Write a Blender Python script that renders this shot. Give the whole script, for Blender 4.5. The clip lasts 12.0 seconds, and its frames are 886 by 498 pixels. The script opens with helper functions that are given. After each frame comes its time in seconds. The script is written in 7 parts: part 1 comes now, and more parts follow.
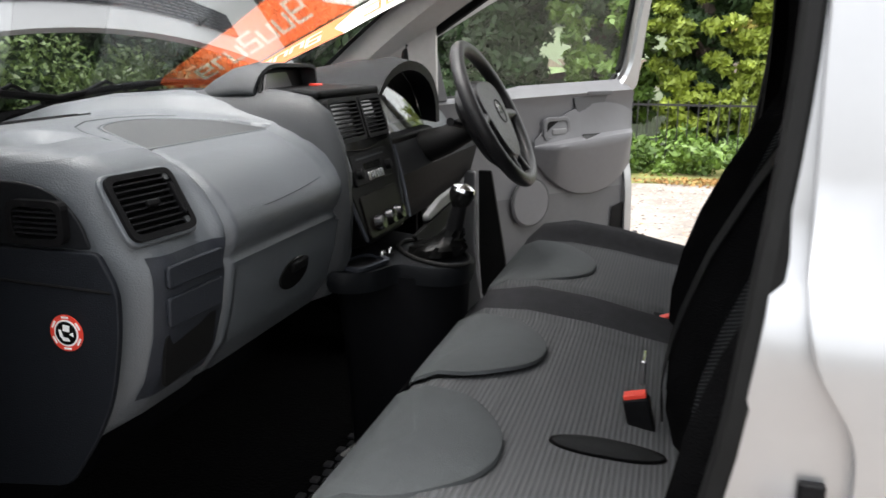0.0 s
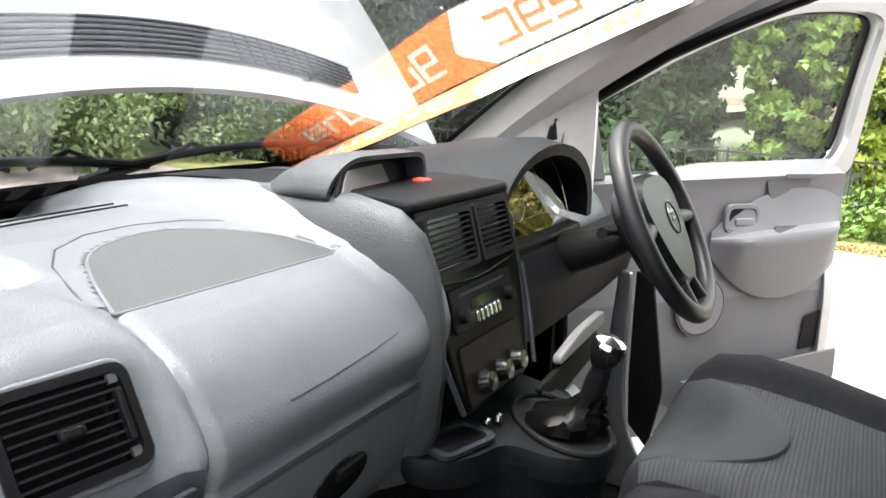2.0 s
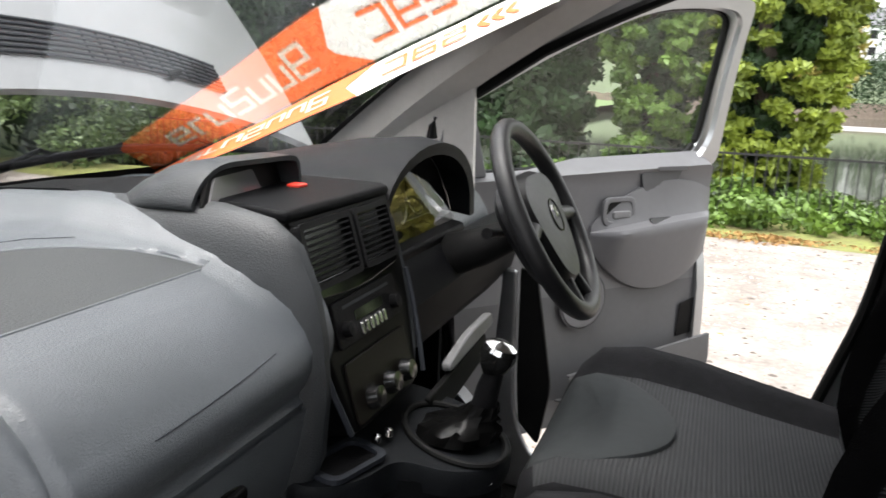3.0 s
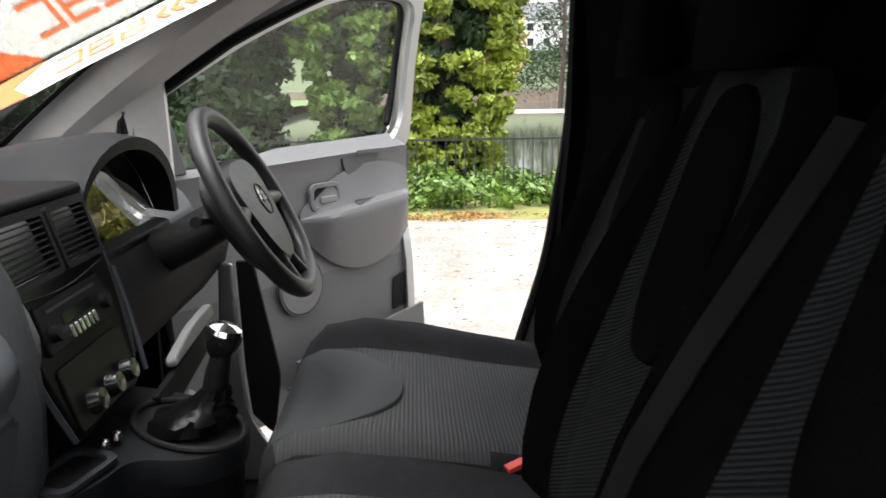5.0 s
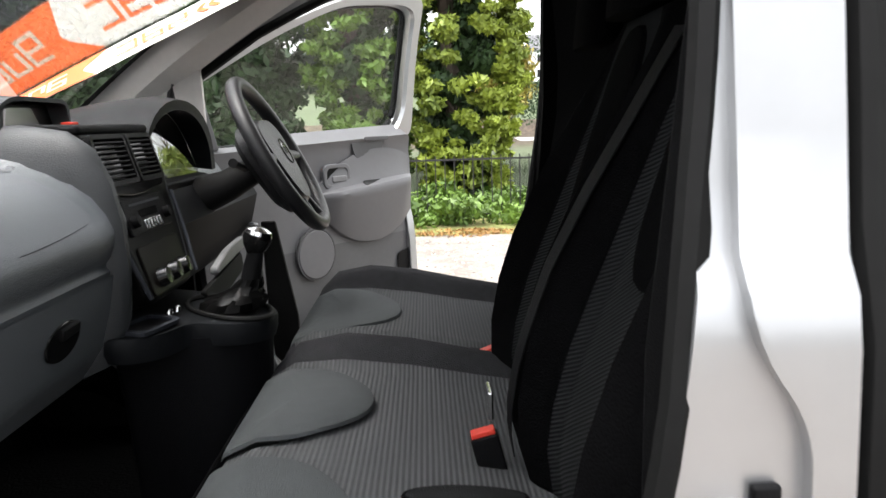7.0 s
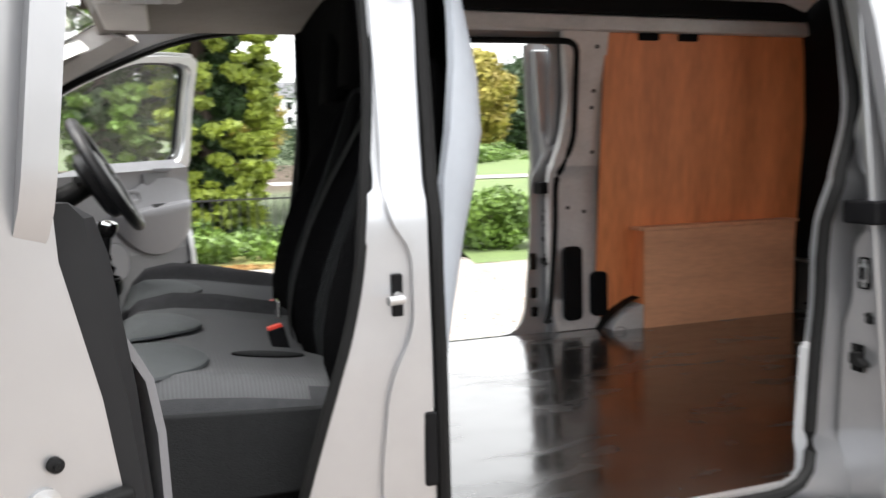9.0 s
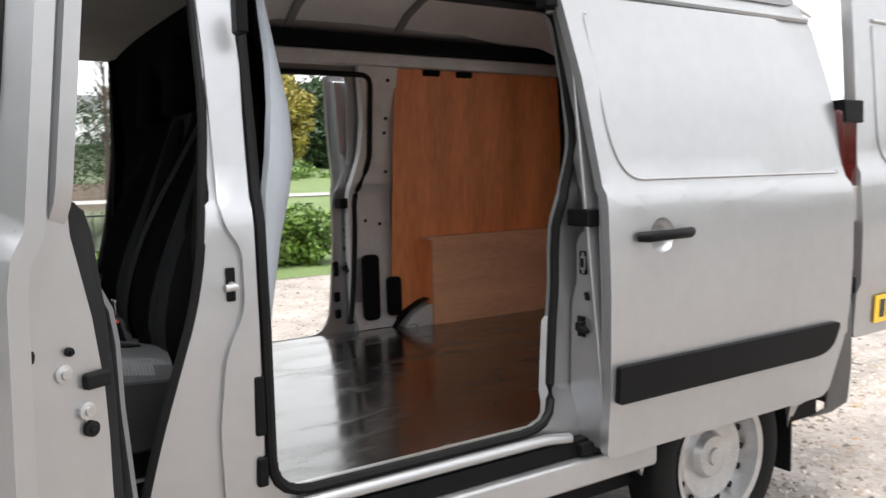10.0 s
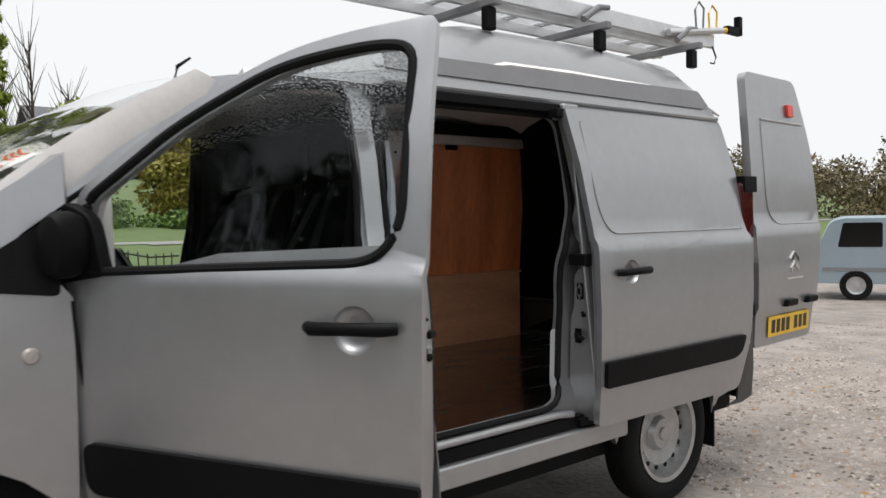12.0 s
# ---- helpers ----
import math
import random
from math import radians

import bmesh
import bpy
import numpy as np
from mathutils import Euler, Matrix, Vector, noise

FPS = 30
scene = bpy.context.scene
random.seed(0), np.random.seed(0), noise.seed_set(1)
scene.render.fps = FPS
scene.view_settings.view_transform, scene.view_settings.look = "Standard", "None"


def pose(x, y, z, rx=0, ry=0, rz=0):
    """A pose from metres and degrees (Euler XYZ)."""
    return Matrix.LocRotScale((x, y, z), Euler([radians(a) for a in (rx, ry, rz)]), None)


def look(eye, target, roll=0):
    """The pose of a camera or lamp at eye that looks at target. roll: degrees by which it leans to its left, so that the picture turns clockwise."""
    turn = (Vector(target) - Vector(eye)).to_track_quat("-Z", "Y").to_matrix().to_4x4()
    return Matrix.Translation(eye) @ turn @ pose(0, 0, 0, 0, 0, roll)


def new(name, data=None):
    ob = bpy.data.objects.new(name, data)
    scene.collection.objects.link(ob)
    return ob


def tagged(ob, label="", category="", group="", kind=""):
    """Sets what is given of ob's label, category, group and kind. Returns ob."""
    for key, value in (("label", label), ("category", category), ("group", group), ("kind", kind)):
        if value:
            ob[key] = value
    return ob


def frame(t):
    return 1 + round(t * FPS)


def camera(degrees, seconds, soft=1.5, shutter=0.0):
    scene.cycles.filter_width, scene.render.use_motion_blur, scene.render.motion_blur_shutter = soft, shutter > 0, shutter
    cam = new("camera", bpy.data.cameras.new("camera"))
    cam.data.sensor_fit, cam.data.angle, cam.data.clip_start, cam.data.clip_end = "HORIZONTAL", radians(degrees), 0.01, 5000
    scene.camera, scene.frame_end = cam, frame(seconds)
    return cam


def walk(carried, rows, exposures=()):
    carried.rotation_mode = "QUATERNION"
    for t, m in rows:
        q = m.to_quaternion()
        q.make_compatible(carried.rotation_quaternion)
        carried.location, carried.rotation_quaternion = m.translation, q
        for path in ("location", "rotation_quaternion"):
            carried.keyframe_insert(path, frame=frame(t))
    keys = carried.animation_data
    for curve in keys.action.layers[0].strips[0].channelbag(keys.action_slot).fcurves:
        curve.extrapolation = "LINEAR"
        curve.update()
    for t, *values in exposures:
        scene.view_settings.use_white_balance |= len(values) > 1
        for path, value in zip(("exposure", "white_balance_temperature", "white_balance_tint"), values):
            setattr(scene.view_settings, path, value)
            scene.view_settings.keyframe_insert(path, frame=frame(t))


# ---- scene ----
cam = camera(58.0, 12.0, shutter=0.4)

PATH = [
    (0, (0.476, -0.588, 1.464), (-0.06, 1.281, 0.995), 0.2),
    (0.5, (0.403, -0.479, 1.47), (-0.214, 1.357, 0.974), 0.6),
    (1, (0.367, -0.338, 1.494), (-0.382, 1.452, 1.009), 1.6),
    (1.5, (0.359, -0.182, 1.538), (-0.535, 1.551, 1.092), 2.9),
    (2, (0.354, -0.114, 1.561), (-0.542, 1.625, 1.144), 3.0),
    (2.5, (0.354, -0.089, 1.569), (-0.437, 1.7, 1.154), 2.7),
    (3, (0.329, -0.06, 1.562), (-0.297, 1.795, 1.152), 2.5),
    (3.5, (0.314, -0.047, 1.558), (-0.132, 1.86, 1.15), 2.2),
    (5.5, (0.351, -0.159, 1.5), (0.472, 1.797, 1.103), -1.3),
    (6, (0.363, -0.223, 1.457), (0.441, 1.737, 1.066), -2.0),
    (6.5, (0.382, -0.319, 1.42), (0.415, 1.649, 1.061), -1.7),
    (8.4, (0.33, -1.064, 1.349), (0.514, 0.915, 1.12), -2.1),
    (8.8, (0.282, -1.234, 1.344), (0.759, 0.696, 1.122), -1.8),
    (9, (0.231, -1.314, 1.345), (0.868, 0.568, 1.123), -1.6),
    (9.1, (0.217, -1.338, 1.342), (0.924, 0.52, 1.12), -1.8),
    (9.5, (0.158, -1.511, 1.349), (1.072, 0.253, 1.126), -1.5),
    (10, (0.036, -1.707, 1.346), (1.121, -0.037, 1.157), -1.4),
    (10.1, (0.013, -1.705, 1.352), (1.136, -0.06, 1.166), -1.8),
    (10.5, (-0.158, -1.746, 1.361), (1.079, -0.182, 1.201), -1.7),
    (11, (-0.387, -1.879, 1.36), (0.881, -0.336, 1.248), -1.5),
    (11.2, (-0.502, -1.928, 1.365), (0.783, -0.398, 1.268), -1.9),
    (11.5, (-0.668, -2.056, 1.369), (0.609, -0.518, 1.289), -1.4),
    (11.8, (-0.848, -2.129, 1.387), (0.44, -0.601, 1.312), -1.4),
    (12, (-0.959, -2.184, 1.395), (0.328, -0.656, 1.317), -1.1),
]

EXPOSURES = [(0.0, 2.35), (0.5, 2.65), (0.9, 2.95), (1.3, 3.5), (1.8, 3.45), (2.3, 2.8), (3.0, 2.35), (3.7, 2.35), (5.5, 2.4), (6.5, 2.4), (8.3, 2.55), (9.0, 2.55), (9.5, 2.2), (10.5, 1.85), (11.2, 1.45), (12.0, 0.85)]
walk(cam, [(t, look(eye, target, roll)) for t, eye, target, roll in PATH], EXPOSURES)

# ---- light: bright overcast sky ----
world = bpy.data.worlds.new("overcast_sky")
scene.world = world
world.use_nodes = True
wn, wl = world.node_tree.nodes, world.node_tree.links
sky = wn.new("ShaderNodeTexSky")
sky.sky_type, sky.sun_disc = "NISHITA", False
sky.sun_elevation, sky.sun_rotation = radians(79.8), radians(236)
sky.air_density, sky.dust_density, sky.ozone_density = 1.0, 4.0, 1.0
grey = wn.new("ShaderNodeHueSaturation")
grey.inputs["Saturation"].default_value = 0.18
wl.new(sky.outputs[0], grey.inputs["Color"])
haze = wn.new("ShaderNodeMixRGB")
haze.blend_type = "LIGHTEN"
haze.inputs["Fac"].default_value, haze.inputs["Color2"].default_value = 1.0, (3.7, 3.75, 3.8, 1)
wl.new(grey.outputs[0], haze.inputs["Color1"])
wl.new(haze.outputs[0], wn["Background"].inputs[0])
wn["Background"].inputs[1].default_value = 0.14
sun_data = bpy.data.lights.new("sun", "SUN")
sun_data.energy, sun_data.angle, sun_data.color = 0.65, radians(45), (1.0, 0.97, 0.93)
sun = new("sun", sun_data)
sun.matrix_world = look((-3, -2, 20), (0, 0, 0))


# ---- materials ----
def material(name, color, rough=0.5, metal=0.0, vary=0.15, scale=6.0, bump=0.0, bump_scale=80.0, coat=0.0, spec=0.5, second=None, stretch=None):
    """A surface with colour that wanders at two scales and a fine relief."""
    m = bpy.data.materials.new(name)
    m.use_nodes = True
    n, l = m.node_tree.nodes, m.node_tree.links
    b = n["Principled BSDF"]
    b.inputs["Roughness"].default_value, b.inputs["Metallic"].default_value = rough, metal
    b.inputs["Coat Weight"].default_value, b.inputs["Specular IOR Level"].default_value = coat, spec
    co = n.new("ShaderNodeTexCoord")
    big, fine = n.new("ShaderNodeTexNoise"), n.new("ShaderNodeTexNoise")
    big.inputs["Scale"].default_value, fine.inputs["Scale"].default_value = scale, scale * 9
    big.inputs["Detail"].default_value = fine.inputs["Detail"].default_value = 5
    add = n.new("ShaderNodeMath")
    add.operation = "MULTIPLY_ADD"
    add.inputs[1].default_value = 0.6
    half = n.new("ShaderNodeMath")
    half.operation = "MULTIPLY"
    half.inputs[1].default_value = 0.4
    way = co.outputs["Object"]
    if stretch:
        mp = n.new("ShaderNodeMapping")
        mp.inputs["Scale"].default_value = stretch
        l.new(way, mp.inputs[0])
        way = mp.outputs[0]
    for t in (big, fine):
        l.new(way, t.inputs["Vector"])
    l.new(fine.outputs["Fac"], half.inputs[0])
    l.new(big.outputs["Fac"], add.inputs[0])
    l.new(half.outputs[0], add.inputs[2])
    ramp = n.new("ShaderNodeValToRGB")
    lo = tuple(c * (1 - vary) for c in color)
    hi = tuple(min(1, c * (1 + vary)) for c in (second or color))
    ramp.color_ramp.elements[0].position, ramp.color_ramp.elements[1].position = 0.3, 0.7
    ramp.color_ramp.elements[0].color, ramp.color_ramp.elements[1].color = (*lo, 1), (*hi, 1)
    l.new(add.outputs[0], ramp.inputs[0])
    l.new(ramp.outputs[0], b.inputs["Base Color"])
    if bump:
        grain, bm_ = n.new("ShaderNodeTexNoise"), n.new("ShaderNodeBump")
        grain.inputs["Scale"].default_value, grain.inputs["Detail"].default_value = bump_scale, 3
        bm_.inputs["Strength"].default_value, bm_.inputs["Distance"].default_value = bump, 0.01
        l.new(co.outputs["Object"], grain.inputs["Vector"])
        l.new(grain.outputs["Fac"], bm_.inputs["Height"])
        l.new(bm_.outputs[0], b.inputs["Normal"])
    return m


def glass(name, tint, ior=1.45):
    m = bpy.data.materials.new(name)
    m.use_nodes = True
    b = m.node_tree.nodes["Principled BSDF"]
    b.inputs["Base Color"].default_value = (*tint, 1)
    b.inputs["Transmission Weight"].default_value, b.inputs["Roughness"].default_value, b.inputs["IOR"].default_value = 1.0, 0.0, ior
    return m


def lined(name, lo, hi, scale, rough=0.9, turn=(0, 0, 0)):
    """Woven cloth with fine ribs."""
    m = material(name, lo, rough, vary=0.2, scale=9, spec=0.08)
    n, l = m.node_tree.nodes, m.node_tree.links
    co = n.new("ShaderNodeTexCoord")
    mp = n.new("ShaderNodeMapping")
    mp.inputs["Rotation"].default_value = turn
    wv = n.new("ShaderNodeTexWave")
    wv.inputs["Scale"].default_value, wv.inputs["Distortion"].default_value = scale, 0.15
    rp = n.new("ShaderNodeValToRGB")
    rp.color_ramp.elements[0].color, rp.color_ramp.elements[1].color = (*lo, 1), (*hi, 1)
    l.new(co.outputs["Object"], mp.inputs[0])
    l.new(mp.outputs[0], wv.inputs["Vector"])
    l.new(wv.outputs["Fac"], rp.inputs[0])
    l.new(rp.outputs[0], n["Principled BSDF"].inputs["Base Color"])
    bp = n.new("ShaderNodeBump")
    bp.inputs["Strength"].default_value, bp.inputs["Distance"].default_value = 0.5, 0.002
    l.new(wv.outputs["Fac"], bp.inputs["Height"])
    l.new(bp.outputs[0], n["Principled BSDF"].inputs["Normal"])
    return m


SILVER = material("silver_paint", (0.365, 0.368, 0.375), 0.38, 0.80, vary=0.06, scale=2.2, coat=0.4)
SILVER_IN = material("silver_inner_paint", (0.56, 0.56, 0.565), 0.42, 0.3, vary=0.12, scale=5)
DASH_EN = material("dash_blue_grey_plastic", (0.018, 0.0205, 0.026), 0.45, vary=0.1, bump=0.2, bump_scale=500, spec=0.25)
DASH_MD = material("dash_slate_plastic", (0.026, 0.0285, 0.031), 0.42, vary=0.1, bump=0.2, bump_scale=500, spec=0.35)
STACK_BK = material("centre_panel_plastic", (0.003, 0.003, 0.003), 0.38, vary=0.2, spec=0.06)
# Blue-grey plastic darkened further; the shade at the dash end is in the colour.
DASH_ED = material("shaded_dash_end_plastic", (0.0085, 0.0100, 0.0130), 0.5, vary=0.1, bump=0.2, bump_scale=500, spec=0.15)
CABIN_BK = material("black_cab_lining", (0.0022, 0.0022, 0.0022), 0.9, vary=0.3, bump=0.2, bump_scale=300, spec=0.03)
DASH_CO = material("dash_charcoal_plastic", (0.006, 0.0068, 0.008), 0.5, vary=0.1, bump=0.2, bump_scale=500, spec=0.12)
TRAY_M = material("tray_rubber", (0.024, 0.027, 0.029), 0.6, vary=0.08, bump=0.15, bump_scale=400)
SLAT = material("vent_slat_plastic", (0.006, 0.006, 0.007), 0.55, vary=0.1, spec=0.12)
SMOKE = material("smoked_gloss_panel", (0.006, 0.0052, 0.0045), 0.34, vary=0.2, spec=0.06)
SCREEN_M = material("unlit_display", (0.16, 0.155, 0.16), 0.12, vary=0.05)
VINYL_BK = material("black_vinyl", (0.0022, 0.0022, 0.0022), 0.30, vary=0.2, spec=0.08)
WHEEL_BK = material("steering_wheel_plastic", (0.014, 0.014, 0.015), 0.40, vary=0.12, bump=0.15, bump_scale=400, spec=0.35)
BELT = material("belt_webbing", (0.0042, 0.0042, 0.0047), 0.7, vary=0.1, bump=0.4, bump_scale=700, spec=0.12)
BLACK_PL = material("black_plastic", (0.0045, 0.0045, 0.005), 0.5, vary=0.3, bump=0.15, bump_scale=300, spec=0.09)
SILVER_DIRTY = material("scuffed_silver_paint", (0.56, 0.555, 0.55), 0.40, 0.35, vary=0.14, scale=7)
CEIL = material("pale_grey_headliner", (0.66, 0.64, 0.62), 0.6, vary=0.1)
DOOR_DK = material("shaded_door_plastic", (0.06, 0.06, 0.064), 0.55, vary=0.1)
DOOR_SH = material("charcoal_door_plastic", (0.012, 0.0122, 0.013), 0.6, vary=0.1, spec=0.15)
DOOR_DK2 = material("darker_door_plastic", (0.085, 0.085, 0.089), 0.55, vary=0.1)
PAPER = material("banner_paper", (0.74, 0.74, 0.70), 0.7, vary=0.03)
# Back of the prints: the weak light there is put into the colour.
ORANGE_BACK = material("dimmed_orange_print", (0.10, 0.014, 0.006), 0.7, vary=0.05, spec=0.1)
CREAM_BACK = material("dimmed_cream_print", (0.12, 0.092, 0.06), 0.7, vary=0.05, spec=0.1)
RUBBER = material("black_rubber", (0.005, 0.005, 0.005), 0.65, vary=0.3, spec=0.15)
DASH = material("dash_grey_plastic", (0.080, 0.088, 0.097), 0.36, vary=0.08, bump=0.2, bump_scale=500)
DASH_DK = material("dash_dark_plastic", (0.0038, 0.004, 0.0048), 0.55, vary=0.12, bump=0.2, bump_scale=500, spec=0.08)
GLOSS_BK = material("gloss_black_plastic", (0.005, 0.005, 0.005), 0.14, vary=0.3, spec=0.3)
TRIM_LT = material("light_grey_trim", (0.64, 0.62, 0.60), 0.55, vary=0.08, bump=0.1, bump_scale=350)
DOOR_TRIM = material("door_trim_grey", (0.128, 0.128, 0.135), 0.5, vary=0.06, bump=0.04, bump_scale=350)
HEADLINE = material("headlining_felt", (0.27, 0.25, 0.23), 0.95, vary=0.1, bump=0.3, bump_scale=200)
# Backrest copy of the ribbed cloth, its colour darkened for the cab's shade.
CLOTH_SHADED = lined("shaded_ribbed_cloth", (0.004, 0.0042, 0.0045), (0.020, 0.021, 0.022), 58, turn=(0.5, math.pi / 2, 0))
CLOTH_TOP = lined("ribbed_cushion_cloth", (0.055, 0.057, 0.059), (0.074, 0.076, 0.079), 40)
CLOTH_SD = material("grey_seat_side_cloth", (0.034, 0.035, 0.037), 0.95, vary=0.2, bump=0.3, bump_scale=400, spec=0.1)
CLOTH_GR = material("charcoal_seat_cloth", (0.014, 0.0145, 0.015), 0.95, vary=0.2, bump=0.3, bump_scale=400, spec=0.1)
CLOTH_MD = material("dark_cushion_cloth", (0.024, 0.024, 0.026), 0.95, vary=0.25, bump=0.3, bump_scale=400, spec=0.1)
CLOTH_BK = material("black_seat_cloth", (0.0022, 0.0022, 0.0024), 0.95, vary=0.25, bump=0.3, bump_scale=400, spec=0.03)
VINYL = material("charcoal_seat_insert", (0.050, 0.055, 0.057), 0.75, vary=0.12, bump=0.3, bump_scale=500, spec=0.2)
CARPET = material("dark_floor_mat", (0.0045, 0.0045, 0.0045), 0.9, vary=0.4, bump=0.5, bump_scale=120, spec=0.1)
PLY_BLACK = material("black_phenolic_ply", (0.004, 0.0035, 0.003), 0.16, vary=0.6, scale=5, bump=0.07, bump_scale=11, spec=0.7, coat=0.6, second=(0.010, 0.009, 0.008))
pn_, pl_ = PLY_BLACK.node_tree.nodes, PLY_BLACK.node_tree.links
smear, smap, srange, sco = (pn_.new(k) for k in ("ShaderNodeTexNoise", "ShaderNodeMapping", "ShaderNodeMapRange", "ShaderNodeTexCoord"))
smear.inputs["Scale"].default_value, smear.inputs["Detail"].default_value, smear.inputs["Distortion"].default_value = 3.6, 9, 0.6
smap.inputs["Scale"].default_value, smap.inputs["Rotation"].default_value = (1.0, 2.6, 1.0), (0, 0, 0.5)
srange.inputs["From Min"].default_value, srange.inputs["From Max"].default_value, srange.inputs["To Min"].default_value, srange.inputs["To Max"].default_value = 0.38, 0.68, 0.10, 0.34
pl_.new(sco.outputs["Object"], smap.inputs[0])
pl_.new(smap.outputs[0], smear.inputs["Vector"])
pl_.new(smear.outputs["Fac"], srange.inputs["Value"])
pl_.new(srange.outputs[0], pn_["Principled BSDF"].inputs["Roughness"])
for k_ in ("Coat Normal", "Normal"):
    for l_ in list(PLY_BLACK.node_tree.links):
        if l_.to_socket.name == "Normal" and l_.from_node.bl_idname == "ShaderNodeBump":
            PLY_BLACK.node_tree.links.new(l_.from_socket, PLY_BLACK.node_tree.nodes["Principled BSDF"].inputs[k_])
            break
PLY_BLACK.node_tree.nodes["Principled BSDF"].inputs["Coat Roughness"].default_value = 0.16
PLY = material("reddish_plywood", (0.66, 0.215, 0.075), 0.42, vary=0.22, scale=2.6, second=(0.78, 0.29, 0.115), bump=0.06, stretch=(2.2, 2.2, 0.35))
PLY_LT = material("pale_plywood", (0.66, 0.34, 0.19), 0.6, vary=0.2, scale=4, bump=0.06, stretch=(0.4, 1, 2.0))
BULK = material("grey_painted_bulkhead", (0.36, 0.39, 0.43), 0.5, vary=0.06)
CHROME = material("satin_chrome", (0.7, 0.7, 0.7), 0.15, 1.0, vary=0.05)
STEEL = material("wheel_steel", (0.42, 0.42, 0.42), 0.35, 0.8, vary=0.2, scale=14)
ALU = material("ladder_aluminium", (0.62, 0.62, 0.62), 0.4, 0.9, vary=0.12, scale=12)
RED = material("red_plastic", (0.65, 0.05, 0.03), 0.35)
LAMP_RED = material("tail_lamp_red", (0.055, 0.004, 0.004), 0.12, coat=0.6)
LAMP_WHITE = material("tail_lamp_clear", (0.35, 0.32, 0.30), 0.12, coat=1.0)
PRINT_LT = material("pale_print", (0.62, 0.52, 0.42), 0.6, vary=0.03)
ORANGE = material("orange_print", (0.86, 0.14, 0.02), 0.55, vary=0.04)
WHITE = material("white_print", (0.80, 0.80, 0.80), 0.6, vary=0.03)
YELLOW = material("plate_yellow", (0.75, 0.45, 0.02), 0.4, vary=0.05)
SMOKE_GL = glass("instrument_cover_plastic", (0.9, 0.9, 0.9), 1.5)
GLASS = glass("window_glass", (0.93, 0.96, 0.95), 1.28)
GLASS_WS = glass("coated_windscreen_glass", (0.97, 0.98, 0.98), 1.85)
GLASS_WET = glass("rain_speckled_glass", (0.90, 0.93, 0.92), 1.22)
wn_, wl_ = GLASS_WET.node_tree.nodes, GLASS_WET.node_tree.links
drops, dcut, dbump, dco, dwide, dmul = (wn_.new(k) for k in ("ShaderNodeTexVoronoi", "ShaderNodeValToRGB", "ShaderNodeBump", "ShaderNodeTexCoord", "ShaderNodeTexNoise", "ShaderNodeMath"))
drops.inputs["Scale"].default_value, dwide.inputs["Scale"].default_value = 130, 5
dcut.color_ramp.elements[0].position, dcut.color_ramp.elements[1].position = 0.18, 0.36
dcut.color_ramp.elements[0].color, dcut.color_ramp.elements[1].color = (1, 1, 1, 1), (0, 0, 0, 1)
dmul.operation = "MULTIPLY"
wl_.new(dco.outputs["Object"], drops.inputs["Vector"])
wl_.new(dco.outputs["Object"], dwide.inputs["Vector"])
wl_.new(drops.outputs["Distance"], dcut.inputs[0])
wl_.new(dcut.outputs[0], dmul.inputs[0])
dmask = wn_.new("ShaderNodeValToRGB")
dmask.color_ramp.elements[0].position, dmask.color_ramp.elements[1].position = 0.52, 0.70
dsep, dsum = wn_.new("ShaderNodeSeparateXYZ"), wn_.new("ShaderNodeMath")
dsum.operation = "MULTIPLY_ADD"
dsum.inputs[1].default_value = 0.25
wl_.new(dco.outputs["Object"], dsep.inputs[0])
dtop = wn_.new("ShaderNodeMapRange")
dtop.inputs["From Min"].default_value, dtop.inputs["From Max"].default_value = 1.40, 1.80
wl_.new(dsep.outputs["Z"], dtop.inputs["Value"])
wl_.new(dwide.outputs["Fac"], dsum.inputs[0])
wl_.new(dtop.outputs[0], dsum.inputs[2])
wl_.new(dsum.outputs[0], dmask.inputs[0])
wl_.new(dmask.outputs[0], dmul.inputs[1])
wl_.new(dmul.outputs[0], dbump.inputs["Height"])
dbump.inputs["Strength"].default_value, dbump.inputs["Distance"].default_value = 0.22, 0.003
wl_.new(dbump.outputs[0], wn_["Principled BSDF"].inputs["Normal"])
GREY_BAND = material("roof_moulding_grey", (0.17, 0.17, 0.175), 0.5, vary=0.08)
BUMPER = material("weathered_bumper_plastic", (0.045, 0.041, 0.038), 0.6, vary=0.2, bump=0.15, bump_scale=300)
GRAVEL = material("wet_gravel", (0.160, 0.137, 0.120), 0.7, vary=0.35, scale=2.2, second=(0.25, 0.220, 0.197), bump=0.9, bump_scale=28)
GRAVEL_ST = material("gravel_stone", (0.21, 0.18, 0.155), 0.7, vary=0.45, scale=9, second=(0.36, 0.325, 0.29))
EARTH = material("wet_dark_earth", (0.085, 0.070, 0.058), 0.75, vary=0.4, scale=12)
VERGE = material("leafy_verge", (0.16, 0.12, 0.05), 0.9, vary=0.5, scale=2.5, second=(0.14, 0.16, 0.04), bump=0.8, bump_scale=20)
PATH_M = material("tarmac_path", (0.22, 0.21, 0.20), 0.8, vary=0.15)
SLATE = material("slate_roof", (0.09, 0.09, 0.10), 0.6, vary=0.2)
CAR_BLUE = material("pale_blue_car_paint", (0.30, 0.37, 0.42), 0.3, 0.5, vary=0.04, coat=0.6)
LEAF_R = material("rusty_leaves", (0.17, 0.05, 0.015), 0.6, vary=0.5, scale=1.2, second=(0.10, 0.07, 0.015))
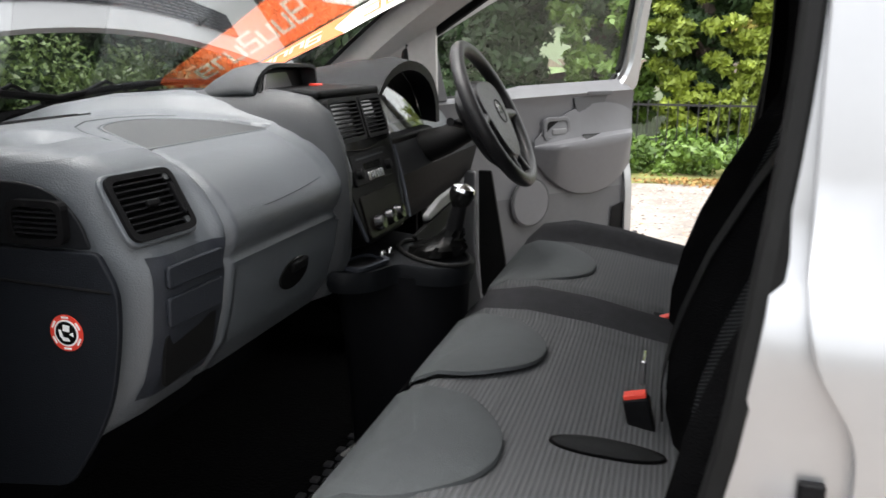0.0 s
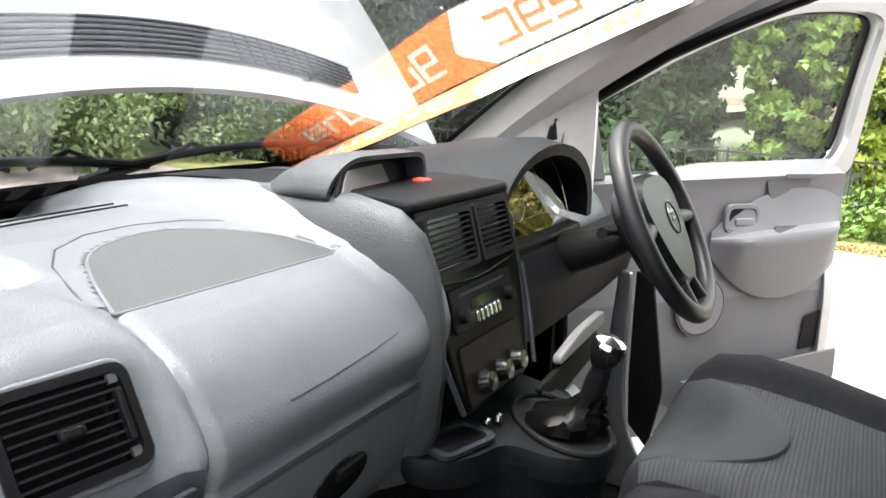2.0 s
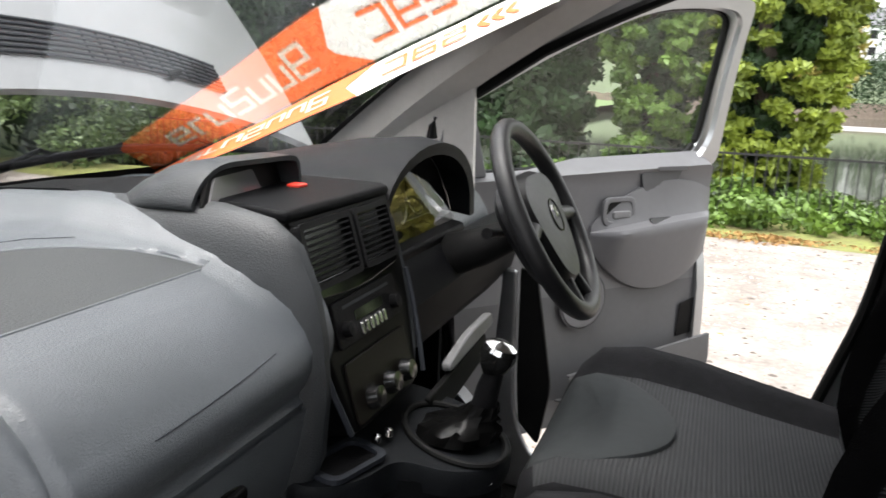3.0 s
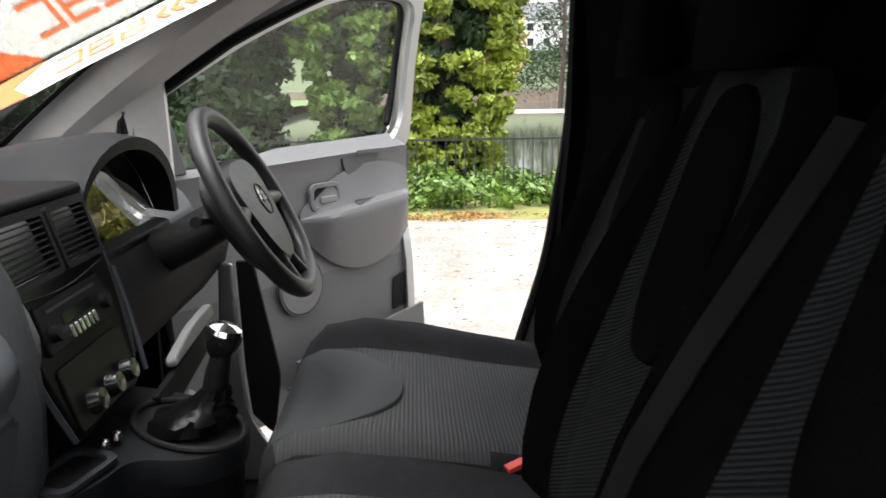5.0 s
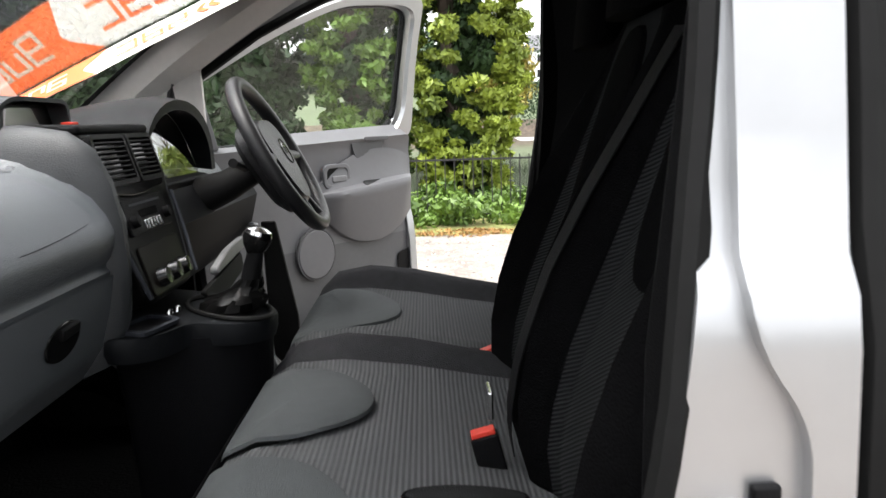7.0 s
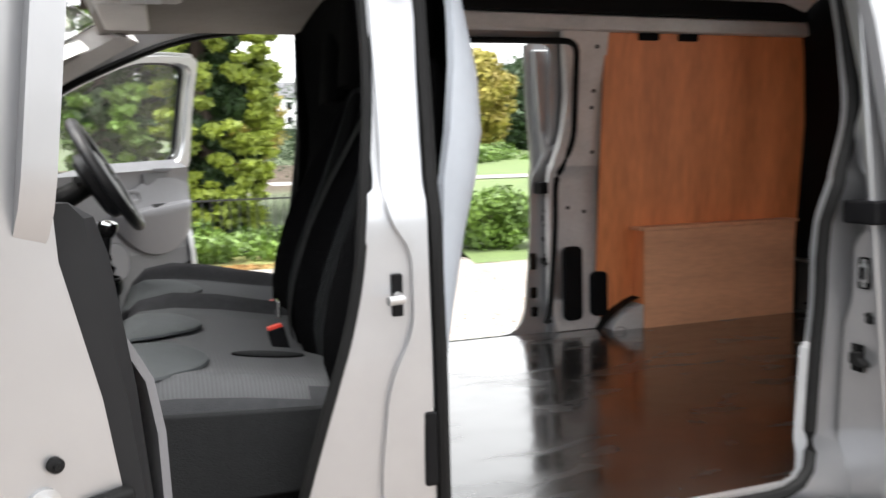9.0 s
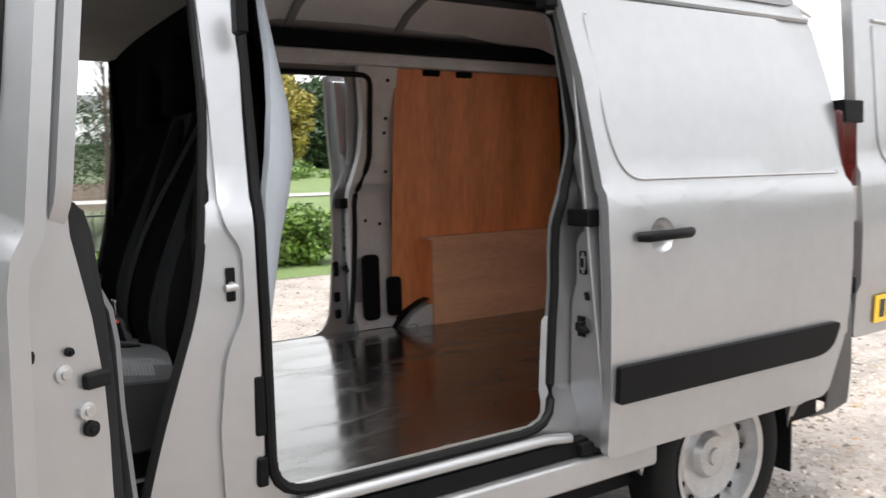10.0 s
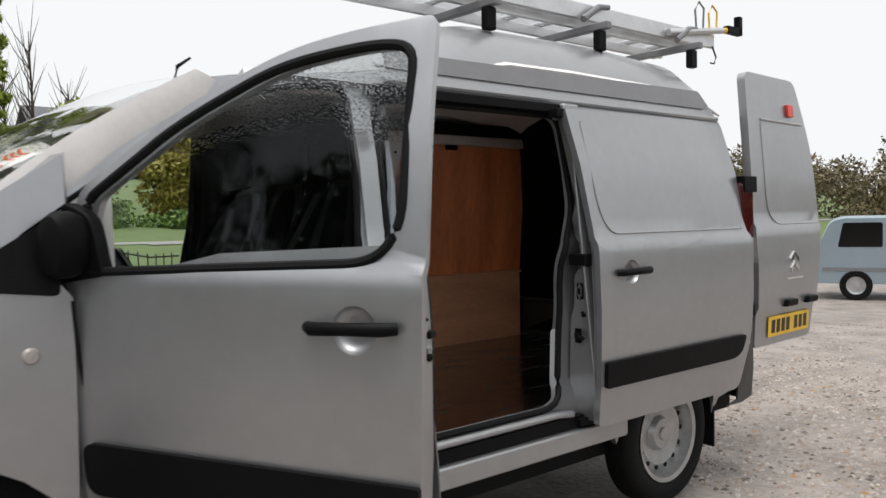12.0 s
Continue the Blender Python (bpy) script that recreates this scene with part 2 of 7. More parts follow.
LEAF_B = material("bare_twigs", (0.11, 0.085, 0.06), 0.8, vary=0.4, scale=0.3, second=(0.14, 0.11, 0.05))
GRASS = material("lawn_grass", (0.085, 0.125, 0.036), 0.9, vary=0.3, scale=1.2, bump=0.6, bump_scale=30)
GRASS_FAR = material("far_lawn_grass", (0.062, 0.082, 0.034), 0.9, vary=0.3, scale=0.2)
LEAF = material("leaves", (0.045, 0.11, 0.012), 0.55, vary=0.5, scale=1.5, second=(0.10, 0.17, 0.02))
LEAF_H = material("hedge_leaves", (0.062, 0.110, 0.030), 0.5, vary=0.55, scale=2.5, second=(0.125, 0.185, 0.060))
LEAF_Y = material("conifer_leaves", (0.085, 0.145, 0.012), 0.6, vary=0.5, scale=1.5, second=(0.22, 0.27, 0.028))
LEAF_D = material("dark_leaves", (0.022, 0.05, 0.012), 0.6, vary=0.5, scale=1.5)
LEAF_A = material("autumn_leaves", (0.36, 0.24, 0.03), 0.6, vary=0.5, scale=1.0, second=(0.20, 0.19, 0.03))
BARK = material("bark", (0.06, 0.045, 0.035), 0.9, vary=0.4, bump=0.8, bump_scale=30)
STONE = material("stone_wall", (0.24, 0.19, 0.15), 0.85, vary=0.4, scale=2, bump=0.7, bump_scale=8)
WATER = material("lake_water", (0.05, 0.055, 0.04), 0.06, vary=0.3, scale=0.5, bump=0.12, bump_scale=3)
IRON = material("black_iron", (0.012, 0.012, 0.012), 0.5)
LITTER = material("fallen_leaves", (0.24, 0.11, 0.04), 0.9, vary=0.5, scale=6, second=(0.30, 0.18, 0.06))


# ---- builders ----
def thicken(bm, t, toward=None):
    """Gives a sheet its thickness, against its normals or towards a given way."""
    bmesh.ops.recalc_face_normals(bm, faces=bm.faces)
    bm.normal_update()
    if toward is not None and sum(f.normal.dot(Vector(toward)) * f.calc_area() for f in bm.faces) < 0:
        bmesh.ops.reverse_faces(bm, faces=bm.faces[:])
        bm.normal_update()
    verts, faces = bm.verts[:], bm.faces[:]
    border = [e for e in bm.edges if len(e.link_faces) == 1]
    loops = []
    for e in border:
        lp = e.link_loops[0]
        loops.append((lp.vert, lp.link_loop_next.vert))
    twin = {v: bm.verts.new(v.co - v.normal * t) for v in verts}
    for f in faces:
        nf = bm.faces.new([twin[v] for v in reversed(f.verts)])
        nf.material_index = f.material_index
    for a, b in loops:
        bm.faces.new((b, a, twin[a], twin[b]))
    return bm


def link(name, bm, mat, parent=None, label="", smooth=False, bevel=0.0, solid=0.0, segs=2, toward=None):
    if solid:
        thicken(bm, solid, toward)
    else:
        bmesh.ops.recalc_face_normals(bm, faces=bm.faces)
    me = bpy.data.meshes.new(name)
    bm.to_mesh(me)
    bm.free()
    for mm in (mat if isinstance(mat, (list, tuple)) else [mat]):
        me.materials.append(mm)
    ob = new(name, me)
    if smooth or bevel:
        for p in me.polygons:
            p.use_smooth = True
        me.set_sharp_from_angle(angle=radians(38))
    if bevel:
        md = ob.modifiers.new("edges", "BEVEL")
        md.width, md.segments, md.limit_method, md.angle_limit = bevel, segs, "ANGLE", radians(40)
        md.harden_normals = True
    if parent:
        ob.parent = parent
    if label:
        tagged(ob, label)
    return ob


def part(name, bm, mat, parent, label="", **kw):
    return link(name, bm, mat, parent, label, **kw)


def thing(name, label, category, group="", at=(0, 0, 0)):
    ob = new(name)
    ob.location = at
    return tagged(ob, label, category, group)


def box(bm, lo, hi, m=None):
    v = bmesh.ops.create_cube(bm, size=1.0)["verts"]
    c = [(a + b) / 2 for a, b in zip(lo, hi)]
    s = [abs(b - a) for a, b in zip(lo, hi)]
    for p in v:
        p.co = Vector((p.co.x * s[0] + c[0], p.co.y * s[1] + c[1], p.co.z * s[2] + c[2]))
        if m:
            p.co = m @ p.co
    return bm


def boxes(*pairs):
    bm = bmesh.new()
    for lo, hi in pairs:
        box(bm, lo, hi)
    return bm


def rounded(pts, seg=5):
    """Outline of (u, v, radius) corners, rounded."""
    out, n = [], len(pts)
    for i, p in enumerate(pts):
        r = p[2] if len(p) > 2 else 0
        a, c = Vector(pts[i - 1][:2]), Vector(pts[(i + 1) % n][:2])
        b = Vector(p[:2])
        if not r:
            out.append((b.x, b.y))
            continue
        da, dc = (a - b), (c - b)
        ra, rc = min(r, da.length * 0.48), min(r, dc.length * 0.48)
        p0, p2 = b + da.normalized() * ra, b + dc.normalized() * rc
        for k in range(seg + 1):
            t = k / seg
            q = p0 * (1 - t) ** 2 + b * 2 * t * (1 - t) + p2 * t * t
            out.append((q.x, q.y))
    return out


def sheet(outline, holes=(), zs=(), xs=(), fmap=None):
    """A flat panel (u, v) with holes, cut at the given lines and laid by fmap(u, v) into space."""
    bm = bmesh.new()
    for ring in (outline, *holes):
        vs = [bm.verts.new((u, 0, v)) for u, v in ring]
        for i in range(len(vs)):
            bm.edges.new((vs[i - 1], vs[i]))
    bmesh.ops.triangle_fill(bm, use_beauty=True, edges=bm.edges[:])
    for z in zs:
        bmesh.ops.bisect_plane(bm, geom=bm.verts[:] + bm.edges[:] + bm.faces[:], plane_co=(0, 0, z), plane_no=(0, 0, 1))
    for x in xs:
        bmesh.ops.bisect_plane(bm, geom=bm.verts[:] + bm.edges[:] + bm.faces[:], plane_co=(x, 0, 0), plane_no=(1, 0, 0))
    for v in bm.verts:
        v.co = Vector(fmap(v.co.x, v.co.z)) if fmap else v.co
    return bm


def skin(rows, closed=False, cap=False):
    """A surface through rows of points."""
    bm = bmesh.new()
    vs = [[bm.verts.new(p) for p in r] for r in rows]
    n = len(rows[0])
    for a, b in zip(vs, vs[1:]):
        for i in range(n if closed else n - 1):
            j = (i + 1) % n
            bm.faces.new((a[i], a[j], b[j], b[i]))
    if cap:
        bm.faces.new(vs[0][::-1])
        bm.faces.new(vs[-1])
    return bm


def tube(pts, r, seg=10, bm=None, closed=False):
    bm = bm or bmesh.new()
    pts = [Vector(p) for p in pts]
    n = len(pts)
    rings = []
    for i, p in enumerate(pts):
        a = pts[i - 1] if (i or closed) else p
        b = pts[(i + 1) % n] if (i < n - 1 or closed) else p
        d = (b - a).normalized()
        up = Vector((0, 0, 1)) if abs(d.z) < 0.9 else Vector((1, 0, 0))
        s = d.cross(up).normalized()
        u = s.cross(d)
        rr = r[i] if isinstance(r, (list, tuple)) else r
        rings.append([bm.verts.new(p + s * math.cos(2 * math.pi * k / seg) * rr + u * math.sin(2 * math.pi * k / seg) * rr) for k in range(seg)])
    for i in range(n if closed else n - 1):
        a, b = rings[i], rings[(i + 1) % n]
        for k in range(seg):
            bm.faces.new((a[k], a[(k + 1) % seg], b[(k + 1) % seg], b[k]))
    if not closed:
        bm.faces.new(rings[0][::-1])
        bm.faces.new(rings[-1])
    return bm


def lathe(profile, centre, axis="y", seg=40, turn=None):
    """Turned body: profile of (radius, offset) round an axis through centre."""
    rows = []
    for r, o in profile:
        ring = []
        for k in range(seg):
            a = 2 * math.pi * k / seg
            p = Vector((math.cos(a) * r, o, math.sin(a) * r)) if axis == "y" else Vector((math.cos(a) * r, math.sin(a) * r, o))
            if turn:
                p = turn @ p
            ring.append(p + Vector(centre))
        rows.append(ring)
    return skin(rows, closed=True)


def curve(table, x):
    return float(np.interp(x, [a for a, _ in table], [b for _, b in table]))


def moved(bm, m):
    bm.transform(m)
    return bm


def rrect(w, h, r, cx=0.0, cy=0.0):
    return rounded([(cx - w / 2, cy - h / 2, r), (cx + w / 2, cy - h / 2, r), (cx + w / 2, cy + h / 2, r), (cx - w / 2, cy + h / 2, r)])


def prism(outline, y0, y1, fmap=None):
    """An outline in (x, z) drawn out from y0 to y1."""
    bm = bmesh.new()
    a = [bm.verts.new((u, y0, v)) for u, v in outline]
    b = [bm.verts.new((u, y1, v)) for u, v in outline]
    n = len(a)
    bm.faces.new(a)
    bm.faces.new(b[::-1])
    for i in range(n):
        bm.faces.new((a[i - 1], b[i - 1], b[i], a[i]))
    return bm


# ---- the van ----
CY = 0.955                                  # centre line
SIDE = [(0.30, 0.06), (0.45, 0.02), (0.70, -0.005), (1.00, -0.015), (1.24, -0.01), (1.275, -0.004), (1.30, 0.012), (1.60, 0.05), (1.84, 0.105), (1.95, 0.15),
        (2.10, 0.20), (2.18, 0.26), (2.23, 0.36), (2.25, 0.50)]
TO_IN, TO_OUT = (0, 1, 0), (0, -1, 0)


def near(off=0.0):
    return lambda u, v: (u, curve(SIDE, v) + off, v)


def far(off=0.0):
    return lambda u, v: (u, 2 * CY - curve(SIDE, v) - off, v)


def deeper(u, v):
    """The rear post of the sliding opening lies deeper still."""
    return 0.06 * curve([(1.50, 0), (1.575, 1), (1.70, 1), (1.715, 0)], u) * curve([(0.60, 0), (0.70, 1), (1.15, 1), (1.30, 0.25), (1.75, 0)], v)


def jamb(u, v):
    """How deep the door frames lie behind the outer skin."""
    deep = deeper(u, v)
    return deep + 0.034 * curve([(-0.37, 0), (-0.355, 1), (1.70, 1), (1.715, 0)], u) * curve([(0.455, 0), (0.47, 1), (1.85, 1), (1.865, 0)], v)


def shift(u):
    return u + 0.15 * min(1.0, max(0.0, (u + 0.1) / 0.5))


van = thing("panel_van", "silver panel van with open doors and raised bonnet, parked on gravel", "van")
ZS = [0.45, 0.58, 0.7, 0.85, 1.0, 1.12, 1.24, 1.275, 1.30, 1.38, 1.45, 1.52, 1.6, 1.68, 1.76, 1.84]
XS = [-1.2, -0.9, -0.6, -0.37, -0.355, -0.2, 0, 0.2, 0.4, 0.62, 0.9, 1.2, 1.45, 1.50, 1.575, 1.70, 1.715, 1.95, 2.2, 2.5, 2.8]
DOOR_HOLE = rounded([(-0.25, 0.50, 0.06), (-0.30, 0.85, 0.1), (-0.36, 1.20, 0.04), (-0.50, 1.36, 0.03), (-0.30, 1.50, 0.05), (0.0, 1.695, 0.1), (0.20, 1.803, 0.1), (0.40, 1.843, 0.08), (0.577, 1.849, 0.05), (0.574, 1.45, 0.1),
                     (0.53, 1.10, 0.1), (0.42, 0.76, 0.1), (0.36, 0.50, 0.08)])
SLIDE_HOLE = rounded([(0.675, 0.600, 0.10), (1.54, 0.600, 0.12), (1.585, 1.0, 0.1), (1.585, 1.24, 0.06), (1.66, 1.42, 0.06), (1.64, 1.82, 0.06), (0.675, 1.82, 0.08), (0.668, 1.2, 0.2)])


def side_outline():
    pts = [(-1.55, 0.42), (-1.19, 0.42)]
    for k in range(17):
        a = math.pi * (1 - k / 16)
        pts.append((-0.74 + 0.43 * math.cos(a), 0.37 + 0.47 * math.sin(a)))
    pts += [(-0.30, 0.42), (1.88, 0.42)]
    for k in range(13):
        a = math.pi * (1 - k / 12)
        pts.append((2.30 + 0.385 * math.cos(a), 0.36 + 0.38 * math.sin(a)))
    pts += [(2.72, 0.45), (2.99, 0.50), (2.995, 0.9), (2.985, 1.3), (2.945, 1.62), (2.90, 1.86), (2.86, 1.95), (0.85, 1.95), (0.60, 1.90), (0.35, 1.872), (0.10, 1.84), (-0.08, 1.76), (-0.34, 1.60), (-0.66, 1.39), (-0.75, 1.30), (-1.2, 1.16), (-1.5, 1.0), (-1.62, 0.8)]
    return pts


part("side_panel", sheet(side_outline(), [DOOR_HOLE, SLIDE_HOLE], ZS + [0.455, 0.47, 1.85, 1.865], XS, lambda u, v: (u, curve(SIDE, v) + jamb(u, v), v)), SILVER, van, "silver body side", smooth=True, solid=0.03, toward=TO_OUT)
FAR_DOOR = [(shift(u), v) for u, v in DOOR_HOLE]
FAR_SLIDE = [(shift(u) - (0.06 if u < 0.9 else 0), v if v > 0.8 else 0.565 + (v - 0.6) * 1.17) for u, v in SLIDE_HOLE]
part("side_panel", sheet(side_outline(), [FAR_DOOR, FAR_SLIDE], ZS, XS, far(0.0)), SILVER, van, "silver body side", smooth=True, solid=0.020, toward=(0, 1, 0))
# rubber seals round the four door openings
for o, lay, off in ((DOOR_HOLE, near, 0.046), (SLIDE_HOLE, near, 0.030), (FAR_DOOR, far, 0.030), (FAR_SLIDE, far, 0.030)):
    lower, o_near = o is FAR_SLIDE, lay is near
    k = max(range(len(o)), key=lambda i: o[i][0] - 0.9 * o[i][1]) if lower else 0
    o = [p for p in o[k:] + o[:k] if not (lower and p[1] < 0.60)]
    if lower:
        o = [(u + (0.085 if u > 1.5 else 0), v) for u, v in o]
    part("door_seal", tube([lay(off + (deeper(u, v) if o_near else 0) + (0.058 if lower and u > 1.5 else 0))(u, v) for u, v in o], 0.0135, 8, closed=not lower), RUBBER, van, "black rubber door seal", smooth=True)
FRONT = [p for p in DOOR_HOLE if p[0] < -0.22 and p[1] < 1.36]
part("post_rubber", tube([near(0.06)(u - 0.004, v) for u, v in sorted(FRONT, key=lambda p: p[1])], 0.026, 10), RUBBER, van, "thick black door post rubber", smooth=True)
for z_, h_ in ((0.885, 0.075), (0.745, 0.05), (0.66, 0.045)):
    part("jamb_latch", prism(rrect(0.032, h_, 0.010, 1.735, z_), far(0.036)(0, z_)[1], far(0.022)(0, z_)[1]), GLOSS_BK, van, "dark latch slot in the door jamb", bevel=0.003)
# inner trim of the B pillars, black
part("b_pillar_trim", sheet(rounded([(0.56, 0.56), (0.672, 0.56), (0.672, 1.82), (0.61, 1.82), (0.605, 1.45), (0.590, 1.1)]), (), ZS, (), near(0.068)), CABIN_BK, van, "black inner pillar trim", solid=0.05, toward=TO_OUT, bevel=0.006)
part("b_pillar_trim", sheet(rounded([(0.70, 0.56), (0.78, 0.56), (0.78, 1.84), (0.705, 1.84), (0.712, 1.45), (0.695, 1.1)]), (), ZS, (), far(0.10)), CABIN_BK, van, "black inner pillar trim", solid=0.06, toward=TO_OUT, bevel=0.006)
# raised outer half of the near B pillar
RIB = rounded([(0.575, 1.815, 0.02), (0.580, 1.25, 0.05), (0.622, 1.19, 0.03), (0.622, 1.05, 0.04), (0.575, 0.96, 0.05), (0.555, 0.78, 0.05), (0.565, 0.56, 0.03), (0.652, 0.56), (0.650, 1.815)])
part("pillar_rib", sheet(RIB, (), ZS, (), near(0.020)), SILVER, van, "pressed silver pillar face", smooth=True, solid=0.016, toward=TO_OUT, bevel=0.007)
stk = part("door_striker", boxes(((0.585, 0.012, 1.075), (0.605, 0.022, 1.150))), BLACK_PL, van, "black door striker plate", bevel=0.003)
part("striker_pin", tube([(0.595, 0.02, 1.112), (0.590, -0.030, 1.112), (0.565, -0.036, 1.112)], 0.008, 10), STEEL, stk, smooth=True)
for za, zb in ((0.76, 0.90), (0.64, 0.71), (1.66, 1.74)):
    part("buffer_block", boxes(((0.634, 0.005, za), (0.660, 0.05, zb))), BLACK_PL, van, "black door buffer", bevel=0.006)
# sill below the sliding door
part("sill_lip", tube([(x, 0.012, 0.575 - 0.012 * (x > 1.5)) for x in np.linspace(0.74, 1.58, 10)], 0.016, 10), SILVER, van, smooth=True)
part("door_track", boxes(((0.66, 0.004, 0.505), (1.86, 0.045, 0.553))), BLACK_PL, van, "black lower door track", bevel=0.004)
part("sill_step", prism(rounded([(0.35, 0.415, 0.02), (1.92, 0.415, 0.02), (1.92, 0.50, 0.015), (0.35, 0.50, 0.015)]), -0.020, 0.06), SILVER, van, "silver sill", bevel=0.012)
part("upper_track", prism([(0.66, 1.825), (1.66, 1.825), (1.68, 1.862), (0.66, 1.862)], 0.075, 0.16), BLACK_PL, van, "black upper door track", bevel=0.004)
part("track_cap", boxes(((1.60, 0.055, 1.80), (1.70, 0.13, 1.865))), SILVER, van, bevel=0.01)
part("gutter_rail", tube([near(-0.004)(x, 1.885) for x in np.linspace(0.72, 2.88, 14)], 0.014, 8), SILVER, van, "silver gutter rail", smooth=True)


# roof: high top, drawn as cross sections along the van
def roof_section(x, lo, hi, edge):
    pts = []
    for k in range(33):
        f = k / 32
        a = abs(2 * f - 1)
        pts.append((x, edge + (2 * CY - 2 * edge) * f, hi - (hi - lo) * a ** 6))
    return pts


ROOF = [(0.03, 1.83, 1.838, 0.20), (0.10, 1.845, 1.862, 0.18), (0.20, 1.86, 1.885, 0.165), (0.35, 1.875, 1.905, 0.155), (0.55, 1.90, 1.965, 0.15), (0.72, 1.925, 2.05, 0.15), (0.90, 1.945, 2.14, 0.15), (1.10, 1.95, 2.20, 0.15), (1.4, 1.95, 2.25, 0.15), (2.2, 1.95, 2.26, 0.15), (2.75, 1.95, 2.23, 0.15), (2.88, 1.93, 2.17, 0.16)]
part("roof", skin([roof_section(*r) for r in ROOF]), SILVER, van, "silver high roof", smooth=True, solid=0.02, toward=(0, 0, 1))
part("roof_moulding", sheet(rounded([(0.75, 1.935), (2.78, 1.935), (2.84, 1.95, 0.01), (2.78, 2.03, 0.02), (0.75, 2.00)]), (), (1.95, 1.97, 2.0), (1.2, 1.6, 2.0, 2.4), lambda u, v: (u, 0.150 + (v - 1.95) * 0.30 - 0.010, v)), GREY_BAND, van, "dark grey roof moulding strip", solid=0.012, toward=TO_OUT)
aerial = part("roof_aerial", tube([(0.29, CY, 1.885), (0.30, CY, 1.96), (0.315, CY, 2.02), (0.37, CY, 2.06)], [0.014, 0.009, 0.008, 0.005], 8), BLACK_PL, van, "short black roof aerial", smooth=True)

# load space
def under_roof(x):
    return curve([(0.72, 1.985), (0.90, 2.07), (1.10, 2.13), (1.4, 2.18), (2.2, 2.19), (2.75, 2.16), (3.0, 2.08)], x)


part("load_floor", boxes(((0.72, 0.118, 0.50), (3.11, 1.84, 0.572))), PLY_BLACK, van, "scuffed glossy black plywood load floor")
part("sill_tread", boxes(((0.76, 0.075, 0.570), (1.53, 0.117, 0.590))), ALU, van, "worn metal sill strip", bevel=0.004)
part("plywood_lining", sheet(rounded([(2.01, 0.60), (3.10, 0.60), (3.10, 1.80, 0.08), (3.02, 1.90, 0.06), (2.01, 1.90, 0.03)]), (), (), (), lambda u, v: (u, 1.845 - 0.085 * (v - 0.6), v)), PLY, van, "red-brown plywood wall lining", solid=0.012)
abox = part("wheel_arch_box", boxes(((2.20, 1.720, 0.572), (3.02, 1.733, 1.008))), PLY_LT, van, "pale plywood wheel arch box")
part("box_lid", boxes(((2.17, 1.710, 1.010), (3.03, 1.845, 1.024))), PLY_LT, abox)
part("box_end", boxes(((2.20, 1.735, 0.572), (2.213, 1.845, 1.008))), PLY, abox)
arch = []
for k in range(13):
    a = math.pi * k / 12
    arch.append([(2.31 - 0.265 * math.cos(a), y, 0.56 + 0.13 * math.sin(a)) for y in (1.7355, 1.76, 1.80, 1.86)])
part("arch_face", prism([(2.31 - 0.265 * math.cos(math.pi * k / 16), 0.56 + 0.13 * math.sin(math.pi * k / 16)) for k in range(17)], 1.7345, 1.738), SILVER_DIRTY, van, "bare silver wheel arch side")
part("rear_post", boxes(((3.10, 1.79, 0.573), (3.15, 1.862, 1.90))), BLACK_PL, van, "dark rear door post", bevel=0.01)
part("inner_wheel_arch", skin(arch), SILVER_IN, van, "bare silver inner wheel arch", smooth=True)
part("c_pillar_inner", sheet(rounded([(1.815, 0.575), (2.03, 0.575), (2.02, 1.3), (2.02, 1.90), (1.80, 1.90, 0.03), (1.85, 1.60), (1.84, 1.44, 0.05), (1.79, 1.28, 0.05), (1.79, 0.7, 0.05)]), (), ZS, (), far(0.088)), SILVER_DIRTY, van, "scuffed silver inner pillar", solid=0.040, toward=TO_OUT, bevel=0.008)
for xa, xb, za, zb in ((1.845, 1.935, 0.62, 0.95), (1.98, 2.06, 0.63, 0.83)):
    part("pillar_pad", prism(rounded([(xa, za, 0.03), (xb, za, 0.03), (xb, zb, 0.03), (xa, zb, 0.03)]), 1.800, 1.828), BLACK_PL, van, "black plastic pad", bevel=0.005)
for x, z in ((1.97, 1.80), (1.975, 1.62), (1.97, 1.55), (1.96, 1.10), (1.88, 1.12), (1.985, 1.36)):
    part("pillar_hole", lathe([(0.0005, -0.002), (0.009, -0.002), (0.009, 0.004)], far(0.089)(x, z), "y", 10), RUBBER, van)
for x in (2.17, 2.37):
    part("lashing_hook", prism(rounded([(x, 1.83, 0.01), (x + 0.10, 1.83, 0.01), (x + 0.10, 1.895), (x, 1.895)]), 1.715, 1.76), BLACK_PL, van, "black hook bracket", bevel=0.008)
part("floor_ring", tube([(2.06 + 0.03 * math.cos(a * math.pi / 8), 1.70, 0.578 + 0.018 * math.sin(a * math.pi / 8)) for a in range(9)], 0.005, 8), STEEL, van, "steel lashing ring", smooth=True)
part("roof_rail", boxes(((0.74, 1.66, 1.925), (3.08, 1.735, 2.00))), BLACK_PL, van, "black roof rail cover", bevel=0.01)
part("header_rail", boxes(((0.74, 1.685, 1.86), (3.08, 1.755, 1.925))), SILVER_DIRTY, van, bevel=0.01)
part("load_ceiling", skin([[(x, 0.17 + 1.57 * k / 12, under_roof(x) - 0.16 * abs(k / 6 - 1) ** 4) for k in range(13)] for x in (0.74, 0.9, 1.05, 1.2, 1.4, 1.8, 2.4, 2.8, 3.0)]), CEIL, van, "pale grey ribbed load ceiling", smooth=True, solid=0.01)
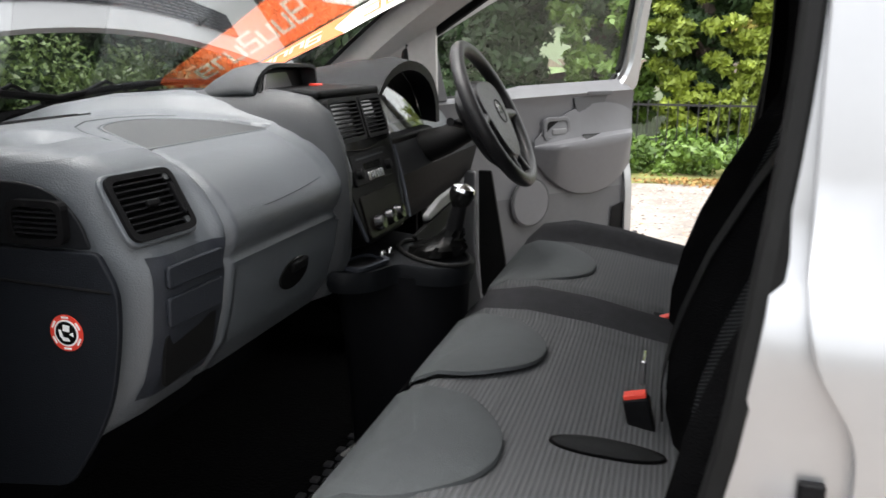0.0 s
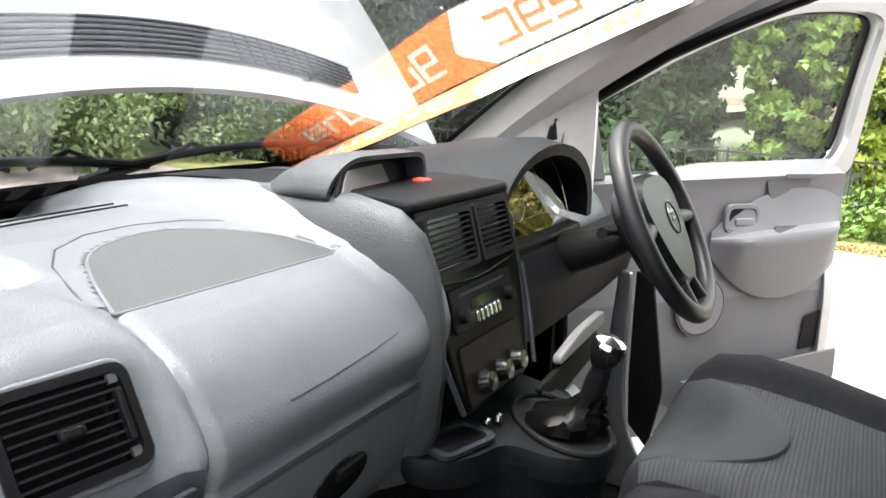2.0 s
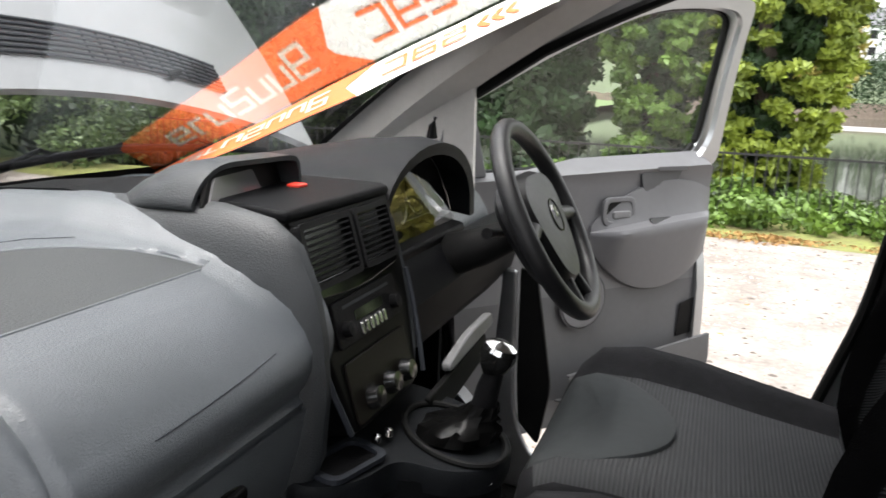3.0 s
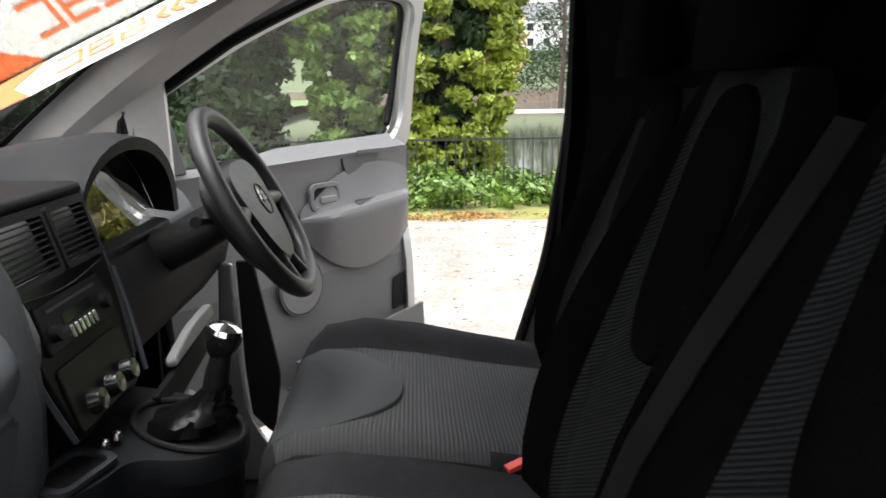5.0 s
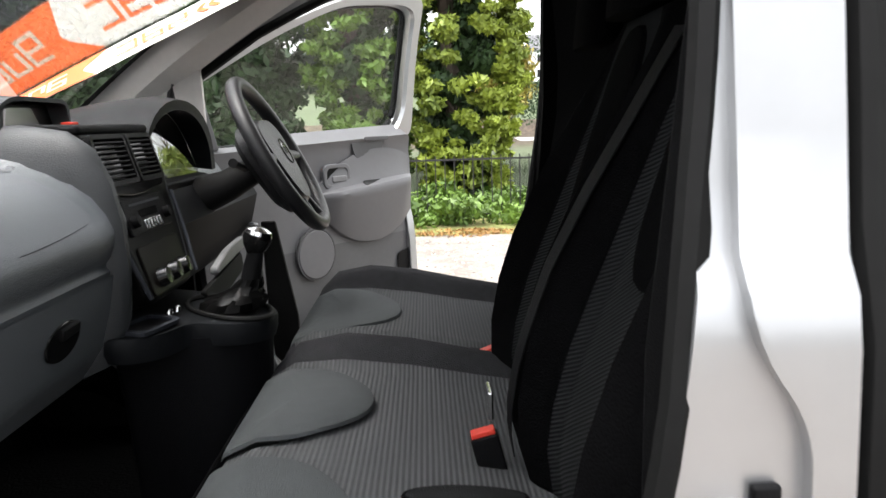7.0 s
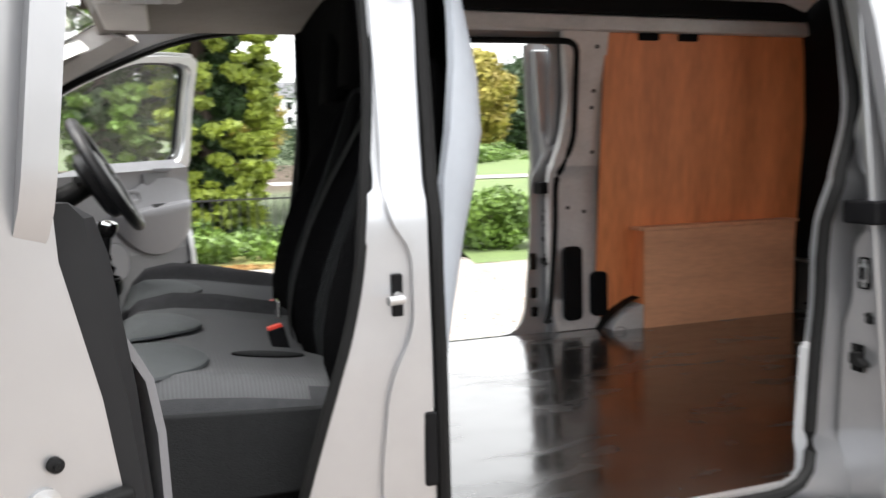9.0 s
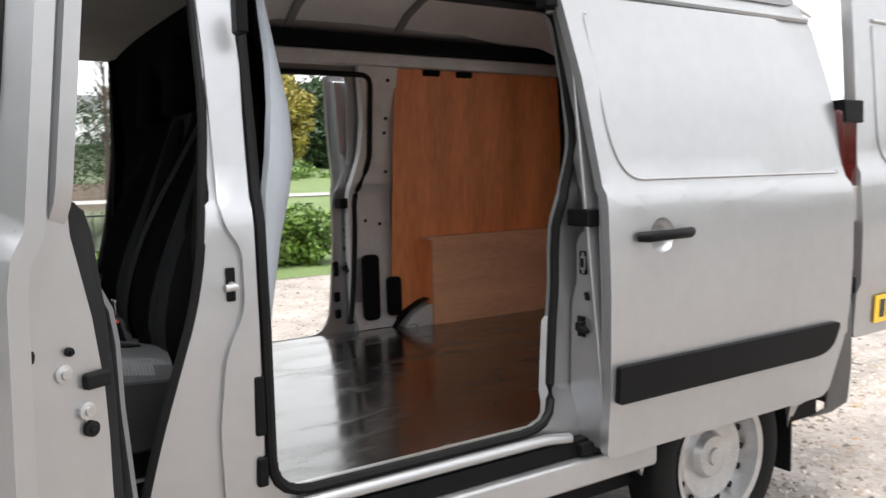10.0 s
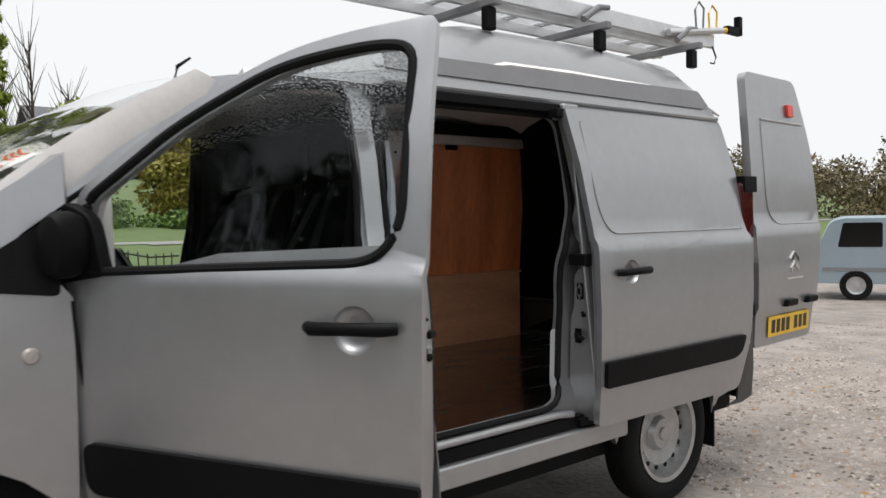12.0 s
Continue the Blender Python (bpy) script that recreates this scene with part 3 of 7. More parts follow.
for x in (0.9, 1.44, 2.0):
    part("roof_rib", skin([[(x + d, 0.17 + 1.57 * k / 12, under_roof(x) - 0.012 - 0.16 * abs(k / 6 - 1) ** 4) for k in range(13)] for d in (0.0, 0.035)]), GREY_BAND, van, "roof rib", solid=0.02)
part("near_header", boxes(((0.72, 0.16, 1.83), (1.72, 0.22, 1.95))), BLACK_PL, van, "black trim over the opening", bevel=0.01)
part("near_inner_panel", sheet([(1.70, 0.575), (2.96, 0.575), (2.92, 1.4), (2.85, 1.82), (1.72, 1.82), (1.72, 1.4)], (), ZS, (), near(0.075)), PLY, van, "plywood wall lining", solid=0.01, toward=TO_IN)
part("near_wheel_box", boxes(((2.0, 0.127, 0.572), (2.75, 0.25, 1.0))), PLY_LT, van, "plywood wheel arch box")
part("underbody", boxes(((-0.30, 0.12, 0.30), (2.0, 1.79, 0.46))), BLACK_PL, van, "dark underbody")
part("rear_crossmember", boxes(((2.70, 0.12, 0.34), (3.0, 1.79, 0.48))), BLACK_PL, van)
part("engine_bay", boxes(((-1.35, 0.35, 0.35), (-0.82, 1.56, 1.00))), BLACK_PL, van, "dark engine bay", bevel=0.05)


def bulk(u, v):
    out = curve([(0.57, 0.0), (0.80, 0.02), (0.893, 0.044), (0.994, 0.072), (1.076, 0.099), (1.218, 0.137), (1.315, 0.172), (1.413, 0.190), (1.51, 0.181), (1.60, 0.157), (1.75, 0.11), (1.9, 0.07)], v)
    inside = max(0.0, min(u - 0.10, 1.80 - u))
    return (0.69 + out * (1 - math.exp(-inside / 0.10)), u, v)


part("bulkhead", sheet([(0.10, 0.575), (1.78, 0.575), (1.76, 1.3), (1.72, 1.9), (0.17, 1.9), (0.11, 1.3)], (), [0.8, 0.89, 0.98, 1.1, 1.2, 1.3, 1.4, 1.52, 1.65, 1.8], [0.12, 0.14, 0.16, 0.18, 0.2, 0.225, 0.25, 0.35, 0.5, 0.75, 0.95, 1.2, 1.4, 1.65], bulk), BULK, van, "pale grey bulkhead panel", smooth=True, solid=0.015)
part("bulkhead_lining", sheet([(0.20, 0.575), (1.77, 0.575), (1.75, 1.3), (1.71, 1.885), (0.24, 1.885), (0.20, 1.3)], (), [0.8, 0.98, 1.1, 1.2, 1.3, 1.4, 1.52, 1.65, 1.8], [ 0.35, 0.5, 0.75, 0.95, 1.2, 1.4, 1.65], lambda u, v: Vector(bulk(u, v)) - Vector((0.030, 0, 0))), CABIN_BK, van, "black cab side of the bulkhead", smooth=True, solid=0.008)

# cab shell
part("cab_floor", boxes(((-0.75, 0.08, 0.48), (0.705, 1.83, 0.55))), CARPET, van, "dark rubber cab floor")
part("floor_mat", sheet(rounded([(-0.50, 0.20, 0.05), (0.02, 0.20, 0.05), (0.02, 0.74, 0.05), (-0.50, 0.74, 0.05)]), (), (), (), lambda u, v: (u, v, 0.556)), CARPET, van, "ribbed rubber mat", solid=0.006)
bm = bmesh.new()
for i in range(7):
    for k in range(11):
        c = (-0.235 + 0.028 * i + (0.014 if k % 2 else 0), 0.80 + 0.036 * k, 0.553)
        box(bm, (c[0] - 0.009, c[1] - 0.011, 0.548), (c[0] + 0.009, c[1] + 0.011, 0.556))
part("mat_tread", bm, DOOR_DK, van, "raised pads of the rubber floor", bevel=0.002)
part("floor_pipe", tube([(-0.161, 1.55, 0.562), (-0.178, 1.334, 0.562), (-0.187, 1.096, 0.562), (-0.215, 0.98, 0.558)], 0.007, 8), TRIM_LT, van, "pale edge strip on the cab floor", smooth=True)
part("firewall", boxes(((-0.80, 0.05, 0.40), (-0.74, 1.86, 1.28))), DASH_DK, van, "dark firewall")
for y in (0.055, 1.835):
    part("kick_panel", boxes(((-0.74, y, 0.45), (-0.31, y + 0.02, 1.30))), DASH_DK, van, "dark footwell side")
part("driver_sill", prism(rounded([(-0.30, 0.46, 0.02), (0.62, 0.46), (0.62, 0.60, 0.04), (0.20, 0.585, 0.05), (-0.10, 0.62, 0.1), (-0.26, 0.80, 0.05)]), 1.80, 1.86), SILVER, van, "bare silver door sill", bevel=0.012)
part("headlining", skin([[(x, 0.17 + (2 * CY - 0.34) * k / 12, z - 0.03 * abs(k / 6 - 1) ** 3) for k in range(13)] for x, z in ((0.03, 1.845), (0.15, 1.86), (0.40, 1.87), (0.72, 1.87))]), HEADLINE, van, "beige felt headlining", smooth=True, solid=0.02)
part("sun_visor", boxes(((0.06, 1.15, 1.80), (0.20, 1.60, 1.82))), TRIM_LT, van, "folded pale sun visor", bevel=0.008)
part("roof_console", boxes(((0.10, 0.82, 1.79), (0.30, 1.08, 1.835))), TRIM_LT, van, "pale overhead lamp console", bevel=0.02)
part("cab_lamp", boxes(((0.14, 0.88, 1.780), (0.24, 1.02, 1.79))), WHITE, van, "unlit cab lamp", bevel=0.004)


part("driver_jamb", prism(rounded([(-0.20, 0.55), (0.14, 0.55), (0.12, 0.585, 0.03), (-0.03, 0.625, 0.06), (-0.085, 0.72, 0.06), (-0.10, 0.83, 0.1), (-0.105, 1.12), (-0.14, 1.12), (-0.155, 0.85), (-0.175, 0.70)]), 1.795, 1.815), SILVER, van, "bare silver door post", bevel=0.008)
# Black band along the rear edge of the post.
part("jamb_band", prism(rounded([(-0.085, 0.72), (-0.03, 0.66, 0.02), (-0.005, 0.82, 0.03), (-0.06, 1.12), (-0.102, 1.12), (-0.095, 0.84)]), 1.82, 1.835), RUBBER, van, "black band beside the door post", bevel=0.006)


# windscreen
def screen(f, g, off=0.0):
    """Across f 0..1, up g 0..1."""
    a = 2 * f - 1
    base = Vector((-0.70 - 0.24 * (1 - a * a), CY + a * 0.88, 1.34 - 0.02 * (1 - a * a)))
    top = Vector((0.04 - 0.10 * (1 - a * a), CY + a * 0.765, 1.845 + 0.015 * (1 - a * a)))
    p = base.lerp(top, g)
    nrm = Vector((-0.55, 0, 0.8)).normalized()
    return p + nrm * (0.03 * math.sin(math.pi * g) + off)


ws = part("windscreen", skin([[screen(f / 24, g / 14) for f in range(25)] for g in range(15)]), GLASS_WS, van, "raked windscreen glass", smooth=True, solid=0.006, toward=(-0.5, 0, 0.8))
ws.visible_shadow = False
for s in (0, 1):
    o = -1 if s == 0 else 1
    rows, band = [], []
    for g in range(15):
        p = screen(s, g / 14)
        rows.append([p + Vector(q) for q in ((-0.02, -o * 0.022, -0.014), (0.0, o * 0.05, 0.012), (0.10, o * 0.055, -0.03), (0.12, o * 0.035, -0.06), (0.06, -o * 0.02, -0.045))])
        band.append([screen(s, g / 14, -0.006) + Vector((0, -o * w, 0)) for w in (-0.01, 0.045 + 0.03 * (1 - g / 14))])
    part("a_pillar", skin(rows, closed=True, cap=True), TRIM_LT, van, "light grey A-pillar trim", smooth=True)
    part("screen_band", skin(band), RUBBER, ws, "black ceramic edge band")
    part("a_pillar_foot", skin([[(-0.74 + 0.10 * k, (0.055 if s == 0 else 1.855) - o * w, 1.24 + h * (0.11 + 0.052 * k)) for h, w in ((0, 0.0), (0.5, 0.012), (1.0, 0.03))] for k in range(6)]), TRIM_LT, van, "pale trim at the foot of the pillar", smooth=True, solid=0.02)
part("screen_band", skin([[screen(f / 24, g, -0.006) for f in range(25)] for g in (-0.02, 0.055)]), RUBBER, ws, "black ceramic edge band")
part("scuttle", skin([[screen(f / 24, 0.0) + Vector((dx, 0, dz)) for f in range(25)] for dx, dz in ((0.0, -0.004), (-0.08, -0.03), (-0.10, -0.10))]), BLACK_PL, van, "black scuttle panel", smooth=True, solid=0.01)
for f0, f1 in ((0.10, 0.55), (0.50, 0.93)):
    wp = part("wiper", tube([screen(f0 + (f1 - f0) * k / 10, 0.03 + 0.035 * math.sin(math.pi * k / 10), 0.028 + 0.012 * math.sin(math.pi * k / 10)) for k in range(11)], 0.009, 8), BLACK_PL, van, "black windscreen wiper", smooth=True)
    part("wiper_arm", tube([screen(f0 - 0.02, -0.02, 0.03), screen(f0 + 0.10, 0.02, 0.055), screen(f0 + 0.24, 0.055, 0.05)], [0.013, 0.010, 0.008], 8), BLACK_PL, wp, smooth=True)
    for k in (0.25, 0.5, 0.75):
        part("wiper_claw", tube([screen(f0 + (f1 - f0) * (k - 0.1), 0.045, 0.034), screen(f0 + (f1 - f0) * k, 0.066, 0.052), screen(f0 + (f1 - f0) * (k + 0.1), 0.045, 0.034)], 0.005, 6), BLACK_PL, wp, smooth=True)
part("phone_clip", tube([(-0.215, 1.452, 1.452), (-0.213, 1.448, 1.475), (-0.205, 1.440, 1.492)], [0.012, 0.008, 0.004], 8), BLACK_PL, van, "small black clip on the dash")

# bonnet, raised
def hood(f, g, off=0.0):
    a = 2 * f - 1
    x0 = -0.155 * (1 - a * a)
    return Vector((x0 - g * 0.80, CY + a * (0.915 - 0.10 * g), 0.03 * (1 - a * a) - 0.10 * g * g + off))


BON = Matrix.Translation((-0.70, 0, 1.375)) @ Matrix.Rotation(radians(62), 4, "Y")
bonnet = part("bonnet", moved(skin([[hood(f / 28, g / 12) for f in range(29)] for g in range(13)]), BON), SILVER, van, "raised silver bonnet", smooth=True, solid=0.022, toward=(1, 0, 0.5))
part("bonnet_grille", moved(skin([[hood(f / 28, g, 0.003) for f in range(4, 24)] for g in (0.075, 0.10, 0.13, 0.165)]), BON), GREY_BAND, bonnet, "grey air intake grille", smooth=True, solid=0.004, toward=(1, 0, 0.5))
for i in range(7):
    g = 0.080 + 0.080 * i / 6
    part("grille_bar", moved(tube([hood(f / 28, g, 0.006) for f in range(4, 24)], 0.0032, 6), BON), DASH_EN, bonnet, smooth=True)
for fa, fb in ((4, 8), (17, 23)):
    for i in range(11):
        f = (fa + (fb - fa) * i / 10) / 28
        part("grille_rib", moved(tube([hood(f, 0.078, 0.004), hood(f, 0.162, 0.004)], 0.0022, 5), BON), RUBBER, bonnet)
part("washer_jet", moved(tube([hood(0.72, 0.08, 0.004), hood(0.73, 0.085, 0.022)], [0.012, 0.006], 8), BON), BLACK_PL, bonnet, smooth=True)

# banner strip leaning inside the windscreen; plain blocks stand for its print
H_F = [(0.0, 0.757), (0.25, 0.838), (0.5, 0.897), (0.75, 0.952), (1.0, 0.995)]
H_G = [(0.0, 0.035), (0.25, 0.225), (0.5, 0.435), (0.75, 0.66), (1.0, 0.90)]
LEN, WID = 1.0, 0.142


def ban(u, v, off=0.0):
    """A place on the banner: along the edge that touches the glass, and away from the glass."""
    g = u / LEN
    w = Vector((0.022 + 0.020 * min(1.0, g * 2), -0.088 - 0.034 * min(1.0, g * 2), -0.026 - 0.030 * min(1.0, g * 2))) / WID
    ed = screen(curve(H_F, min(g + 0.02, 1.0)), curve(H_G, min(g + 0.02, 1.0))) - screen(curve(H_F, g - 0.02), curve(H_G, g - 0.02))
    nn = w.cross(ed).normalized()
    return screen(curve(H_F, g), curve(H_G, g), -0.010) + w * v + nn * off


banner = tagged(link("advertising_banner", skin([[ban(LEN * i / 12, WID * k / 3) for k in range(4)] for i in range(13)]), PAPER), "orange and white advertising banner propped inside the windscreen", "banner")


def print_on(name, poly, mat, off=0.0015, label=""):
    bm = bmesh.new()
    bm.faces.new([bm.verts.new(ban(u, v, off)) for u, v in poly])
    return part(name, bm, mat, banner, label)


def field(name, ua, ub, mat, off, label=""):
    """A printed field between two lines u = ua(v) and u = ub(v)."""
    rows = []
    for i in range(25):
        rows.append([ban(ua(k / 8) + (ub(k / 8) - ua(k / 8)) * i / 24, WID * k / 8, off) for k in range(9)])
    return part(name, skin(rows), mat, banner, label, smooth=True)


def split(f):
    return curve([(0.0, 0.545), (0.45, 0.475), (1.0, 0.515)], f)


field("orange_field", lambda f: 0.0, split, ORANGE, 0.0015, "orange printed field")
# Back fields in darkened print colours that stand for dim light.
field("back_field", lambda f: 0.0, split, ORANGE_BACK, -0.0015, "back of the orange field, darkened as if dimly lit")
field("back_field", split, lambda f: LEN, CREAM_BACK, -0.0015, "cream back of the white field, darkened as if dimly lit")


def stroke(pts, w, mat, name):
    for (ua, va), (ub, vb) in zip(pts, pts[1:]):
        du, dv = ub - ua, vb - va
        k = w / 2 / math.hypot(du, dv)
        print_on(name, [(ua - dv * k - du * k, va + du * k - dv * k), (ub - dv * k + du * k, vb + du * k + dv * k), (ub + dv * k + du * k, vb - du * k + dv * k), (ua + dv * k - du * k, va - du * k - dv * k)], mat, 0.003)


def glyph(u, w, v0, v1, kind, mat):
    """A plain block in the place of a letter."""
    a, b, m_ = u, u + w, (v0 + v1) / 2
    ways = {"bowl": [[(b, v0), (a, v0), (a, v1), (b, v1), (b, m_), (a, m_)]], "cup": [[(a, v1), (a, v0), (b, v0), (b, v1)]], "arch": [[(a, v0), (a, v1), (b, v1)]],
            "open": [[(a, v0), (b, v0), (b, v1), (a, v1)]], "bar": [[(a, v0), (b, v0), (b, m_), (a, m_), (a, v1), (b, v1)]]}[kind]
    for way in ways:
        stroke(way, 0.010, mat, "print_block")


u = 0.085
for w, kind, h in ((0.036, "bowl", 0.62), (0.022, "arch", 0.62), (0.036, "cup", 0.62), (0.036, "bar", 0.74), (0.036, "cup", 0.62), (0.036, "cup", 0.62), (0.042, "bowl", 0.78)):
    glyph(u, w, WID * 0.30, WID * h, kind, PRINT_LT)
    u += w + 0.017
u = 0.575
for w, kind in ((0.050, "open"), (0.050, "bowl"), (0.050, "bar")):
    glyph(u, w, WID * 0.28, WID * 0.72, kind, ORANGE)
    u += w + 0.022
for i in range(3):
    a, e = u + 0.004 + i * 0.034, 0.018
    for poly in ([(a, WID * 0.5), (a + e, WID * 0.5), (a + e + 0.022, WID * 0.74), (a + 0.022, WID * 0.74)], [(a, WID * 0.5), (a + 0.022, WID * 0.26), (a + e + 0.022, WID * 0.26), (a + e, WID * 0.5)]):
        print_on("print_arrow", poly, ORANGE, 0.003)

# dash
def bulge(y):
    """How far the dash face draws back at its two ends."""
    e = min(y - 0.194, 1.88 - y)
    return curve([(0.0, 0.10), (0.004, 0.075), (0.010, 0.050), (0.020, 0.024), (0.032, 0.009), (0.05, 0.0)], e)


DASH_P = [(-0.90, 1.285), (-0.75, 1.325), (-0.60, 1.350), (-0.45, 1.359), (-0.32, 1.350), (-0.224, 1.337), (-0.185, 1.322), (-0.150, 1.303), (-0.125, 1.280), (-0.108, 1.255), (-0.099, 1.235), (-0.099, 1.218),
          (-0.106, 1.200), (-0.112, 1.192), (-0.112, 1.186), (-0.108, 1.180), (-0.118, 1.12), (-0.135, 1.06), (-0.17, 1.01), (-0.25, 0.96), (-0.40, 0.90), (-0.75, 0.86)]
# the housing of the outer vent, whose face leans back
DASH_E = [(-0.90, 1.285), (-0.75, 1.325), (-0.60, 1.349), (-0.45, 1.357), (-0.34, 1.356), (-0.26, 1.351), (-0.215, 1.344), (-0.188, 1.330), (-0.174, 1.312), (-0.150, 1.268), (-0.133, 1.236), (-0.122, 1.218),
          (-0.117, 1.205), (-0.116, 1.192), (-0.116, 1.186), (-0.116, 1.180), (-0.122, 1.12), (-0.140, 1.06), (-0.18, 1.00), (-0.26, 0.95), (-0.40, 0.90), (-0.75, 0.86)]
TRAY = rounded([(-0.224, 0.366, 0.006), (-0.224, 0.718, 0.006), (-0.30, 0.712, 0.04), (-0.375, 0.672, 0.05), (-0.418, 0.605, 0.05), (-0.412, 0.525, 0.05), (-0.375, 0.455, 0.05), (-0.30, 0.405, 0.04)], 6)
POCKET = rounded([(-0.440, 0.335, 0.03), (-0.425, 0.395, 0.03), (-0.325, 0.385, 0.03), (-0.290, 0.235, 0.03), (-0.345, 0.222, 0.03)], 5)


def inside(o, x, y):
    """Distance from a place inside an outline to its border, 0 outside."""
    hit, least = False, 9.0
    for i in range(len(o)):
        (xa, ya), (xb, yb) = o[i - 1], o[i]
        if (ya > y) != (yb > y) and x < (xb - xa) * (y - ya) / (yb - ya) + xa:
            hit = not hit
        d = Vector((xb - xa, yb - ya))
        t = min(1.0, max(0.0, ((x - xa) * d.x + (y - ya) * d.y) / max(d.length_squared, 1e-9)))
        least = min(least, math.hypot(x - xa - t * d.x, y - ya - t * d.y))
    return least if hit else 0.0


def dash_at(y, back=0.0, fine=0, tray=False):
    """The section of the dash at a place across the van."""
    e = curve([(0.325, 1.0), (0.345, 0.85), (0.362, 0.15), (0.372, 0.0)], y)
    prof = [(p[0] + (q[0] - p[0]) * e, p[1] + (q[1] - p[1]) * e) for p, q in zip(DASH_P, DASH_E)]
    if fine:
        cut = []
        for i, (p, q) in enumerate(zip(prof, prof[1:])):
            n = fine if 2 <= i <= 5 else 1
            cut += [(p[0] + (q[0] - p[0]) * k / n, p[1] + (q[1] - p[1]) * k / n) for k in range(n)]
        prof = cut + [prof[-1]]
    out = []
    for x, z in prof:
        k = min(1.0, max(0.0, (x + 0.75) / 0.45))
        dz = -0.15 * bulge(y) * k if x < -0.14 else -0.10 * bulge(y)
        if tray and z > 1.31:
            dz -= 0.036 * min(1.0, inside(TRAY, x, y) / 0.012) ** 0.7
            dz -= 0.016 * min(1.0, inside(POCKET, x, y) / 0.03) ** 0.8
        if z > 1.19:
            dz += 0.040 * curve([(0.70, 0.0), (0.73, 0.2), (0.765, 0.85), (0.79, 1.0), (1.05, 1.0), (1.15, 0.3)], y) * min(1.0, (z - 1.19) / 0.10)
        groove = 0.010 * max(0.0, 1 - abs(y - 0.366) / 0.010) if x > -0.24 else 0.0
        out.append((x - (bulge(y) + back + groove) * k, y, z + dz))
    return out


ys = [0.194, 0.196, 0.199, 0.203, 0.208, 0.214, 0.222, 0.232] + [0.240 + 0.0075 * k for k in range(15)] + [0.350, 0.354, 0.358, 0.362, 0.366, 0.370, 0.374, 0.378] + [0.385 + 0.0075 * k for k in range(56)]
dash = part("dashboard", skin([dash_at(y, 0.0, 16, True) for y in ys], cap=True), DASH, van, "two-tone grey moulded plastic dashboard", smooth=True)
part("dash_driver_side", skin([dash_at(y, 0.09) for y in (1.08, 1.2, 1.35, 1.5, 1.62, 1.72, 1.78, 1.82, 1.85, 1.87, 1.88)], cap=True), DASH, dash, smooth=True)
part("dash_middle", skin([dash_at(y, 0.08) for y in (0.79, 0.9, 1.10)], cap=True), DASH_DK, dash, smooth=True)
# darker end panel that carries the outer vents
def on_dash(y, z, off=0.0):
    p = dash_at(y)[6:]
    zs_, xs_ = [q[2] for q in p][::-1], [q[0] for q in p][::-1]
    return Vector((float(np.interp(z, zs_, xs_)) + off, y, z))


def dash_patch(ya, yb, za, zb, off, ny=8, nz=10):
    return skin([[on_dash(ya + (yb - ya) * i / ny, za + (zb - za) * k / nz, off) for k in range(nz + 1)] for i in range(ny + 1)])


def frame_at(o, u, v):
    """Pose whose local x runs along u and local y along v."""
    u, v = Vector(u).normalized(), Vector(v).normalized()
    w = u.cross(v).normalized()
    v = w.cross(u)
    return Matrix.Translation(o) @ Matrix((u, v, w)).transposed().to_4x4()


def plate_bm(outline, depth, m=None):
    """An outline (u, v) drawn out along local z from 0 to depth."""
    bm = bmesh.new()
    a = [bm.verts.new((u, v, 0)) for u, v in outline]
    b = [bm.verts.new((u, v, depth)) for u, v in outline]
    bm.faces.new(a[::-1])
    bm.faces.new(b)
    for i in range(len(a)):
        bm.faces.new((a[i - 1], a[i], b[i], b[i - 1]))
    if m:
        bm.transform(m)
    return bm


def disc_at(r, n=32):
    return [(r * math.cos(2 * math.pi * k / n), r * math.sin(2 * math.pi * k / n)) for k in range(n)]


def ring_bm(outer, inner, depth, m=None):
    """A frame between two outlines of equal count."""
    rows = [[(u, v, 0) for u, v in outer], [(u, v, depth) for u, v in outer], [(u, v, depth) for u, v in inner], [(u, v, 0) for u, v in inner]]
    bm = skin([list(r) for r in rows], closed=True)
    if m:
        bm.transform(m)
    return bm


def vent(parent, m, w, h, slats=8, r=0.012):
    body = part("air_vent", plate_bm(rrect(w, h, r), 0.004, m), GLOSS_BK, parent, "black air vent with slats")
    part("vent_frame", ring_bm(rrect(w + 0.008, h + 0.008, r + 0.004), rrect(w - 0.008, h - 0.008, r), 0.014, m), BLACK_PL, body)
    for i in range(slats):
        v = -h / 2 + 0.010 + (h - 0.02) * i / (slats - 1)
        part("slat", box(bmesh.new(), (-w / 2 + 0.006, v - 0.0008, 0.003), (w / 2 - 0.006, v + 0.0014, 0.013), m), SLAT, body)
    return body


VC = (Vector((-0.176, 0.261, 1.313)) + Vector((-0.136, 0.261, 1.244))) / 2
VL = frame_at(VC + Vector((0.004, 0, 0.002)), (0.10, 1, 0), (-0.040, 0, 0.069))
part("vent_surround", ring_bm(rrect(0.128, 0.098, 0.020), rrect(0.108, 0.078, 0.012), 0.007, VL @ Matrix.Translation((0, 0, -0.004))), DASH, dash, "rounded grey vent surround", bevel=0.003, smooth=True)
v = vent(dash, VL @ Matrix.Translation((0, 0, -0.006)), 0.110, 0.080, 8, 0.012)
part("vent_wheel", box(bmesh.new(), (0.041, -0.022, 0.002), (0.047, 0.022, 0.012), VL), BLACK_PL, v, bevel=0.002)
for dz in (-0.031, 0.031):
    part("vent_mark", box(bmesh.new(), (0.040, dz - 0.004, 0.004), (0.048, dz + 0.004, 0.0075), VL), TRAY_M, v)
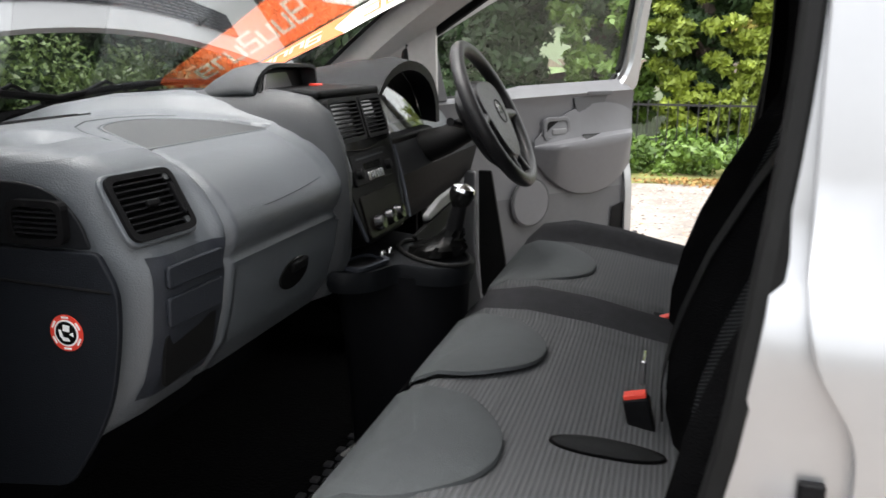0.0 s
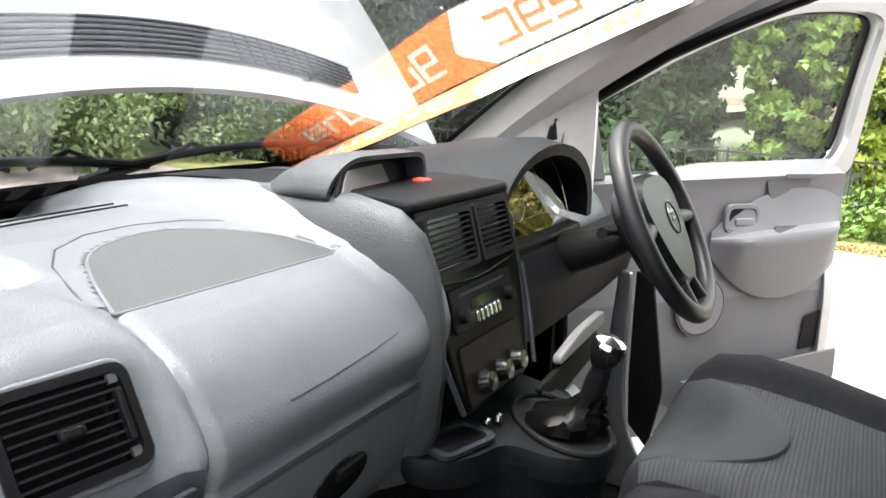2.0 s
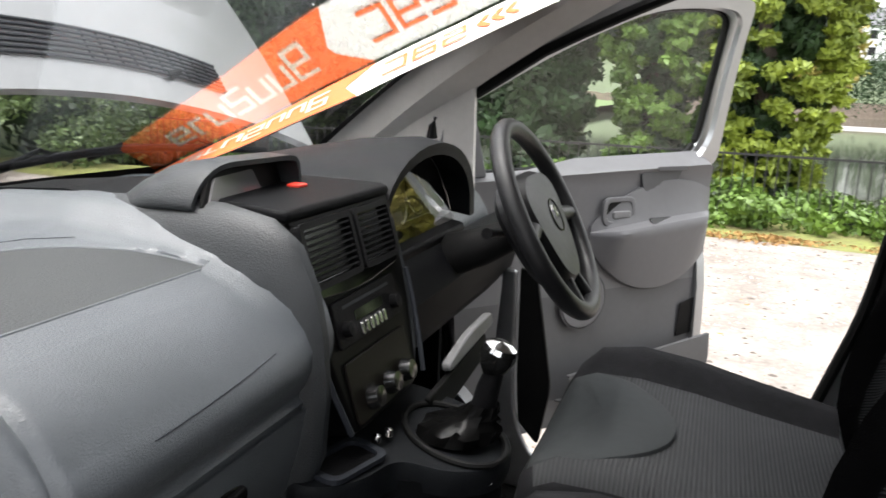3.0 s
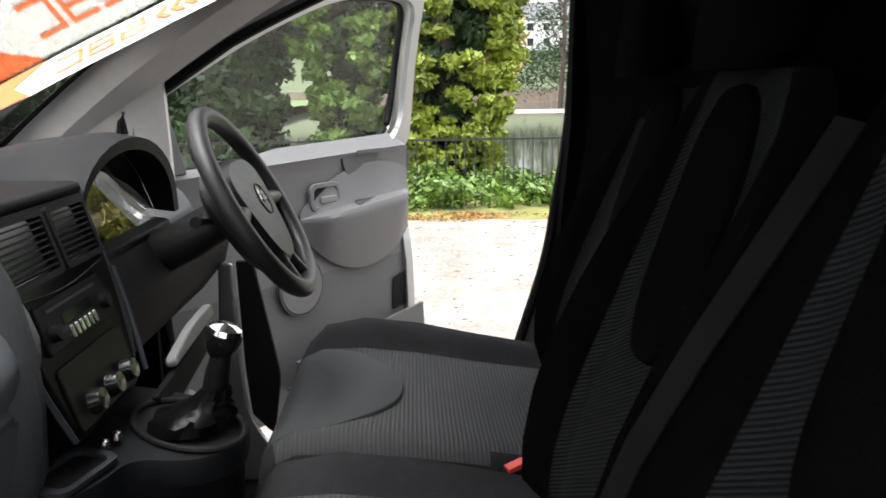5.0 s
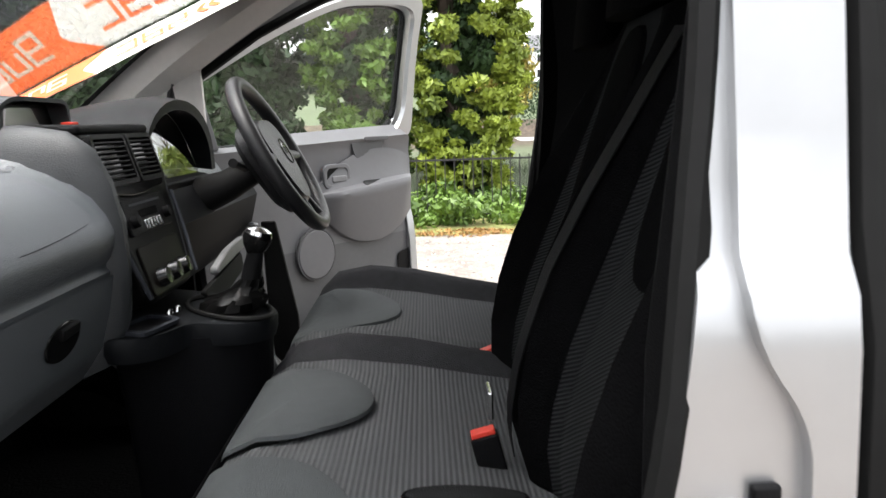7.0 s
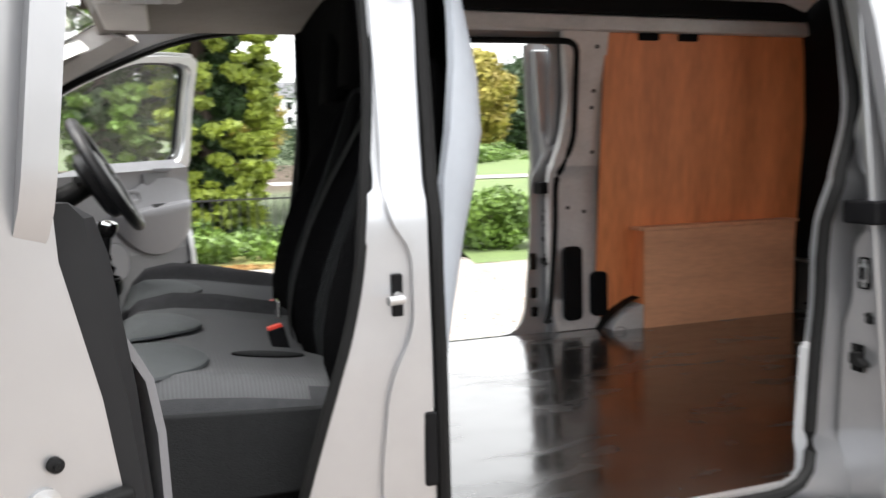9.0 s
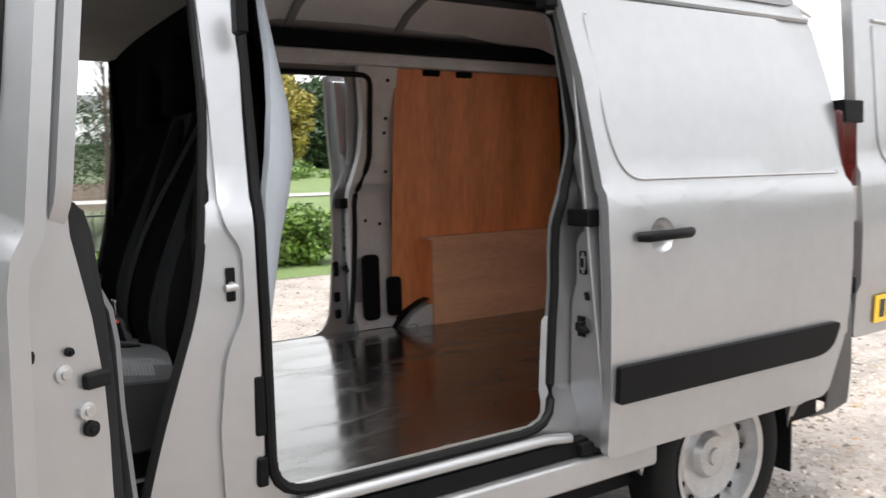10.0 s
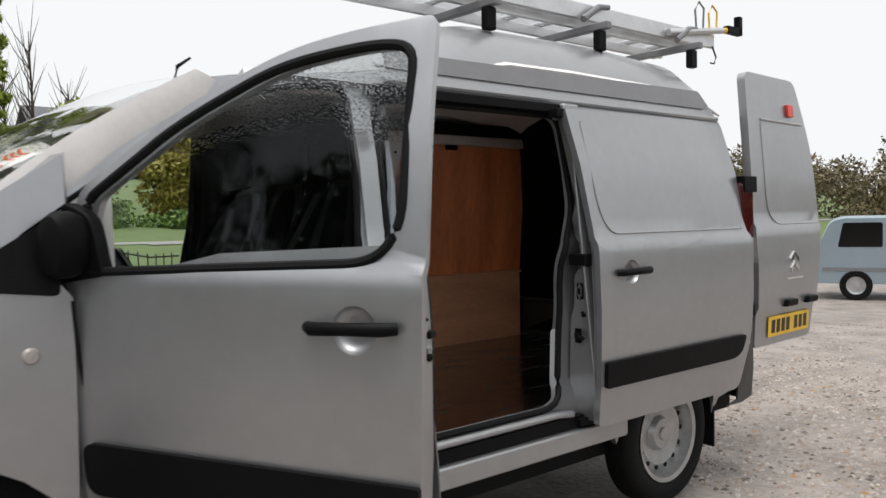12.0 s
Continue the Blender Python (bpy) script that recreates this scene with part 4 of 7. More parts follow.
part("vent_tab", box(bmesh.new(), (-0.014, -0.005, 0.006), (0.008, 0.004, 0.014), VL), BLACK_PL, v, bevel=0.003)
# dark end cap with a quarter-round top and a small demister vent
ENDC = frame_at((0, 0.192, 0), (1, 0.02, 0), (0, 0, 1))
cap_ = part("end_cap", plate_bm(rounded([(-0.40, 1.238, 0.004), (-0.181, 1.238, 0.006), (-0.192, 1.272, 0.03), (-0.222, 1.305, 0.03), (-0.27, 1.318, 0.03), (-0.40, 1.315, 0.01)]), 0.006, ENDC), DASH_CO, dash, "dark demister end cap", bevel=0.003)
vent(cap_, frame_at((-0.246, 0.1835, 1.270), (1, 0.02, 0), (0, 0, 1)), 0.072, 0.046, 5, 0.012)
part("end_panel", plate_bm(rounded([(-0.42, 0.90, 0.01), (-0.245, 0.92, 0.02), (-0.175, 1.02, 0.06), (-0.150, 1.12, 0.06), (-0.146, 1.19, 0.02), (-0.170, 1.236, 0.01), (-0.42, 1.236, 0.004)]), 0.010, ENDC), DASH_ED, dash, "blue-grey end panel darkened for its shade", bevel=0.006)
part("end_seam", tube([(-0.40, 0.174, 1.196), (-0.28, 0.1765, 1.193), (-0.20, 0.178, 1.190), (-0.155, 0.180, 1.188)], 0.0022, 6), RUBBER, dash)
# lower front panel under the outer vent: two blank covers and a black plate that paints a pocket's shade
part("front_panel", dash_patch(0.222, 0.358, 1.030, 1.222, 0.003, 10, 16), DASH_EN, dash, "blue-grey panel below the vent", smooth=True)
for zc, h in ((1.196, 0.030), (1.150, 0.040)):
    part("blank_cover", plate_bm(rrect(0.118, h, 0.006), 0.007, frame_at(on_dash(0.290, zc, 0.002), (0.03, 1, 0), (0.04, 0, 1))), DASH_EN, dash, bevel=0.003)
part("open_pocket", plate_bm(rounded([(-0.055, -0.038, 0.006), (0.050, -0.026, 0.02), (0.055, 0.038, 0.006), (-0.055, 0.034, 0.006)]), 0.005, frame_at(on_dash(0.290, 1.085, 0.002), (0.03, 1, 0), (0.14, 0, 1))), RUBBER, dash, "black plate for the shaded hollow of a pocket")
# airbag notice: white disc, red rim with pale ticks, plain dark mark
NOTE = frame_at((-0.222, 0.1785, 1.133), (1, 0.02, 0), (0, 0, 1)) @ Matrix.Translation((0, 0, 0.002))
note = part("airbag_label", plate_bm(disc_at(0.0235), 0.0012, NOTE), RED, dash, "round red and white warning label")
part("label_disc", plate_bm(disc_at(0.0172), 0.0016, NOTE), WHITE, note)
for k in range(6):
    part("label_tick", box(bmesh.new(), (-0.005, 0.0188, 0.0), (0.005, 0.0212, 0.0017), NOTE @ Matrix.Rotation(k * math.pi / 3, 4, "Z")), WHITE, note)
part("label_mark", plate_bm(disc_at(0.0150), 0.0021, NOTE), GLOSS_BK, note)
for pts in ([(-0.004, 0.003), (0.005, 0.002), (0.006, 0.010), (-0.003, 0.011)], [(-0.010, 0.004), (-0.007, 0.004), (-0.004, -0.005), (0.003, -0.006), (0.005, -0.010), (-0.004, -0.010), (-0.009, -0.004)], [(0.005, -0.001), (0.010, 0.002), (0.011, -0.004)]):
    part("label_gap", plate_bm(pts, 0.0026, NOTE), WHITE, note)
# glovebox
part("glovebox_lid", dash_patch(0.380, 0.772, 1.000, 1.174, 0.005, 10, 14), DASH, dash, "grey glovebox lid", smooth=True)
GL = frame_at(on_dash(0.572, 1.116, 0.004), (0, 1, 0.05), (0.15, 0, 1))
gl = part("glovebox_latch", plate_bm([(0.052 * math.cos(a * math.pi / 14), 0.026 * math.sin(a * math.pi / 14)) for a in range(28)], 0.004, GL), GLOSS_BK, dash, "oval black latch recess", bevel=0.002)
part("latch_lever", plate_bm(rrect(0.055, 0.016, 0.006, 0.012, 0.012), 0.010, GL), BLACK_PL, gl, bevel=0.003)
# crease lines pressed into the airbag panel
part("airbag_seam", tube([on_dash(0.47 + 0.21 * k / 8, 1.247 + 0.012 * (k / 8) ** 1.6, 0.0) for k in range(9)], 0.0007, 6), DASH_EN, dash)


# tray in the dash top, with its pale rim
def dash_top(x):
    return float(np.interp(x, [q[0] for q in DASH_P[:9]], [q[1] for q in DASH_P[:9]]))


TCX, TCY = -0.30, 0.57


def tray_ring(inset, drop):
    out = []
    for u, w in TRAY:
        d = Vector((TCX - u, TCY - w))
        k = min(1.0, inset / d.length)
        out.append((u + d.x * k, w + d.y * k, dash_top(u) - drop))
    return out


tr = part("dash_tray", skin([tray_ring(0.001, 0.0005), tray_ring(0.006, 0.010), tray_ring(0.012, 0.024), tray_ring(0.018, 0.031), tray_ring(0.03, 0.033), tray_ring(0.12, 0.033)], closed=True, cap=True), TRAY_M, dash, "grey rubber-lined tray", smooth=True)
part("tray_rim", tube([(u, w, dash_top(u) - 0.001) for u, w in TRAY], 0.0022, 8, closed=True), DASH, tr, smooth=True)
# fold that runs from the vent housing round behind the tray
FOLD = [(-0.235, 0.352), (-0.30, 0.378), (-0.36, 0.405), (-0.41, 0.445), (-0.445, 0.51), (-0.452, 0.59), (-0.435, 0.66), (-0.40, 0.71)]
part("top_fold", tube([(u, w, dash_top(u) - 0.0005) for u, w in FOLD], 0.0016, 6), DASH_EN, dash, smooth=True)
part("defroster_slot", tube([(-0.50 - 0.10 * (1 - ((y - CY) / 0.8) ** 2), y, dash_top(-0.55) + 0.003) for y in np.linspace(0.3, 0.70, 14)], 0.0015, 6), BLACK_PL, dash)
part("defroster_edge", tube([(-0.53 - 0.10 * (1 - ((y - CY) / 0.8) ** 2), y, dash_top(-0.58) + 0.003) for y in np.linspace(0.28, 0.70, 14)], 0.0015, 6), DASH_DK, dash)
# dark collar that sweeps from the display down beside the centre stack
COL = [(-0.46, 1.392), (-0.34, 1.400), (-0.24, 1.400), (-0.165, 1.388), (-0.125, 1.36), (-0.102, 1.31), (-0.090, 1.25), (-0.086, 1.18), (-0.092, 1.10), (-0.12, 1.03)]
rows = []
for y, dx, dz in ((0.724, -0.060, -0.060), (0.733, -0.030, -0.030), (0.743, -0.010, -0.012), (0.755, 0.0, 0.0), (0.768, 0.0, 0.004), (0.782, -0.022, -0.002)):
    rows.append([(x + dx, y + 0.03 * max(0, (-0.14 - x)) / 0.28, z + dz * (1 if z > 1.3 else 0.4)) for x, z in COL])
part("collar", skin(rows), DASH_MD, dash, "dark grey curved collar", smooth=True)

# centre stack
S0, S1 = Vector((-0.158, 0, 1.402)), Vector((-0.070, 0, 1.108))
UP = (S0 - S1).normalized()
STK = frame_at((S0 + S1) / 2 + Vector((0, 0.920, 0)), (0, 1, 0), UP)
SH = (S0 - S1).length
stack = part("centre_console_panel", plate_bm(rounded([(-0.148, SH / 2, 0.02), (-0.146, 0.02, 0.05), (-0.11, -SH / 2, 0.03), (0.12, -SH / 2, 0.03), (0.165, 0.0, 0.05), (0.172, SH / 2, 0.02)]), -0.16, STK), STACK_BK, dash, "satin black centre panel", bevel=0.012)
TOPB = part("console_hood", plate_bm(rounded([(-0.150, 0.0, 0.015), (0.18, 0.0, 0.03), (0.165, 0.24, 0.04), (-0.10, 0.24, 0.04)]), 0.018, frame_at((-0.150, 0.920, 1.384), (0, 1, 0), (-1, 0, 0.02))), DASH_DK, dash, "dark console top", bevel=0.008)
part("hazard_switch", plate_bm(rrect(0.026, 0.022, 0.004), 0.006, frame_at((-0.245, 0.965, 1.4022), (0, 1, 0), (-1, 0, 0))), RED, TOPB, "red hazard switch", bevel=0.002)
for yc, w in ((-0.072, 0.135), (0.068, 0.112)):
    vent(stack, STK @ Matrix.Translation((yc, SH / 2 - 0.064, 0.001)), w, 0.078, 8, 0.006)
part("vent_bridge", plate_bm(rounded([(-0.15, 0.058, 0.01), (0.14, 0.058, 0.01), (0.13, 0.036, 0.01), (0.02, 0.026, 0.02), (-0.03, 0.026, 0.02), (-0.14, 0.036, 0.01)]), 0.007, STK), GLOSS_BK, stack, bevel=0.003)
radio = part("radio", plate_bm(rrect(0.200, 0.062, 0.006, 0.0, -0.008), 0.006, STK), BLACK_PL, stack, "black car radio", bevel=0.002)
for i in range(6):
    part("radio_button", plate_bm(rrect(0.008, 0.017, 0.003, -0.036 + i * 0.0145, -0.026), 0.011, STK), CHROME, radio, bevel=0.0015)
part("radio_slot", plate_bm(rrect(0.15, 0.004, 0.001, 0.0, 0.012), 0.0068, STK), DASH_EN, radio)
part("radio_display", plate_bm(rrect(0.09, 0.014, 0.002, 0.0, -0.006), 0.0068, STK), GLOSS_BK, radio)
for u in (-0.078, 0.078):
    part("radio_knob", moved(lathe([(0.0005, 0.018), (0.010, 0.017), (0.011, 0.005)], (0, 0, 0), "z", 16), STK @ Matrix.Translation((u, -0.016, 0))), BLACK_PL, radio, smooth=True)
part("lower_panel", plate_bm(rrect(0.20, 0.085, 0.01, 0.0, -0.100), 0.004, STK), SMOKE, stack, "glossy smoked lower panel", bevel=0.002)
for u in (-0.05, 0.01, 0.065):
    part("heater_knob", moved(lathe([(0.0005, 0.020), (0.014, 0.019), (0.018, 0.004)], (0, 0, 0), "z", 18), STK @ Matrix.Translation((u, -0.118, 0))), GLOSS_BK, stack, smooth=True)
for u in (-0.150, 0.146):
    part("console_trim", tube([STK @ Vector((u * s, w, 0.006)) for s, w in ((1.06, 0.02), (1.04, -0.03), (0.98, -0.08), (0.86, -0.14))], 0.004, 8), DASH_EN, stack, smooth=True)

# display pod on the dash top
pod_o = [(-0.118, 0.0), (-0.100, 0.034), (-0.072, 0.054), (-0.045, 0.060), (0.112, 0.058), (0.130, 0.048), (0.136, 0.0)]
rows = []
for d, s, up_, lo_ in ((0.0, 1.0, 1.0, 0.0), (0.04, 0.99, 1.03, 0.0), (0.08, 0.93, 0.95, -0.004), (0.12, 0.80, 0.72, -0.010), (0.16, 0.62, 0.36, -0.016), (0.19, 0.48, 0.04, -0.02)):
    rows.append([Vector((-0.258 - 0.20 * max(0.0, -u - 0.03) - d, 0.868 + u * s, 1.390 + lo_ + w * up_)) for u, w in rounded([(p[0], p[1], 0.02) for p in pod_o])])
pod = part("display_pod", skin(rows, closed=True), DASH_MD, dash, "dark hooded display pod", smooth=True, solid=0.007)
PODF = frame_at((-0.278, 0.868, 1.394), (-0.10, 1, 0), (-0.15, 0, 1))
part("pod_face", plate_bm(rounded([(-0.108, 0.0, 0.01), (-0.080, 0.043, 0.02), (0.110, 0.047, 0.01), (0.124, 0.0, 0.01)]), 0.006, PODF), RUBBER, pod)
part("pod_screen", plate_bm(rounded([(-0.096, 0.003, 0.004), (-0.074, 0.036, 0.010), (0.030, 0.038, 0.006), (0.052, 0.005, 0.004)]), 0.009, PODF), SCREEN_M, pod, "blank grey display")

# instrument binnacle
def hood_ring(x, s, lift=0.0):
    return [Vector((x, 1.305 + 0.250 * s * math.cos(math.pi * (1 - k / 16)), 1.290 + lift + (0.163 * s) * math.sin(math.pi * k / 16) ** 0.75)) for k in range(17)]


binn = part("instrument_hood", skin([hood_ring(-0.150, 1.0), hood_ring(-0.20, 1.02, 0.006), hood_ring(-0.30, 1.0), hood_ring(-0.42, 0.92, -0.01), hood_ring(-0.55, 0.75, -0.01)]), DASH_CO, dash, "dark grey hooded instrument binnacle", smooth=True, solid=0.022)
INS = frame_at((-0.245, 1.300, 1.355), (0, 1, 0), (-0.32, 0, 1))
ins = part("instrument_face", plate_bm(rounded([(-0.175, -0.085, 0.02), (0.175, -0.085, 0.02), (0.165, 0.03, 0.06), (0.09, 0.075, 0.05), (-0.09, 0.075, 0.05), (-0.165, 0.03, 0.06)]), 0.004, INS), BLACK_PL, binn)
for u, r in ((-0.105, 0.045), (0.0, 0.056), (0.105, 0.045)):
    part("dial", ring_bm([(u + r * math.cos(a * math.pi / 16), r * math.sin(a * math.pi / 16) - 0.012) for a in range(32)], [(u + (r - 0.003) * math.cos(a * math.pi / 16), (r - 0.003) * math.sin(a * math.pi / 16) - 0.012) for a in range(32)], 0.008, INS), CHROME, ins)
part("clock_display", plate_bm(rrect(0.05, 0.022, 0.003, 0.0, -0.05), 0.007, INS), SCREEN_M, ins)
lens_ = part("instrument_cover", plate_bm(rounded([(-0.18, -0.09, 0.02), (0.18, -0.09, 0.02), (0.17, 0.035, 0.06), (0.09, 0.085, 0.05), (-0.09, 0.085, 0.05), (-0.17, 0.035, 0.06)]), 0.003, frame_at((-0.195, 1.300, 1.357), (0, 1, 0), (-0.30, 0, 1))), SMOKE_GL, binn, "shiny clear instrument cover")
lens_.visible_shadow = False
part("binnacle_lip", plate_bm(rounded([(-0.19, 0.0, 0.02), (0.19, 0.0, 0.02), (0.17, 0.09, 0.03), (-0.17, 0.09, 0.03)]), 0.03, frame_at((-0.150, 1.300, 1.252), (0, 1, 0), (-1, 0, 0.2))), DASH_DK, binn, bevel=0.008)
# Near-black colour stands for the shade beneath the binnacle.
part("knee_panel", skin([[(-0.13 + dx, y, z) for dx, z in ((-0.02, 1.27), (0.02, 1.20), (0.0, 1.12), (-0.06, 1.05), (-0.16, 0.98))] for y in (1.10, 1.25, 1.45, 1.70, 1.84)]), DASH_DK, dash, "lower driver panel darkened for shade", smooth=True, solid=0.02)
BLADE = frame_at((-0.060, 1.175, 1.118), (0.02, 0.284, 0.022), (-0.2, -0.05, 1))
part("lower_trim_blade", plate_bm(rounded([(-0.060, -0.018, 0.008), (0.150, -0.006, 0.012), (0.150, 0.018, 0.012), (0.04, 0.016, 0.03), (-0.060, -0.002, 0.008)]), 0.018, BLADE), GREY_BAND, dash, "pale grey trim blade under the column", bevel=0.005)
# Solid black plate; the shade of the open cubby is its colour.
part("cubby", plate_bm(rounded([(-0.12, -0.075, 0.01), (0.11, -0.050, 0.02), (0.12, -0.012, 0.01), (-0.14, -0.028, 0.01)]), 0.012, BLADE), RUBBER, dash, "black plate for the shaded hollow of a cubby", bevel=0.004)
part("stack_side_trim", skin([[STK @ Vector((0.165 + e, w, d)) for e, w, d in ((0.0, 0.10, 0.0), (0.012, 0.0, -0.005), (0.0, -0.09, -0.01), (-0.04, -0.15, -0.01))], [STK @ Vector((0.20 + e, w, d)) for e, w, d in ((0.0, 0.10, -0.05), (0.012, 0.0, -0.05), (0.0, -0.09, -0.05), (-0.04, -0.15, -0.05))]]), DASH_MD, dash, "grey trim strip beside the centre panel", smooth=True, solid=0.006)

# gear console
GC = rounded([(-0.170, 0.745, 0.03), (-0.105, 0.728, 0.03), (-0.055, 0.775, 0.04), (-0.035, 0.865, 0.03), (0.045, 0.868, 0.05), (0.098, 0.925, 0.05), (0.095, 1.01, 0.05), (0.02, 1.085, 0.05), (-0.10, 1.115, 0.03), (-0.17, 1.11, 0.02)], 5)
GB = rounded([(-0.170, 0.84, 0.03), (-0.09, 0.84, 0.03), (0.03, 0.875, 0.05), (0.088, 0.935, 0.05), (0.085, 1.01, 0.05), (0.015, 1.07, 0.05), (-0.10, 1.08, 0.03), (-0.17, 1.08, 0.02)], 5)


def ring_z(o, z, cx, cy, s, tilt=0.0):
    return [((u - cx) * s + cx, (w - cy) * s + cy, z + (-(u - cx)) * tilt) for u, w in o]


gbody = part("gear_console_body", skin([ring_z(GB, 0.55, 0.0, 0.97, 0.80), ring_z(GB, 0.90, 0.0, 0.97, 0.92), ring_z(GB, 1.035, 0.0, 0.97, 1.0, 0.08)], closed=True, cap=True), DASH_DK, van, "dark gear lever console", smooth=True)
gcon = part("console_top", skin([ring_z(GC, 1.022, -0.02, 0.93, 0.96, 0.08), ring_z(GC, 1.036, -0.02, 0.93, 0.99, 0.10), ring_z(GC, 1.056, -0.02, 0.93, 1.0, 0.10), ring_z(GC, 1.062, -0.02, 0.93, 0.98, 0.10)], closed=True, cap=True), DASH_CO, gbody, "dark moulded console top", smooth=True)
CON = frame_at((-0.088, 0.812, 1.072), (0.28, 1, 0), (-1, 0.28, 0.10))
part("console_tray", plate_bm(rrect(0.085, 0.044, 0.016), 0.0022, CON), BLACK_PL, gcon, "small open coin tray")
part("tray_lip", ring_bm(rrect(0.112, 0.066, 0.020), rrect(0.090, 0.050, 0.016), 0.007, CON), DASH_EN, gcon)
for u in (-0.012, 0.014):
    part("mirror_switch", moved(lathe([(0.0005, 0.014), (0.006, 0.012), (0.008, 0.003)], (0, 0, 0), "z", 12), CON @ Matrix.Translation((0.082 + u, 0.004, 0))), CHROME, gcon, smooth=True)
BOOT = [(0.060, 1.052), (0.055, 1.066), (0.047, 1.073), (0.038, 1.078), (0.030, 1.084), (0.025, 1.092), (0.021, 1.104)]
rows = []
for i, (r, z) in enumerate(BOOT):
    t = i / 6
    rows.append([(0.012 + 0.040 * t + r * (1 + (0.16 * math.sin(k * 2.4 + i) if 0 < i < 6 else 0)) * math.cos(k * math.pi / 14), 0.978 + 0.0 * t + r * 1.0 * (1 + (0.16 * math.sin(k * 1.9 + i * 2) if 0 < i < 6 else 0)) * math.sin(k * math.pi / 14), z + 0.012) for k in range(28)])
part("gear_gaiter", skin(rows, closed=True), VINYL_BK, gcon, "creased black vinyl gaiter", smooth=True)
part("gaiter_ring", tube([(0.008 + 0.078 * math.cos(a * math.pi / 16) - 0.03 * math.sin(a * math.pi / 16), 0.976 + 0.082 * math.sin(a * math.pi / 16), 1.066 - 0.10 * (0.03 + 0.078 * math.cos(a * math.pi / 16) - 0.03 * math.sin(a * math.pi / 16))) for a in range(32)], 0.005, 8, closed=True), RUBBER, gcon, smooth=True)
lever = part("gear_lever", tube([(0.046, 0.978, 1.085), (0.050, 0.978, 1.11), (0.056, 0.977, 1.14), (0.064, 0.976, 1.168)], [0.020, 0.0185, 0.017, 0.014], 14), BLACK_PL, gcon, smooth=True)
KN = frame_at((0.066, 0.978, 1.186), (1, 0, -0.3), (0, 1, 0))
part("gear_knob", moved(lathe([(0.0005, -0.026), (0.014, -0.025), (0.022, -0.012), (0.0265, 0.002), (0.0255, 0.012)], (0, 0, 0), "z", 24), KN), GLOSS_BK, lever, smooth=True)
part("knob_cap", moved(lathe([(0.0255, 0.012), (0.023, 0.019), (0.014, 0.024), (0.0005, 0.026)], (0, 0, 0), "z", 24), KN), CHROME, lever, "satin silver cap", smooth=True)

# steering wheel
SW = frame_at((0.047, 1.370, 1.326), (0, 1, 0), (-0.48, 0.02, 0.88))
rim = [(0.181 * math.cos(a * math.pi / 28), 0.181 * math.sin(a * math.pi / 28), 0) for a in range(56)]
wheel_ = part("steering_wheel", moved(tube(rim, 0.0175, 12, closed=True), SW), WHEEL_BK, van, "black three-spoke steering wheel", smooth=True)
HUB = rounded([(-0.085, 0.035, 0.03), (-0.06, -0.045, 0.04), (-0.03, -0.085, 0.03), (0.03, -0.085, 0.03), (0.06, -0.045, 0.04), (0.085, 0.035, 0.03), (0.05, 0.062, 0.03), (-0.05, 0.062, 0.03)])
rows = [[(u * s * 1.52, v_ * s * 1.50, d) for u, v_ in HUB] for s, d in ((0.8, -0.06), (1.0, -0.045), (1.02, -0.01), (0.9, 0.008), (0.55, 0.014), (0.05, 0.016))]
part("hub", moved(skin([[Vector(p) for p in r] for r in rows], closed=True, cap=True), SW), WHEEL_BK, wheel_, "padded hub", smooth=True)
part("hub_badge", ring_bm([(0.032 * math.cos(a * math.pi / 12), 0.032 * math.sin(a * math.pi / 12)) for a in range(24)], [(0.030 * math.cos(a * math.pi / 12), 0.030 * math.sin(a * math.pi / 12)) for a in range(24)], 0.0175, SW), GLOSS_BK, wheel_)
bm = bmesh.new()
for dv in (0.0, 0.012):
    for s in (-1, 1):
        box(bm, (-0.0015, -0.003, 0.015), (0.012, 0.003, 0.0185), SW @ Matrix.Translation((0, dv + 0.004, 0)) @ Matrix.Scale(s, 4, (1, 0, 0)) @ Matrix.Rotation(radians(-38), 4, "Z"))
part("hub_emblem", bm, CHROME, wheel_, "plain silver emblem")
for x0, y0, x1, y1, r in ((-0.075, 0.0, -0.178, -0.015, 0.02), (0.075, 0.0, 0.178, -0.015, 0.02), (-0.022, -0.07, -0.045, -0.175, 0.014), (0.022, -0.07, 0.045, -0.175, 0.014)):
    part("spoke", moved(tube([(x0, y0, -0.012), ((x0 + x1) / 2, (y0 + y1) / 2, -0.008), (x1, y1, 0.0)], [r, r * 0.85, r * 0.75], 10), SW), WHEEL_BK, wheel_, smooth=True)
part("steering_column", tube([SW @ Vector((0, 0, -0.05)), SW @ Vector((0, 0, -0.14)), SW @ Vector((0, 0.02, -0.26))], [0.030, 0.036, 0.05], 16), RUBBER, van, "black column shroud", smooth=True)
for s in (-1, 1):
    part("column_stalk", moved(tube([(s * 0.05, 0.01, -0.075), (s * 0.12, 0.02, -0.07), (s * 0.165, 0.025, -0.065)], [0.008, 0.007, 0.010], 10), SW), BLACK_PL, van, "control stalk", smooth=True)


